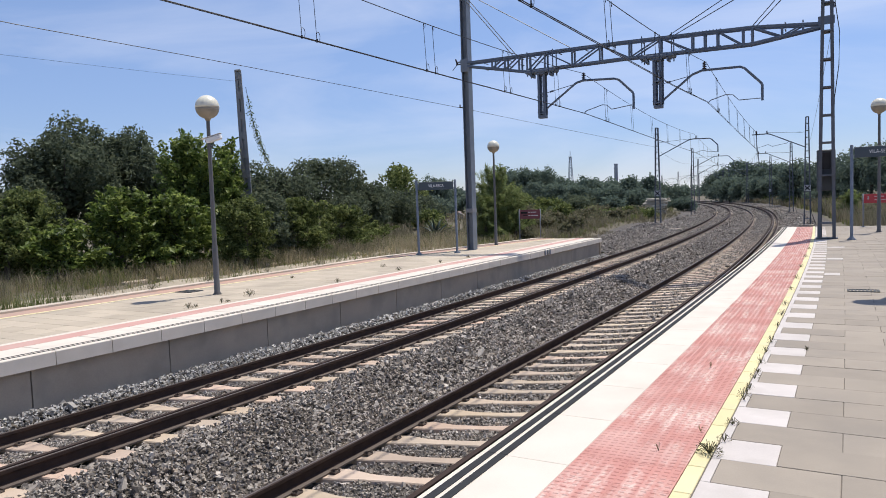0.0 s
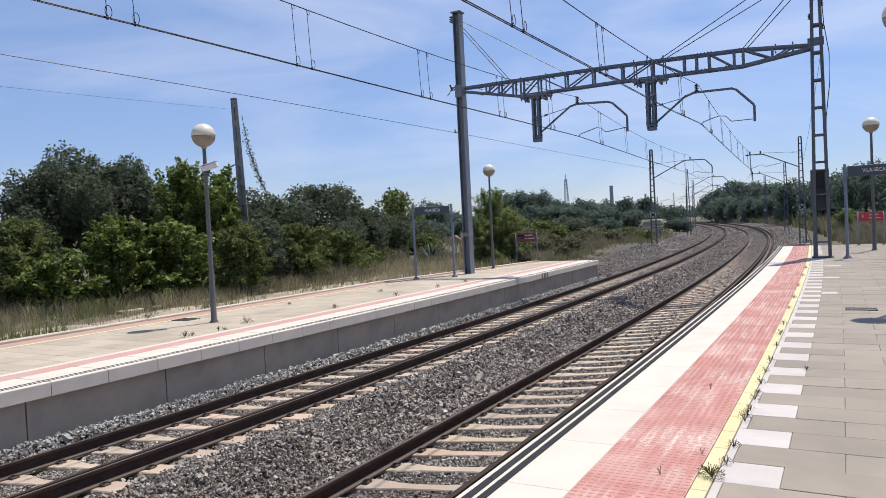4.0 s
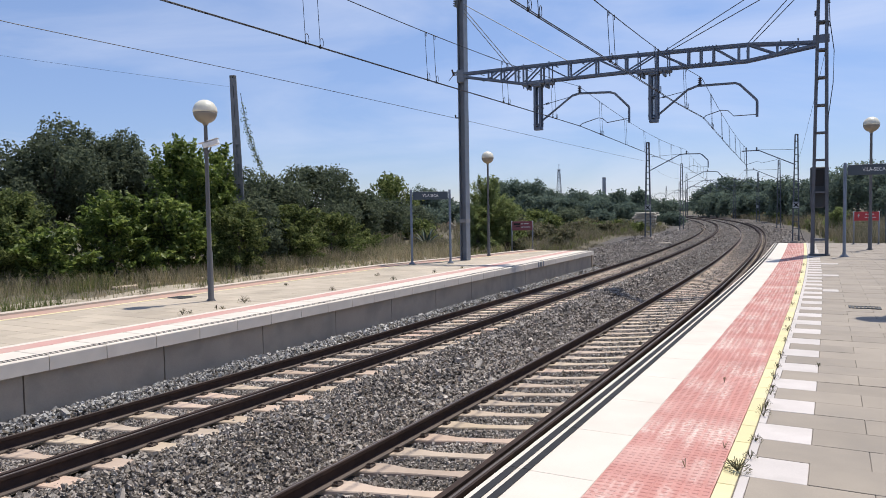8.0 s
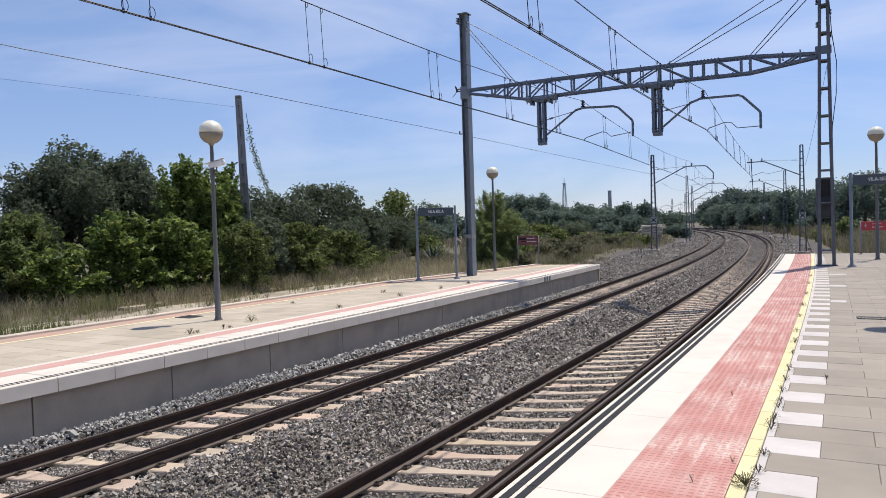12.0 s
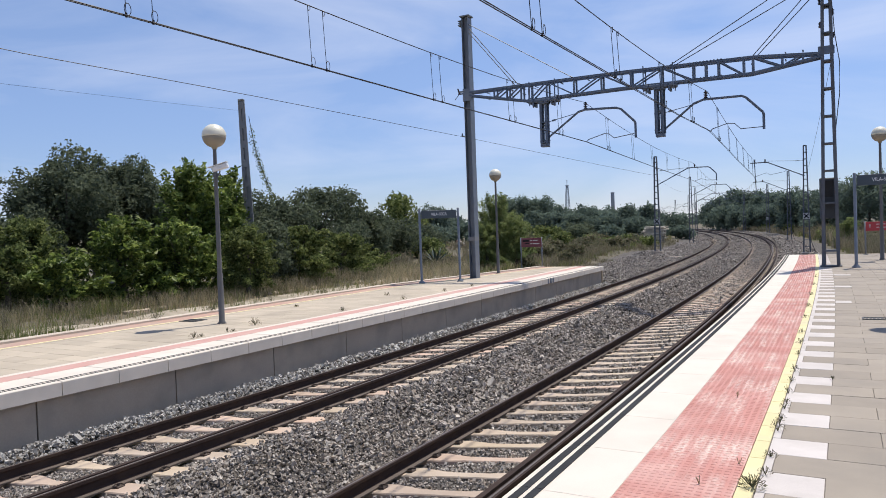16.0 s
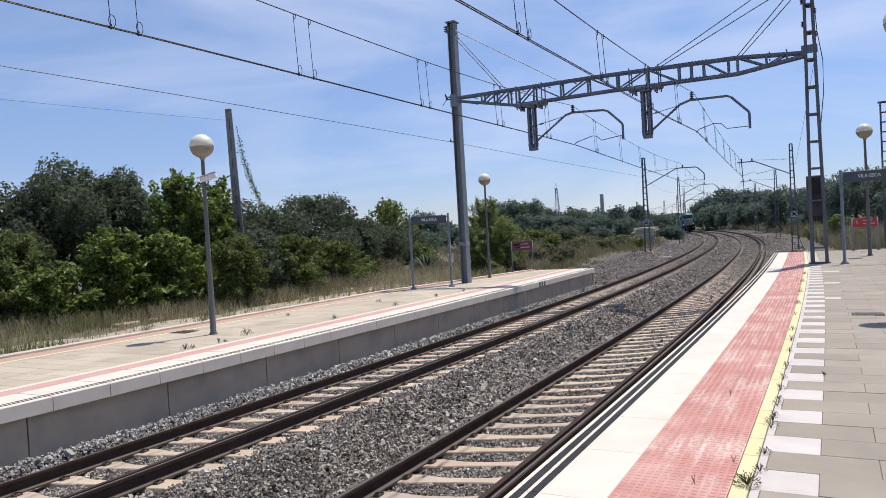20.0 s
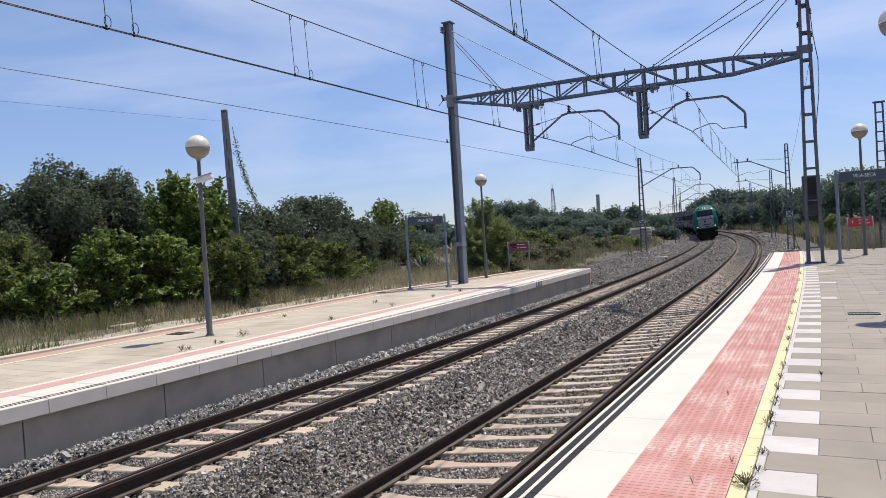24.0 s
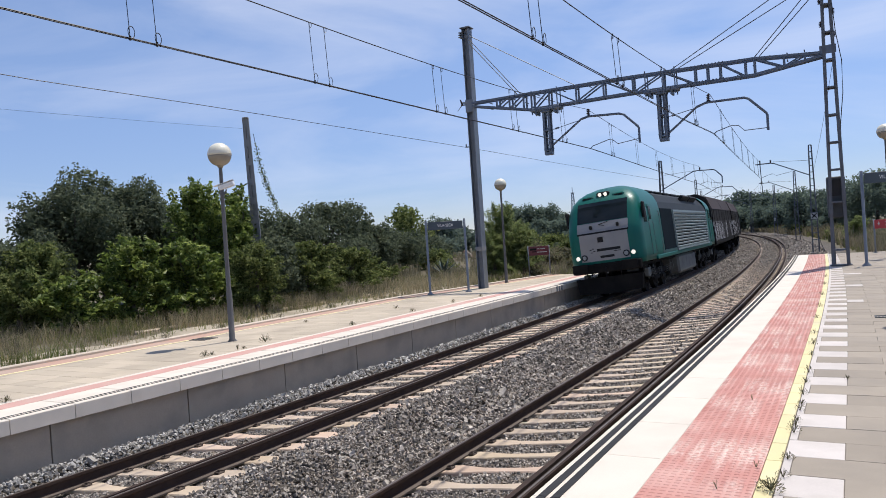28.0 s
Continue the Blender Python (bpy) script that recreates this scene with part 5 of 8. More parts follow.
def build_wires():
    for c, low, high, con in ((-GAP, 6.27, 6.98, 0.0), (0.12, 6.05, 6.86, -0.12)):
        hang = [float(np.interp(s, [9, 26, 58, 300], [0.18, -0.06, -0.33, -0.33] if c < -1 else [0.0, 0.0, -0.28, -0.30])) for s in SPANS]

        def over(s, c=c, hang=hang):
            """The place above the track at s: the wires run straight from support to support."""
            if s < PORTAL_Y:
                return P(s, c + float(np.interp(s, [9, 26], [0.18, -0.06] if c < -1 else [0.0, 0.0])))
            for i, (a, b) in enumerate(zip(SPANS, SPANS[1:])):
                if a <= s <= b:
                    return P(a, c + hang[i]).lerp(P(b, c + hang[i + 1]), (s - a) / (b - a))
            return P(s, c + hang[-1])
        cz = lambda s, con=con, over=over: over(s) + Vector((0, 0, contact_z(s) + (con if s < 20 else con * max(0, (26 - s) / 6))))
        lowf = lambda s, low=low: low if s < PORTAL_Y else 6.66
        mz = lambda s, high=high, lowf=lowf, over=over: over(s) + Vector((-0.05, 0, messenger_z(s, lowf(s), high)))
        ss = stations(-12, PORTAL_Y, 1.2) + stations(PORTAL_Y + 1.35, 290, 2.7)
        wire_run("contact_wire", "pair of dark contact wires above the rails", cz, ss, 0.0085, 0.018)
        wire_run("messenger_cable", "sagging messenger cable above the contact wires", mz, ss, 0.0095, 0.0)
        # droppers in pairs, with a loop at the foot
        drops = [1.6, 5.95, 9.52, 13.75, 18.1, 22.4] if c < -1 else [1.0, 5.1, 9.25, 13.4, 17.6, 21.8]
        for a, b in zip(SPANS[1:-3], SPANS[2:-2]):
            drops += [a + (b - a) * k for k in (0.1, 0.26, 0.42, 0.58, 0.74, 0.9)]
        for d in drops:
            t = thing("dropper", "pair of thin droppers with looped ends", "wire", "droppers")
            for e in (0.0, 0.40) if d < 60 else (0.0,):
                top, low_ = mz(d + e), cz(d + e)
                bm = B(); rod(bm, low_, top, 0.0062, None, 4)
                ring = [low_ + Vector((0.03, 0.05 * math.cos(q), 0.075 + 0.075 * math.sin(q))) for q in np.linspace(-1.6, 4.2, 11)]
                if d < 30:
                    pipe(bm, ring, 0.006, 4)
                    pipe(bm, [top + Vector((0.03, 0.03 * math.cos(q), -0.05 + 0.05 * math.sin(q))) for q in np.linspace(0, 6.2, 9)], 0.006, 4)
                    rod(bm, low_ - Vector((0, 0, 0.02)), low_ + Vector((0, 0, 0.035)), 0.016, None, 6)
                part("dropper_wire", bm, M_WIRE, t)
    # feeder along the masts on the left, and an old line to the leaning post
    def feeder(s):
        if s < PORTAL_Y:
            return Vector((-9.42, s, float(np.interp(s, [-8, 8, 13, PORTAL_Y], [5.98, 5.92, 6.03, 6.21]))))
        a, b = Vector((-9.42, PORTAL_Y, 6.21)), P(SUPPORTS[0], -7.5, 6.3)
        u = (s - PORTAL_Y) / (SUPPORTS[0] - PORTAL_Y)
        return a.lerp(b, u) - Vector((0, 0, 0.1 * u * (1 - u)))
    wire_run("feeder_wire", "single grey feeder wire along the masts", feeder, stations(-8, SUPPORTS[0], 2.0), 0.008)
    def second(s):
        u = (s - SUPPORTS[0]) / 31.5
        return P(s, -7.5, 6.25 - 2.2 * u * (1 - u))
    wire_run("feeder_wire", "single grey feeder wire along the masts", second, stations(SUPPORTS[0], SUPPORTS[1], 3.0), 0.006)
    def right_feeder(u):
        a, b = Vector((3.60, PORTAL_Y + 0.2, 7.50)), P(SUPPORTS[0], 3.36, 6.02 + float(rise(SUPPORTS[0])))
        return a.lerp(b, u) - Vector((0, 0, 0.8 * u * (1 - u)))
    wire_run("feeder_wire", "single grey feeder wire along the masts", right_feeder, stations(0, 1, 0.08), 0.007)
    def old(u):
        return Vector((-18.0, 22.3 - 30 * u, 7.75 - 1.7 * u + 0.5 * u * u))
    wire_run("slack_wire", "thin slack wire tied to the leaning post", old, stations(0, 1, 0.1), 0.004)


build_wires()


# ---- lamps, signs and small furniture ----
def build_lamps():
    def lamp(x, y, z, h, extra=False):
        t = thing("platform_lamp", "globe lamp on a slim grey pole on the platform" if not extra else "globe lamp on a slim grey pole with a white camera", "street lamp", "platform lamps", Matrix.Translation((x, y, z)))
        bm = B()
        lathe(bm, [(0.085, 0.0), (0.085, 0.03), (0.066, 0.06), (0.064, 1.1), (0.052, 1.16), (0.040, h - 0.10), (0.040, h)], 14)
        part("pole", bm, M_POLE, t, "", True)
        bm = B(); lathe(bm, [(0.105, 0.0), (0.105, 0.012), (0.085, 0.018)], 14); part("base_plate", bm, M_POLE, t)
        r = 0.262
        bm = B()
        lathe(bm, [(0.05, h - 0.06), (0.075, h)] + [(r * math.sin(a), h + 0.24 - r * math.cos(a)) for a in np.linspace(0.42, 1.50, 9)], 28)
        part("globe_lower", bm, M_GLOBE_LOW, t, "dull beige lower half of the globe", True)
        bm = B()
        lathe(bm, [(r * 1.012 * math.sin(a), h + 0.242 - r * 1.012 * math.cos(a)) for a in np.linspace(1.50, 3.0, 12)] + [(0.02, h + 0.506)], 28)
        part("globe_upper", bm, M_GLOBE, t, "cream upper half of the globe", True)
        if extra:
            zc = 3.50
            c = part("camera_case", box(B(), (0, 0, 0), (0.13, 0.36, 0.12), None, 0.02), M_CAMERA, t, "white camera case with a sun hood")
            c.matrix_local = Matrix.Translation((0.10, 0.05, zc + 0.02)) @ pose(0, 0, 0, 0, 0, -62) @ pose(0, 0, 0, 16, 0, 0)
            part("hood", box(B(), (0, -0.04, 0.072), (0.155, 0.46, 0.012), None, 0.004), M_CAMERA, c)
            part("camera_lens", rod(B(), (0, -0.19, 0), (0, -0.175, 0), 0.045, None, 12), M_GLASS, c, "dark camera lens")
            bm = B(); pipe(bm, [(0.0, 0, zc - 0.12), (0.06, 0.03, zc - 0.16), (0.09, 0.05, zc - 0.06)], 0.018, 6); rod(bm, (0, 0, zc - 0.2), (0, 0, zc - 0.12), 0.055, None, 10)
            part("camera_bracket", bm, M_POLE, t)
        return t

    lamp(-8.76, 11.84, FAR_TOP, 3.985, True)
    lamp(-9.33, 28.7, FAR_TOP, 4.05)
    lamp(5.06, 29.4, NEAR_TOP, 4.16)
    lamp(4.63, 12.71, NEAR_TOP, 4.10)


build_lamps()


def lettering(text, size, m, material, parent, name="lettering"):
    cu = bpy.data.curves.new(name, "FONT")
    cu.body, cu.size, cu.extrude, cu.align_x, cu.align_y = text, size, 0.002, "CENTER", "CENTER"
    cu.materials.append(material)
    ob = new(name, cu)
    ob.parent = parent
    ob.matrix_local = m
    ob["label"] = "white capital letters"
    return ob


def station_sign(a, b, z, top, board_h):
    """A name board between two round posts on the platform, a and b."""
    a, b = Vector((a[0], a[1], z)), Vector((b[0], b[1], z))
    mid = (a + b) / 2
    L = (b - a).length
    d = (b - a) / L
    m = Matrix.Translation(mid) @ Matrix.Rotation(math.atan2(d.y, d.x), 4, "Z")
    t = thing("station_sign", "slate station name board on two grey posts", "sign", "station signs", m)
    for sx in (-1, 1):
        bm = B()
        lathe(bm, [(0.13, 0.0), (0.13, 0.012), (0.055, 0.09), (0.045, 0.12), (0.045, top - z + 0.03), (0.03, top - z + 0.045)], 12, (sx * L / 2, 0, 0))
        part("post", bm, M_STEEL, t, "", True)
    bm = B(); box(bm, (0, -0.0, top - z - board_h / 2 - 0.03), (L - 0.14, 0.05, board_h), None, 0.006)
    bd = part("board", bm, M_SIGN_DARK, t, "slate-blue board")
    bm = B()
    for q in (-1, 1):
        for sx in (-1, 1):
            box(bm, (sx * (L / 2 - 0.055), 0, top - z - board_h / 2 - 0.03 + q * board_h * 0.3), (0.05, 0.03, 0.03))
    part("bracket", bm, M_STEEL, bd)
    lettering("VILA-SECA", 0.155, Matrix.Translation((0, -0.027, top - z - board_h / 2 - 0.03)) @ Matrix.Rotation(math.pi / 2, 4, "X") @ Matrix.Diagonal((0.82, 1, 1, 1)), M_SIGN_WHITE, bd)


station_sign((-10.07, 23.24), (-8.91, 24.14), FAR_TOP, 3.28, 0.30)
station_sign((4.12, 25.0), (5.62, 24.95), NEAR_TOP, 3.72, 0.32)


def warning_sign(a, b, z, z0, z1, material, label, faded):
    a, b = Vector((a[0], a[1], z)), Vector((b[0], b[1], z))
    mid = (a + b) / 2; L = (b - a).length; d = (b - a) / L
    t = thing("warning_sign", label, "sign", "", Matrix.Translation(mid) @ Matrix.Rotation(math.atan2(d.y, d.x), 4, "Z"))
    for sx in (-1, 1):
        bm = B(); rod(bm, (sx * L / 2, 0, 0), (sx * L / 2, 0, z1 - z + 0.02), 0.032, None, 10); rod(bm, (sx * L / 2, 0, 0), (sx * L / 2, 0, 0.02), 0.08, None, 10)
        part("post", bm, M_STEEL, t, "", True)
    h = z1 - z0
    bm = B(); box(bm, (0, -0.045, (z0 + z1) / 2 - z), (L - 0.02, 0.02, h), None, 0.004)
    bd = part("board", bm, material, t)
    zc = (z0 + z1) / 2 - z
    inkm = M_SIGN_GREY if faded else M_SIGN_WORN
    for x0, w, dz, th in ((-0.02, 0.10, 0.22, 0.042), (0.18, 0.24, 0.22, 0.042), (-0.02, 0.10, -0.14, 0.042), (0.22, 0.32, -0.14, 0.042)):
        bm = B(); box(bm, (x0 * L, -0.058, zc + dz * h), (w * L, 0.004, th)); part("text_bar", bm, inkm, bd, "unreadable word")
    bm = B()
    if faded:
        box(bm, (-L * 0.27, -0.058, zc + 0.08), (L * 0.30, 0.004, 0.10)); box(bm, (-L * 0.22, -0.058, zc - 0.04), (L * 0.22, 0.004, 0.05))
        part("emblem", bm, M_BLACK, bd, "dark worn emblem")
    else:
        rod(bm, (-L * 0.32, -0.056, zc + 0.075), (-L * 0.32, -0.060, zc + 0.075), 0.022, None, 10); box(bm, (-L * 0.32, -0.058, zc), (0.030, 0.004, 0.10)); box(bm, (-L * 0.32, -0.058, zc + 0.02), (0.085, 0.004, 0.024))
        part("emblem", bm, M_SIGN_GREY, bd, "pale emblem")


warning_sign((-10.0, 33.1), (-9.1, 33.6), FAR_TOP, 1.53, 1.98, M_SIGN_MAROON, "faded maroon warning board on two short posts", True)
warning_sign((4.74, 33.6), (5.62, 33.68), NEAR_TOP, 1.86, 2.22, M_SIGN_RED, "red warning board on two grey posts at the platform end", False)


def build_old_post():
    t = thing("old_post", "leaning old concrete post with a climbing plant beside it", "post", "", Matrix.Translation((-17.65, 22.45, 0.4)) @ pose(0, 0, 0, 0, -1.6, 24))
    h = 7.75
    bm = B()
    for sx in (-1, 1):
        bar(bm, (sx * 0.150, 0, 0), (sx * 0.072, 0, h), 0.062, 0.12)
    for k in range(10):
        z = 0.3 + k * (h - 0.5) / 9
        box(bm, (0, 0, z), (0.28 - 0.15 * z / h, 0.08, 0.30), None, 0.01)
    box(bm, (0, 0.04, h / 2), (0.11, 0.02, h))
    part("shaft", bm, M_OLDPOLE, t)
    bm = B(); box(bm, (0, 0, h + 0.02), (0.24, 0.17, 0.07), None, 0.015); part("cap", bm, M_OLDPOLE, t)


build_old_post()

# drain covers let into the paving
def cover(name, label, m, w, d, roundish=False):
    t = thing(name, label, "drain cover", "", m)
    bm = B()
    if roundish:
        lathe(bm, [(w / 2, -0.012), (w / 2, 0.003), (w / 2 - 0.01, 0.006)], 24)
        part("lid", bm, M_IRON, t)
    else:
        for sx in (-1, 1):
            box(bm, (sx * (w / 2 - 0.015), 0, 0.0), (0.03, d, 0.02)); box(bm, (0, sx * (d / 2 - 0.015), 0.0), (w - 0.06, 0.03, 0.02))
        part("frame", bm, M_IRON, t)
        bm = B()
        for k in range(7):
            box(bm, (-w / 2 + 0.06 + k * (w - 0.12) / 6, 0, 0.0), (0.025, d - 0.06, 0.014))
        part("grating", bm, M_IRON, t)


cover("drain_grate", "dark iron drain grate in the platform paving", Matrix.Translation((3.97, 12.35, NEAR_TOP + 0.004)), 0.42, 0.26)
cover("inspection_cover", "dark flush cover in the beige paving", Matrix.Translation((-9.95, 12.1, FAR_TOP + 0.004)), 0.5, 0.42)


def build_pile():
    """Old sleepers stacked beside the line."""
    rng = random.Random(5)
    bm = B(); box(bm, (0, 0, 0), (2.35, 0.25, 0.17), None, 0.015)
    me = mesh_of("old_sleeper", bm, M_TIMBER)
    base = Vector((-15.0, 88.0, 0))
    sn = line_place(np.array([base.x]), np.array([base.y]))
    z = float(ground_z(*sn)[0]) + 0.10
    for lay in range(10):
        for k in range(3 if lay % 2 else 4):
            o = new("old_sleeper", me)
            o.matrix_world = Matrix.Translation(base + Vector((rng.uniform(-0.30, 0.30) + 0.04 * lay, (k - 1.5) * 0.42, z + lay * 0.19))) @ pose(0, 0, 0, rng.uniform(3, 11), rng.uniform(-3.5, 3.5), rng.uniform(-14, 14))
            tagged(o, "weathered pale sleeper in a stack beside the line", "railway sleeper", "stack of old sleepers")


build_pile()


def build_distance():
    t = thing("chimney", "tall grey industrial chimney far beyond the trees", "chimney", "", Matrix.Translation((-127.4, 500, 0.8)))
    bm = B(); lathe(bm, [(1.5, 0), (1.2, 24.0), (1.2, 24.4), (1.32, 24.5), (1.32, 25.4), (1.0, 25.5)], 20); part("stack", bm, M_CHIMNEY, t, "", True)
    bm = B(); lathe(bm, [(1.3, 22.0), (1.36, 22.1), (1.36, 22.5), (1.25, 22.6)], 20); part("ring", bm, M_CHIMNEY, t)
    t = thing("radio_tower", "slender lattice radio tower on the horizon", "tower", "", Matrix.Translation((-193, 600, 0.8)))
    bm = B()
    for sx, sy in ((-1, -1), (1, -1), (1, 1), (-1, 1)):
        bar(bm, (sx * 2.6, sy * 2.6, 0), (sx * 0.7, sy * 0.7, 38), 0.35, 0.35)
    for k in range(14):
        a, b = k / 14, (k + 1) / 14
        wa, wb = 2.6 - 1.9 * a, 2.6 - 1.9 * b
        for s in (-1, 1):
            bar(bm, (-wa * s, -wa, 38 * a), (wb * s, -wb, 38 * b), 0.22, 0.22); bar(bm, (wa, -wa * s, 38 * a), (wb, wb * s, 38 * b), 0.22, 0.22)
    part("lattice", bm, M_CHIMNEY, t)
    bm = B(); rod(bm, (0, 0, 37), (0, 0, 43), 0.25); box(bm, (0, 0, 38.2), (2.6, 2.6, 0.4)); part("aerial", bm, M_CHIMNEY, t)


build_distance()


AGAVE, RUBBLE = (-18.6, 40.0), (-26.8, 59.6)


def build_rubble():
    """Broken pale blocks dumped in the dry grass, and a row of old kerb stones behind the platform."""
    rng = random.Random(17)
    t = thing("rubble_heap", "heap of broken pale and reddish blocks in dry grass", "rubble", "", Matrix.Translation((RUBBLE[0], RUBBLE[1], 0.5)) @ Matrix.Diagonal((1.2, 1.2, 1.35, 1)))
    for k in range(16):
        bm = B()
        w = rng.uniform(0.25, 0.6)
        box(bm, (0, 0, 0), (w, w * rng.uniform(0.5, 0.9), rng.uniform(0.12, 0.3)), None, 0.03)
        for v in bm.verts:
            v.co += Vector((rng.uniform(-0.04, 0.04), rng.uniform(-0.04, 0.04), rng.uniform(-0.03, 0.03)))
        o = part("broken_block", bm, M_ROOFTILE if k % 3 == 0 else M_HOUSE, t)
        d = rng.uniform(0, 0.75)
        a = rng.uniform(0, 6.28)
        o.matrix_local = Matrix.Translation((math.cos(a) * d, math.sin(a) * d, 0.12 + (0.8 - d) * rng.uniform(0.2, 0.85))) @ pose(0, 0, 0, rng.uniform(-25, 25), rng.uniform(-25, 25), rng.uniform(0, 180))
    t = thing("old_kerb", "broken row of pale kerb stones in the weeds", "kerb", "", None)
    y = 10.4
    while y < 26:
        if rng.random() < 0.55:
            bm = B(); box(bm, (0, 0, 0), (0.16, rng.uniform(0.45, 0.96), 0.22), None, 0.04)
            o = part("kerb_stone", bm, M_CONCRETE, t)
            x = -14.9 + 0.03 * (y - 12) + rng.uniform(-0.06, 0.06)
            sn = line_place(np.array([x]), np.array([y]))
            o.matrix_local = Matrix.Translation((x, y, float(ground_z(*sn)[0]) - 0.035)) @ pose(0, 0, 0, rng.uniform(-4, 4), rng.uniform(-12, 12), rng.uniform(-7, 7))
        y += 1.0


build_rubble()


def build_slab():
    """A pale slab left on the gravel beside the first mast."""
    o = new("concrete_slab", mesh_of("concrete_slab", box(B(), (0, 0, 0), (1.1, 0.55, 0.10), None, 0.015), M_KERB))
    o.matrix_world = along(57.6, -6.05, float(bed_z(-6.05, 57.6)) + float(rise(57.6)) + 0.05) @ pose(0, 0, 0, 0, 2, 8)
    tagged(o, "pale concrete slab lying on gravel beside a mast", "slab")


build_slab()


def build_agave():
    t = thing("agave", "spiky blue-green agave in the dry grass", "agave", "", Matrix.Translation((AGAVE[0], AGAVE[1], 0.35)))
    rng = random.Random(9)
    for k in range(26):
        bm = B()
        a, e = k * 2.4, 0.35 + 1.1 * (k / 26)
        L = rng.uniform(1.1, 1.5)
        pts = []
        for u in (0, 0.3, 0.65, 1.0):
            q = e - 0.25 * u
            pts.append((Vector((math.cos(a) * math.cos(q) * L * u, math.sin(a) * math.cos(q) * L * u, math.sin(q) * L * u)), 0.10 * (1 - u) ** 0.6 + 0.004))
        side = Vector((-math.sin(a), math.cos(a), 0))
        rows = [[bm.verts.new(p - side * w + Vector((0, 0, w * 0.4))), bm.verts.new(p), bm.verts.new(p + side * w + Vector((0, 0, w * 0.4))), bm.verts.new(p - Vector((0, 0, 0.012)))] for p, w in pts]
        for r0, r1 in zip(rows, rows[1:]):
            for i in range(4):
                bm.faces.new((r0[i], r0[(i + 1) % 4], r1[(i + 1) % 4], r1[i]))
        part("leaf_blade", bm, M_AGAVE, t)


build_agave()

# ---- vegetation ----
def crown_mesh(name, rng, rx, ry, z0, z1, leaf, count, material, ragged=1.0, long=1.7):
    """A crown of small folded leaves in sprays, on uneven lobes, with gaps and twigs that stick out."""
    h = z1 - z0
    lobes = []
    for k in range(int(8 + 5 * rng.random())):
        a, u = rng.uniform(0, 2 * math.pi), rng.uniform(-0.75, 0.8)
        q = math.sqrt(1 - u * u) * rng.uniform(0.45, 0.85)
        lobes.append((q * math.cos(a) * rx, q * math.sin(a) * ry, z0 + h * (0.5 + 0.38 * u), rng.uniform(0.28, 0.46)))
    lobes.append((0, 0, z0 + h * 0.55, 0.62))
    lobes.append((rng.uniform(-0.2, 0.2) * rx, 0, z0 + h * 0.72, 0.36))
    L = np.array(lobes)
    per = 9
    clumps = count // per
    which = rng.choice(len(L), clumps, p=(L[:, 3] ** 2) / (L[:, 3] ** 2).sum())
    d = rng.normal(size=(clumps, 3)); d[:, 2] += 0.15
    d /= np.linalg.norm(d, axis=1)[:, None]
    rad = rng.uniform(0.70, 1.03, clumps) + np.where(rng.random(clumps) < 0.07, rng.uniform(0.02, 0.10, clumps), 0) * ragged
    rad = np.where(rng.random(clumps) < 0.24, rng.uniform(0.3, 0.75, clumps), rad)
    size = np.stack([np.full(clumps, rx), np.full(clumps, ry), np.full(clumps, h * 0.55)], 1) * L[which, 3][:, None]
    c = L[which, :3] + d * rad[:, None] * size
    # the crown keeps to its height and does not sink under its foot
    c[:, 2] = np.clip(c[:, 2], z0 + 0.02 * h, z1 + 0.01 * h)
    c = np.repeat(c, per, 0); dd = np.repeat(d, per, 0)
    n = len(c)
    c = c + rng.normal(size=(n, 3)) * leaf * 1.0
    nrm = dd * 0.6 + rng.normal(size=(n, 3)) * 0.75 + np.array([0, 0, 0.45])
    nrm /= np.linalg.norm(nrm, axis=1)[:, None]
    t = np.cross(nrm, rng.normal(size=(n, 3))); t /= np.linalg.norm(t, axis=1)[:, None]
    b = np.cross(nrm, t)
    sz = leaf * np.exp(rng.normal(0, 0.25, n))[:, None]
    v = np.stack([c - t * sz * long / 2, c + b * sz * 0.42 + nrm * sz * 0.10, c + t * sz * long / 2, c - b * sz * 0.42 + nrm * sz * 0.10], 1).reshape(-1, 3)
    f = np.arange(n * 4).reshape(n, 4)
    f = np.concatenate([f[:, [0, 1, 2]], f[:, [0, 2, 3]]])
    return np_mesh(name, v, f, material)


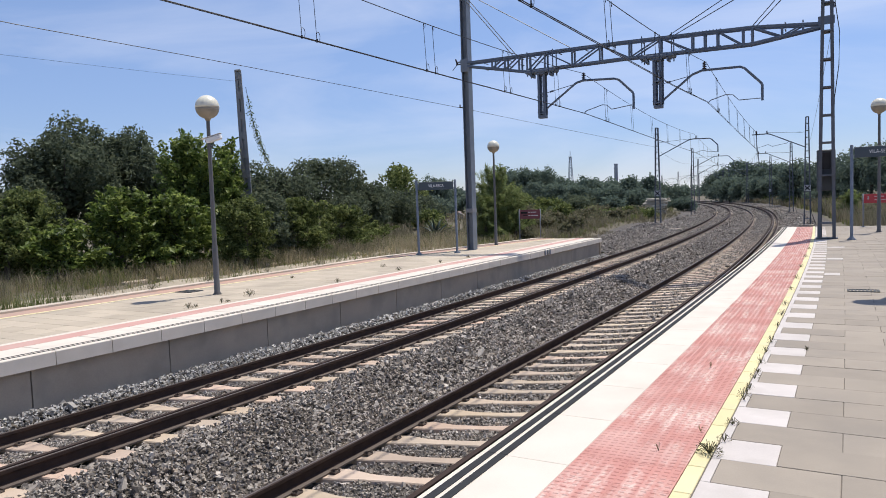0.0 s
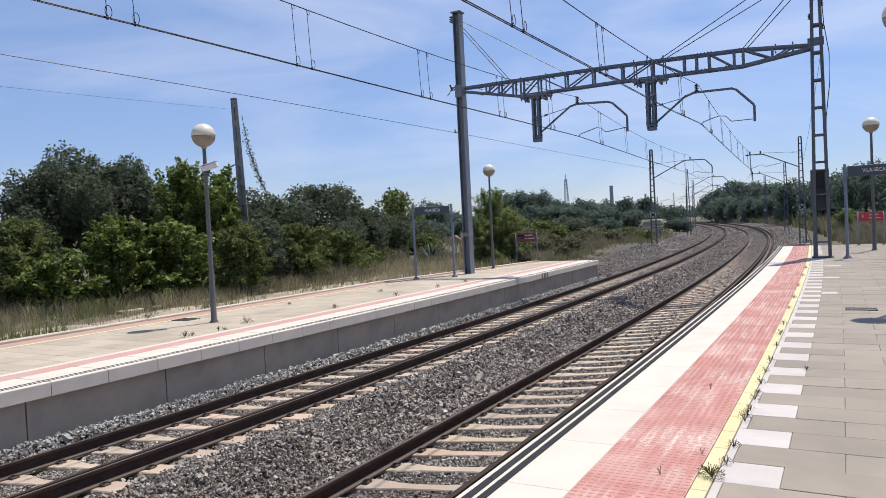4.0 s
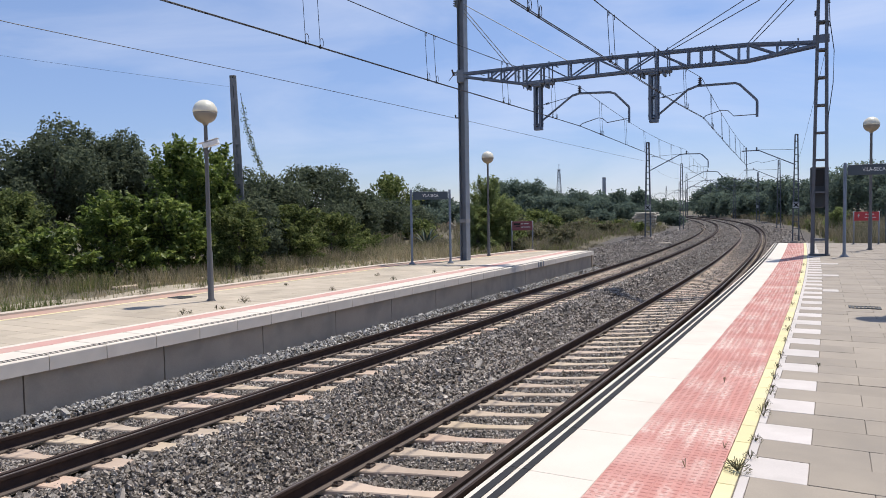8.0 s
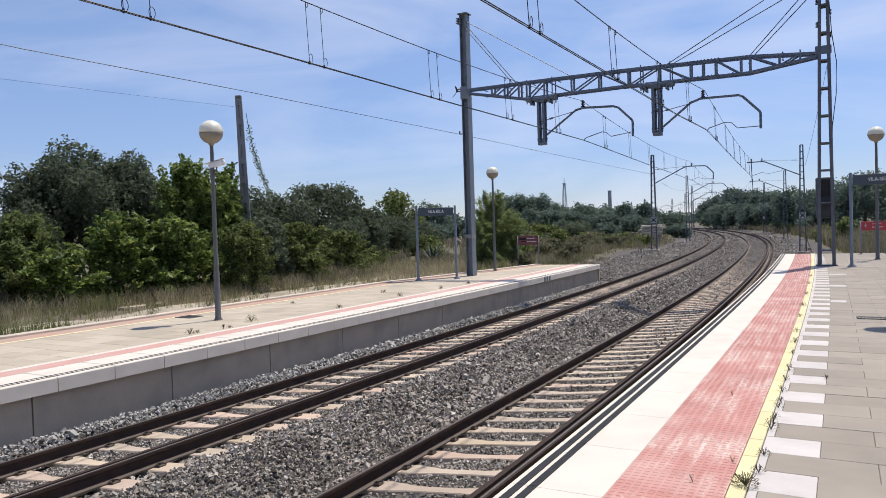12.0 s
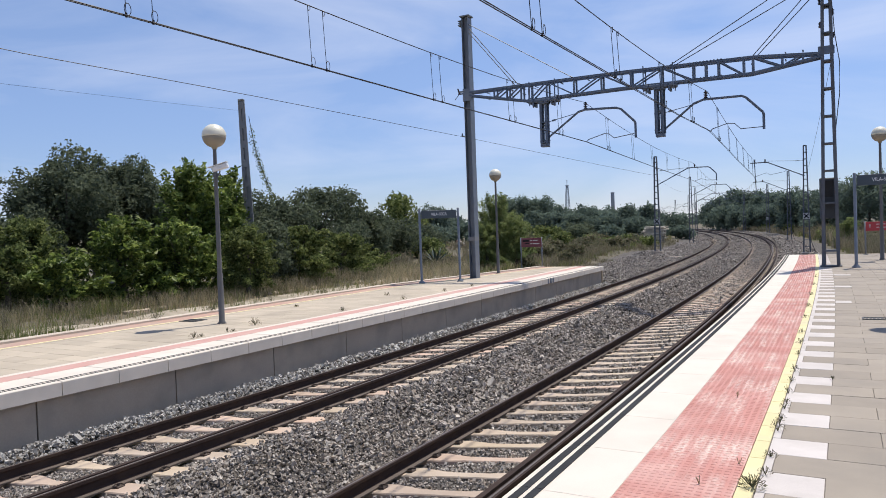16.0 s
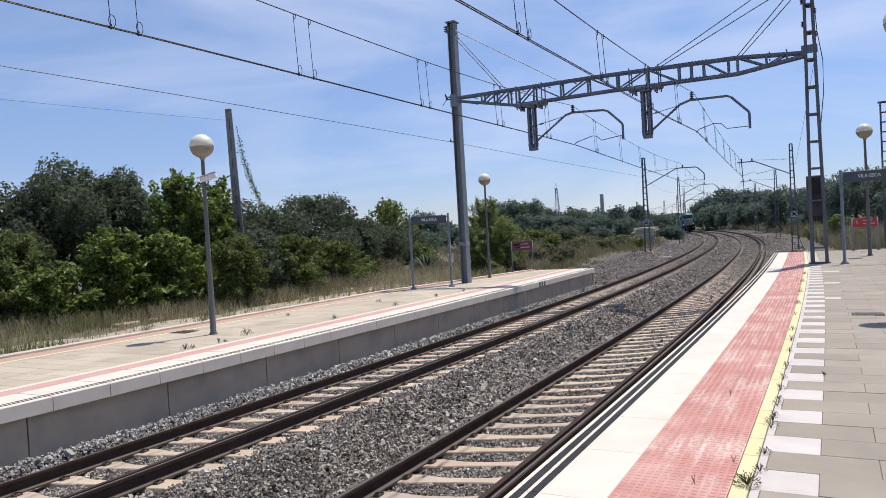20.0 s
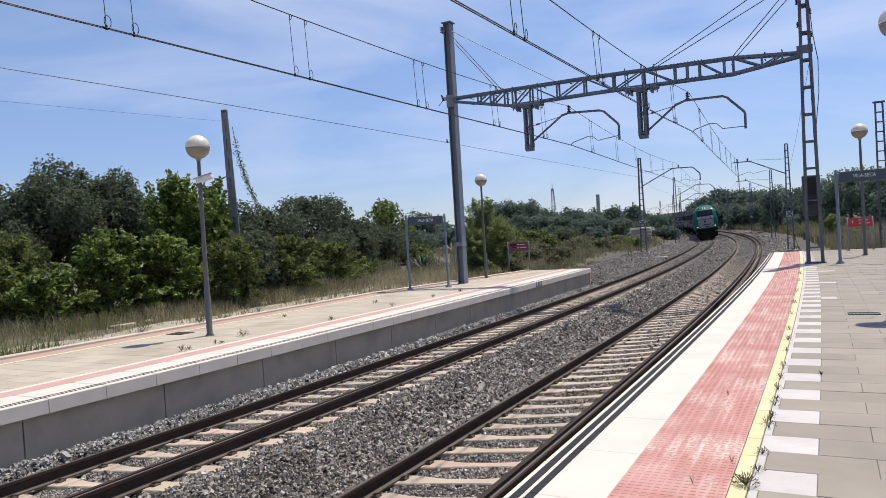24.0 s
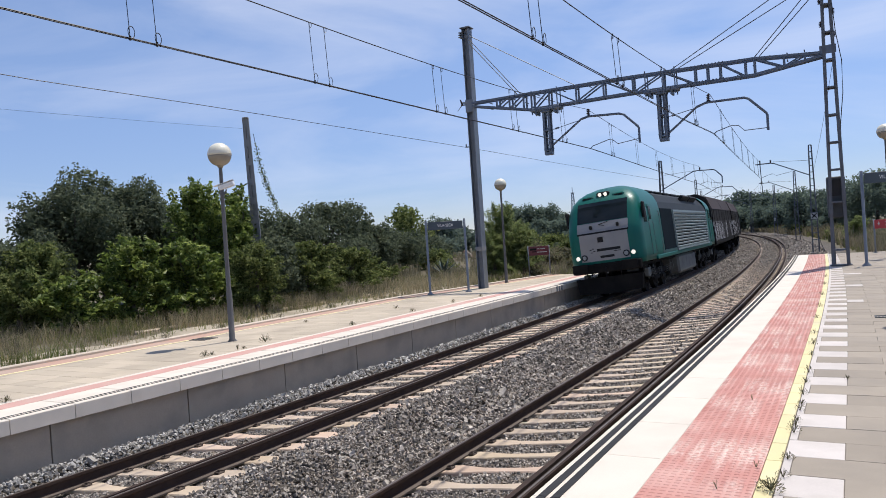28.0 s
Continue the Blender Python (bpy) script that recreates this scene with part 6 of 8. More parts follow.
def spray_mesh(name, rng, r, h, leaf, shoots, per, material, long, droop):
    """A crown of leafy shoots that arch out from the stem, with dark gaps between them."""
    k = shoots
    u = rng.uniform(0.08, 1.0, k) ** 0.85
    a = rng.uniform(0, 2 * math.pi, k)
    q = np.sqrt(np.maximum(0.03, 1 - ((u - 0.38) / 0.66) ** 2)) * rng.uniform(0.55, 1.18, k)
    # the outline swells and draws in by lobes
    q = q * (0.82 + 0.2 * np.sin(a * 3 + u * 7) + 0.12 * np.sin(a * 5 - u * 11))
    tip = np.stack([np.cos(a) * q * r, np.sin(a) * q * r, u * h * rng.uniform(0.93, 1.0, k)], 1)
    root = tip * np.array([0.35, 0.35, 0.0]) + np.stack([np.zeros(k), np.zeros(k), u * h * 0.62], 1)
    bow = (root + tip) / 2 + np.stack([np.zeros(k), np.zeros(k), np.full(k, (0.10 if droop > 0 else 0.22) * min(h, 3.0) * 0.6)], 1)
    v = np.repeat(np.arange(k), per)
    t = rng.uniform(0.1, 1.0, len(v)) ** 0.7
    T = t[:, None]
    c = root[v] * (1 - T) ** 2 + bow[v] * 2 * T * (1 - T) + tip[v] * T ** 2
    d = (bow[v] - root[v]) * (1 - T) + (tip[v] - bow[v]) * T
    d /= np.linalg.norm(d, axis=1)[:, None] + 1e-6
    n = len(c)
    c = c + rng.normal(size=(n, 3)) * (0.5 * leaf + 0.10 * (1.1 - t))[:, None] * np.array([1, 1, 0.8])
    nrm = np.array([0, 0, 0.8]) + rng.normal(size=(n, 3)) * 0.6
    nrm /= np.linalg.norm(nrm, axis=1)[:, None]
    tt = d * 0.7 + rng.normal(size=(n, 3)) * 0.65 + np.array([0, 0, droop * 2])
    tt -= nrm * (tt * nrm).sum(1)[:, None]; tt /= np.linalg.norm(tt, axis=1)[:, None] + 1e-6
    b = np.cross(nrm, tt)
    sz = leaf * np.exp(rng.normal(0, 0.28, n))[:, None]
    w = 0.42 if long < 2.5 else 0.20
    c[:, 2] = np.maximum(c[:, 2], 0.05)
    vv = np.stack([c - tt * sz * long / 2, c + b * sz * w + nrm * sz * 0.12, c + tt * sz * long / 2, c - b * sz * w + nrm * sz * 0.12], 1).reshape(-1, 3)
    f = np.arange(n * 4).reshape(n, 4)
    return np_mesh(name, vv, np.concatenate([f[:, [0, 1, 2]], f[:, [0, 2, 3]]]), material)


def wood_mesh(rng, rx, z1, thick):
    """A tapered trunk that forks into limbs."""
    bm = B()
    top = Vector((rng.uniform(-0.1, 0.1) * rx, rng.uniform(-0.1, 0.1) * rx, z1 * 0.42))
    rod(bm, (0, 0, -0.15), top, thick, thick * 0.7, 9)
    for k in range(7):
        a = k * 0.9 + rng.uniform(-0.3, 0.3)
        tip = Vector((math.cos(a) * rx * rng.uniform(0.3, 0.6), math.sin(a) * rx * rng.uniform(0.3, 0.6), z1 * rng.uniform(0.58, 0.80)))
        mid = top.lerp(tip, 0.5) + Vector((0, 0, -0.04 * z1))
        rod(bm, top, mid, thick * 0.5, thick * 0.3, 7); rod(bm, mid, tip, thick * 0.3, thick * 0.08, 6)
    return bm


PLANT_WORDS = {"leaves_dark": ("oak_tree", "broad evergreen tree with dark dense foliage", "tree"), "leaves_green": ("leafy_tree", "bright green leafy tree behind the platform", "tree"),
               "leaves_mid": ("bush", "dense green bush in the scrub", "bush"), "leaves_feathery": ("tamarisk", "pale feathery tamarisk beside the platform end", "tree"),
               "leaves_hazed": ("distant_tree", "haze-tinted green tree in the distant wood", "tree")}
# foliage, place, top of the crown, half its width
SCRUB_BY_PLATFORM = [
    (LEAF_DARK, -25.4, 19.5, 6.4, 2.5),
    (LEAF_DARK, -25.7, 21.1, 6.72, 2.6),
    (LEAF_DARK, -25.3, 22.7, 6.45, 2.45),
    (LEAF_DARK, -23.6, 23.6, 4.9, 2.0),
    (LEAF_DARK, -24.6, 17.2, 4.0, 1.51),
    (LEAF_GREEN, -18.0, 19.8, 5.42, 1.77),
    (LEAF_GREEN, -17.3, 16.0, 3.3, 1.6),
    (LEAF_GREEN, -16.6, 17.7, 3.15, 1.45),
    (LEAF_MID, -15.1, 19.4, 2.88, 1.06),
    (LEAF_GREEN, -18.0, 21.6, 5.31, 1.01),
    (LEAF_MID, -19.9, 14.3, 3.37, 1.56),
    (LEAF_MID, -18.2, 12.6, 2.5, 1.38),
    (LEAF_GREEN, -17.2, 13.6, 2.3, 1.21),
    (LEAF_DARK, -22.0, 14.3, 3.8, 1.65),
]
SCRUB_MIDDLE = [
    (LEAF_DARK, -21.7, 31.8, 5.4, 3.3),
    (LEAF_DARK, -22.0, 28.5, 4.9, 2.2),
    (LEAF_DARK, -21.8, 36.1, 4.4, 2.2),
    (LEAF_DARK, -17.2, 22.4, 3.1, 1.6),
    (LEAF_MID, -16.5, 24.1, 2.96, 1.57),
    (LEAF_MID, -16.8, 27.5, 2.6, 1.42),
    (LEAF_MID, -17.9, 31.7, 1.64, 1.15),
]
TREES_BY_PLATFORM_END = [
    (LEAF_MID, -29.1, 52.7, 6.1, 2.7),
    (LEAF_DARK, -24.8, 44.0, 3.9, 2.5),
    (LEAF_DARK, -25.3, 50.4, 3.23, 1.83),
    (LEAF_MID, -22.8, 47.0, 2.0, 1.5),
    (LEAF_HAZED, -31.6, 62.0, 3.3, 2.6),
    (LEAF_HAZED, -29.4, 69.0, 3.5, 3.2),
    (LEAF_HAZED, -34.8, 70.2, 5.35, 1.77),
    (LEAF_HAZED, -34.9, 74.7, 4.34, 1.99),
    (LEAF_PALE, -13.2, 37.4, 4.38, 1.36),
    (LEAF_PALE, -12.6, 38.8, 3.22, 1.13),
    (LEAF_PALE, -13.3, 36.3, 2.82, 1.07),
]
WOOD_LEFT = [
    (LEAF_HAZED, -41.5, 109.1, 7.7, 3.55),
    (LEAF_HAZED, -38.8, 112.3, 7.78, 3.63),
    (LEAF_HAZED, -36.6, 118.4, 6.51, 3.8),
    (LEAF_HAZED, -31.9, 119.9, 6.06, 3.42),
    (LEAF_HAZED, -27.6, 115.9, 4.9, 2.6),
    (LEAF_HAZED, -24.4, 114.0, 5.7, 1.5),
    (LEAF_HAZED, -20.6, 112.0, 5.9, 1.6),
    (LEAF_HAZED, -46.5, 124.0, 7.0, 3.8),
    (LEAF_HAZED, -41.5, 127.0, 6.9, 3.6),
    (LEAF_HAZED, -36.0, 128.0, 6.2, 3.6),
    (LEAF_HAZED, -31.0, 130.0, 5.7, 3.4),
    (LEAF_HAZED, -26.6, 128.5, 5.3, 3.2),
    (LEAF_HAZED, -22.6, 126.0, 5.0, 3.2),
    (LEAF_HAZED, -18.6, 124.0, 4.3, 2.8),
    (LEAF_HAZED, -36.5, 104.0, 5.3, 2.6),
    (LEAF_HAZED, -33.4, 106.0, 4.8, 2.6),
    (LEAF_HAZED, -30.2, 104.5, 4.4, 2.5),
    (LEAF_HAZED, -27.2, 106.0, 4.0, 2.4),
    (LEAF_HAZED, -24.2, 104.5, 4.1, 2.2),
    (LEAF_HAZED, -21.4, 106.0, 3.9, 2.2),
    (LEAF_HAZED, -18.6, 108.0, 3.3, 1.9),
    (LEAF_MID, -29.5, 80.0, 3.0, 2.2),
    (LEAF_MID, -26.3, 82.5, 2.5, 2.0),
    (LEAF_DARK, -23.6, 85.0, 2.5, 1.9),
    (LEAF_HAZED, -21.2, 92.0, 2.6, 1.7),
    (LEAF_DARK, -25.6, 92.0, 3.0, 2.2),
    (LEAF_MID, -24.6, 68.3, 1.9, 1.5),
    (LEAF_HAZED, -15.1, 108.4, 1.79, 1.83),
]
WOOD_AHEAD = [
    (LEAF_HAZED, -22.0, 204.0, 9.4, 4.4),
    (LEAF_HAZED, -17.5, 195.0, 9.2, 4.6),
    (LEAF_HAZED, -13.6, 184.2, 10.0, 5.2),
    (LEAF_HAZED, -8.2, 169.6, 9.2, 4.8),
    (LEAF_HAZED, -4.2, 159.8, 8.4, 4.6),
    (LEAF_HAZED, -19.3, 186.0, 6.4, 3.2),
    (LEAF_HAZED, -16.6, 177.0, 6.2, 3.4),
    (LEAF_HAZED, -12.4, 170.0, 6.4, 3.4),
    (LEAF_HAZED, -9.4, 161.0, 5.8, 3.2),
    (LEAF_HAZED, -5.6, 153.0, 5.6, 3.0),
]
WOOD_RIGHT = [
    (LEAF_HAZED, -0.5, 124.9, 7.0, 3.9),
    (LEAF_HAZED, 2.7, 110.0, 6.9, 3.9),
    (LEAF_HAZED, 5.5, 98.0, 6.9, 3.7),
    (LEAF_HAZED, 7.5, 89.9, 7.2, 3.2),
    (LEAF_HAZED, 9.3, 83.8, 7.3, 3.28),
    (LEAF_HAZED, 11.4, 79.6, 6.54, 3.49),
    (LEAF_HAZED, 13.4, 74.3, 6.28, 4.0),
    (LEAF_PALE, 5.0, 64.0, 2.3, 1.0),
    (LEAF_HAZED, 2.4, 99.9, 2.5, 2.2),
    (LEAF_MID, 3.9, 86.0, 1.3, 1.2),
]


def build_plants():
    rng = np.random.default_rng(21)
    for leafm, x, y, top, r in SCRUB_BY_PLATFORM + SCRUB_MIDDLE + TREES_BY_PLATFORM_END + WOOD_LEFT + WOOD_AHEAD + WOOD_RIGHT:
        s, n = line_place(np.array([x]), np.array([y]))
        base = float(ground_z(s, n)[0]) + min(max(abs(float(n[0])) - 60, 0) * 0.004, 1.2) - 0.05
        d = math.hypot(x - 3.4, y)
        h = (top - base) * 1.03
        name, label, cat = PLANT_WORDS[leafm.name]
        if cat == "bush" and h > 4.5:
            name, label, cat = "leafy_tree", "broad green tree standing above the scrub", "tree"
        if cat == "tree" and h < 2.6 and name != "distant_tree":
            name, label, cat = "bush", "bright green leafy bush behind the platform", "bush"
        t = thing(name, label, cat, "trees and bushes beyond the tracks", Matrix.Translation((x, y, base)) @ Matrix.Rotation(float(rng.uniform(0, 6.28)), 4, "Z"))
        leaf = max(0.066, min(0.0027 * d, 0.05 + 0.0016 * d))
        vol = r * r * 4 + r * h * 4
        count = int(min(17000 if d < 45 else 6000, max(2500, 1.05 * vol / (leaf * leaf * 0.45))))
        z0 = 0.0 if cat == "bush" or h < 5 or leafm is LEAF_HAZED else h * 0.10
        if leafm is LEAF_GREEN:
            me = spray_mesh("crown", rng, r * 1.05, h, 0.095, int(22 * r * h), 85, leafm, 1.7, 0.10)
        elif leafm is LEAF_MID and d < 42:
            me = spray_mesh("crown", rng, r * 1.2, h, 0.07, int(34 * r * h), 95, leafm, 1.7, 0.06)
        elif leafm is LEAF_PALE:
            me = spray_mesh("crown", rng, r * 1.05, h * 1.04, 0.060, int(40 * r * h), 74, leafm, 3.6, -0.12)
        else:
            me = crown_mesh("crown", rng, r * 1.02, r * 1.02, z0, h, leaf, count, leafm)
        c = new("crown", me)
        c.parent = t
        part("trunk", wood_mesh(rng, r, h, 0.05 + 0.022 * h), M_BARK, t)


build_plants()


def build_shrubs():
    """Low grey-green shrubs scattered through the dry grass."""
    rng = np.random.default_rng(41)
    near = [(39, -11.5, 0.5, 0.8), (42, -13.2, 0.7, 1.0), (45, -10.9, 0.5, 0.7), (47, -14.5, 0.9, 1.3), (50, -11.6, 0.8, 1.0), (52, -16.4, 1.1, 1.5), (55, -12.8, 0.7, 0.9), (58, -15.0, 1.0, 1.4),
            (61, -11.2, 0.8, 0.9), (64, -14.0, 1.0, 1.2), (70, -11.5, 0.9, 1.0), (75, -10.9, 1.0, 1.1), (46, 6.4, 0.6, 0.9), (56, 7.2, 0.8, 1.1), (66, 6.0, 0.7, 0.8), (78, 5.8, 0.9, 1.0)]
    for k in range(36):
        s = rng.uniform(42, 92)
        near.append((s, rng.uniform(-22, -12.0), rng.uniform(0.5, 1.0), rng.uniform(0.4, 1.0)))
    for k in range(20):
        s = rng.uniform(88, 165)
        near.append((s, rng.uniform(6.0, 13.0), rng.uniform(0.6, 1.6), rng.uniform(0.6, 1.6)))
    for k, (s, n, r, h) in enumerate(near):
        p = P(s, n, float(ground_z(s, n)) - 0.04)
        t = thing("low_shrub", "low grey-green shrub among dry grass", "shrub", "shrubs in the dry grass", Matrix.Translation(p))
        c = new("crown", crown_mesh("crown", rng, r, r, 0.0, h, 0.05 + 0.0012 * s, 1500 if s < 60 else 700, (LEAF_WEED, LEAF_WEED if s < 66 else LEAF_DARK, LEAF_WEED, LEAF_MID)[k % 4]))
        c.parent = t


build_shrubs()


def build_far_woods():
    """The woods on the skyline, beyond every tree that stands alone."""
    rng = np.random.default_rng(31)
    V = []
    for row, (y0, h0) in enumerate(((330, 4.6), (420, 6.0))):
        for x in np.arange(-330, 160, 5.0):
            r, h = rng.uniform(3.5, 6.0), h0 * rng.uniform(0.65, 1.2)
            k = 150
            d = rng.normal(size=(k, 3)); d /= np.linalg.norm(d, axis=1)[:, None]
            c = np.array([x + rng.uniform(-2, 2), y0 + rng.uniform(-12, 12), 1.6 + h * 0.45]) + d * np.array([r, r, h * 0.55]) * rng.uniform(0.6, 1.0, (k, 1))
            t = rng.normal(size=(k, 3)); t /= np.linalg.norm(t, axis=1)[:, None]
            b = np.cross(t, d); b /= np.linalg.norm(b, axis=1)[:, None]
            V.append(np.stack([c - t * 0.62, c + b * 0.5, c + t * 0.62, c - b * 0.5], 1).reshape(-1, 3))
    v = np.concatenate(V)
    f = np.arange(len(v)).reshape(-1, 4)
    ob = new("distant_woods", np_mesh("distant_woods", v, f, LEAF_HAZED))
    tagged(ob, "low haze-tinted woods along the skyline", "woods", "", "stuff")


build_far_woods()


def grass_field(name, label, boxes, material, seed):
    """Tufts of blades over stretches of the line: s0, s1, n0, n1, tufts per square metre, height, spread of a blade."""
    rng = np.random.default_rng(seed)
    V = []
    for s0, s1, n0, n1, dens, hgt, wid in boxes:
        m = int((s1 - s0) * (n1 - n0) * dens)
        s, n = rng.uniform(s0, s1, m), rng.uniform(n0, n1, m)
        c = PN(s, n, ground_z(s, n) - 0.02)
        patch = np.array([noise.noise((a[0] * 0.45, a[1] * 0.45, seed)) for a in c])
        keep = patch > rng.uniform(-0.55, 0.25, m)
        c = c[keep]; hh = hgt * (1 + 0.8 * patch[keep])
        per = 7
        c = np.repeat(c, per, 0) ; hh = np.repeat(hh, per) * rng.uniform(0.45, 1.25, len(c))
        k = len(c)
        c = c + np.stack([rng.normal(0, 0.07, k), rng.normal(0, 0.07, k), np.zeros(k)], 1)
        a = rng.uniform(0, 2 * math.pi, k); lean = rng.uniform(0.05, 0.55, k) * hh
        tip = c + np.stack([np.cos(a) * lean, np.sin(a) * lean, hh], 1)
        mid = c + np.stack([np.cos(a) * lean * 0.35, np.sin(a) * lean * 0.35, hh * 0.6], 1)
        w = wid * rng.uniform(0.6, 1.3, k)[:, None]
        p = rng.uniform(0, 2 * math.pi, k)
        side = np.stack([np.cos(p), np.sin(p), np.zeros(k)], 1) * w
        V.append(np.stack([c - side, c + side, mid + side * 0.8, tip, mid - side * 0.8], 1))
    v = np.concatenate(V)
    k = len(v)
    i = np.arange(k)[:, None] * 5
    f = np.concatenate([i + np.array([[0, 1, 2]]), i + np.array([[0, 2, 4]]), i + np.array([[4, 2, 3]])])
    ob = new(name, np_mesh(name, v.reshape(-1, 3), f, material))
    tagged(ob, label, "grass", "", "stuff")


grass_field("dry_grass", "low dry straw-coloured grass behind the platform", [(-3, 34, -13.2, -11.05, 5, 0.20, 0.005), (-3, 34, -14.6, -12.6, 9, 0.26, 0.006), (2, 36, -20, -14.0, 9, 0.34, 0.006),
            (4, 22, -17.0, -13.9, 11, 0.46, 0.006), (24, 37, -16.5, -11.2, 12, 0.50, 0.008)], GRASS_DRY, 3)
grass_field("scrub_grass", "brown and olive scrub grass beside the line", [(2, 35, -19, -13.6, 15, 0.44, 0.005), (36, 54, -9.8, -8.3, 12, 0.16, 0.008), (35, 62, -19, -10.2, 13, 0.42, 0.011), (36, 62, -10.9, -9.0, 16, 0.20, 0.010), (62, 100, -11.2, -9.0, 7, 0.3, 0.016), (60, 110, -24, -10.6, 4, 0.5, 0.024), (36, 62, 5.4, 13, 16, 1.10, 0.010), (60, 110, 5.2, 16, 5, 1.15, 0.024),
            (110, 175, 4.6, 18, 2.5, 0.8, 0.04), (32, 75, -34, -18, 4, 0.6, 0.018), (8, 36, 9.2, 14, 3, 0.6, 0.010)], GRASS_SCRUB, 6)
grass_field("green_grass", "rough green weeds and grass among the dry stalks", [(-3, 34, -11.9, -11.02, 9, 0.26, 0.008), (-3, 34, -14.8, -12.8, 7, 0.22, 0.008), (2, 36, -20, -14.2, 10, 0.30, 0.007), (34, 62, -19, -9.9, 4, 0.36, 0.011),
            (60, 110, -22, -10.5, 2, 0.5, 0.02), (4, 26, -17.4, -14.6, 8, 0.40, 0.006), (3, 15, -18.6, -14.6, 4, 0.62, 0.006), (5.5, 10.5, -12.6, -11.1, 26, 0.40, 0.007), (36, 62, 5.2, 12, 2, 0.45, 0.011), (60, 110, 5.2, 14, 2, 0.6, 0.02)], GRASS_GREEN, 4)


def build_path():
    """A trodden strip of pale dirt behind the platform, worn bare in patches."""
    q, rows = stations(-3.5, 31, 0.5), np.linspace(0, 1, 9)
    v = []
    for s in q:
        a, b = -12.15 + 0.30 * noise.noise((s * 0.35, 3.1, 0)), -14.0 + 0.55 * noise.noise((s * 0.22, 8.7, 0))
        for u in rows:
            n = a + (b - a) * u
            lift_ = 0.05 * math.sin(math.pi * u) ** 0.5 - 0.03
            x = P(s, n)
            bump = noise.noise((x.x * 0.5, x.y * 0.5, 0.0)) * 0.09 * np.clip((-11.5 - n) / 0.8, 0, 1)
            v.append((x.x, x.y, float(ground_z(s, n)) + lift_ + bump + 0.02))
    ob = new("dirt_path", np_mesh("dirt_path", np.array(v), grid_faces(len(q), len(rows)), M_DIRT, True))
    tagged(ob, "pale trodden dirt path behind the opposite platform", "path", "", "structure")


build_path()


def weed(x, y, z, r, h, blades, seed, label="scrubby weed growing from a joint in the platform", material=None):
    rng = np.random.default_rng(seed)
    t = thing("weed", label, "weed", "weeds in the platform joints", Matrix.Translation((x, y, z)))
    bm = B()
    for k in range(max(4, blades // 9)):
        a = rng.uniform(0, 6.28); q = rng.uniform(0.3, 0.9)
        pipe(bm, [(0, 0, 0), (math.cos(a) * r * q * 0.5, math.sin(a) * r * q * 0.5, h * 0.5), (math.cos(a) * r * q, math.sin(a) * r * q, h * rng.uniform(0.7, 1.2))], 0.0022, 3)
    stem_me = bpy.data.meshes.new("foliage")
    bm.to_mesh(stem_me)
    k = blades
    a = rng.uniform(0, 6.28, k); q = np.sqrt(rng.random(k)); z0 = rng.uniform(0.05, 1, k) * h * (1.1 - 0.6 * q)
    c = np.stack([np.cos(a) * q * r, np.sin(a) * q * r, z0], 1)
    d = np.stack([np.cos(a), np.sin(a), rng.uniform(-0.1, 0.9, k)], 1) + rng.normal(0, 0.35, (k, 3)); d /= np.linalg.norm(d, axis=1)[:, None]
    L = r * (0.34 if label.startswith("scrubby") else 0.22)
    side = np.cross(d, rng.normal(size=(k, 3))); side /= np.linalg.norm(side, axis=1)[:, None]
    v = np.stack([c, c + d * L * 0.5 + side * L * 0.11, c + d * L, c + d * L * 0.5 - side * L * 0.11], 1).reshape(-1, 3)
    f = np.arange(k * 4).reshape(k, 4)
    bm.from_mesh(np_mesh("foliage", v, np.concatenate([f[:, [0, 1, 2]], f[:, [0, 2, 3]]]), material or GRASS_GREEN))
    part("foliage", bm, material or GRASS_GREEN, t)


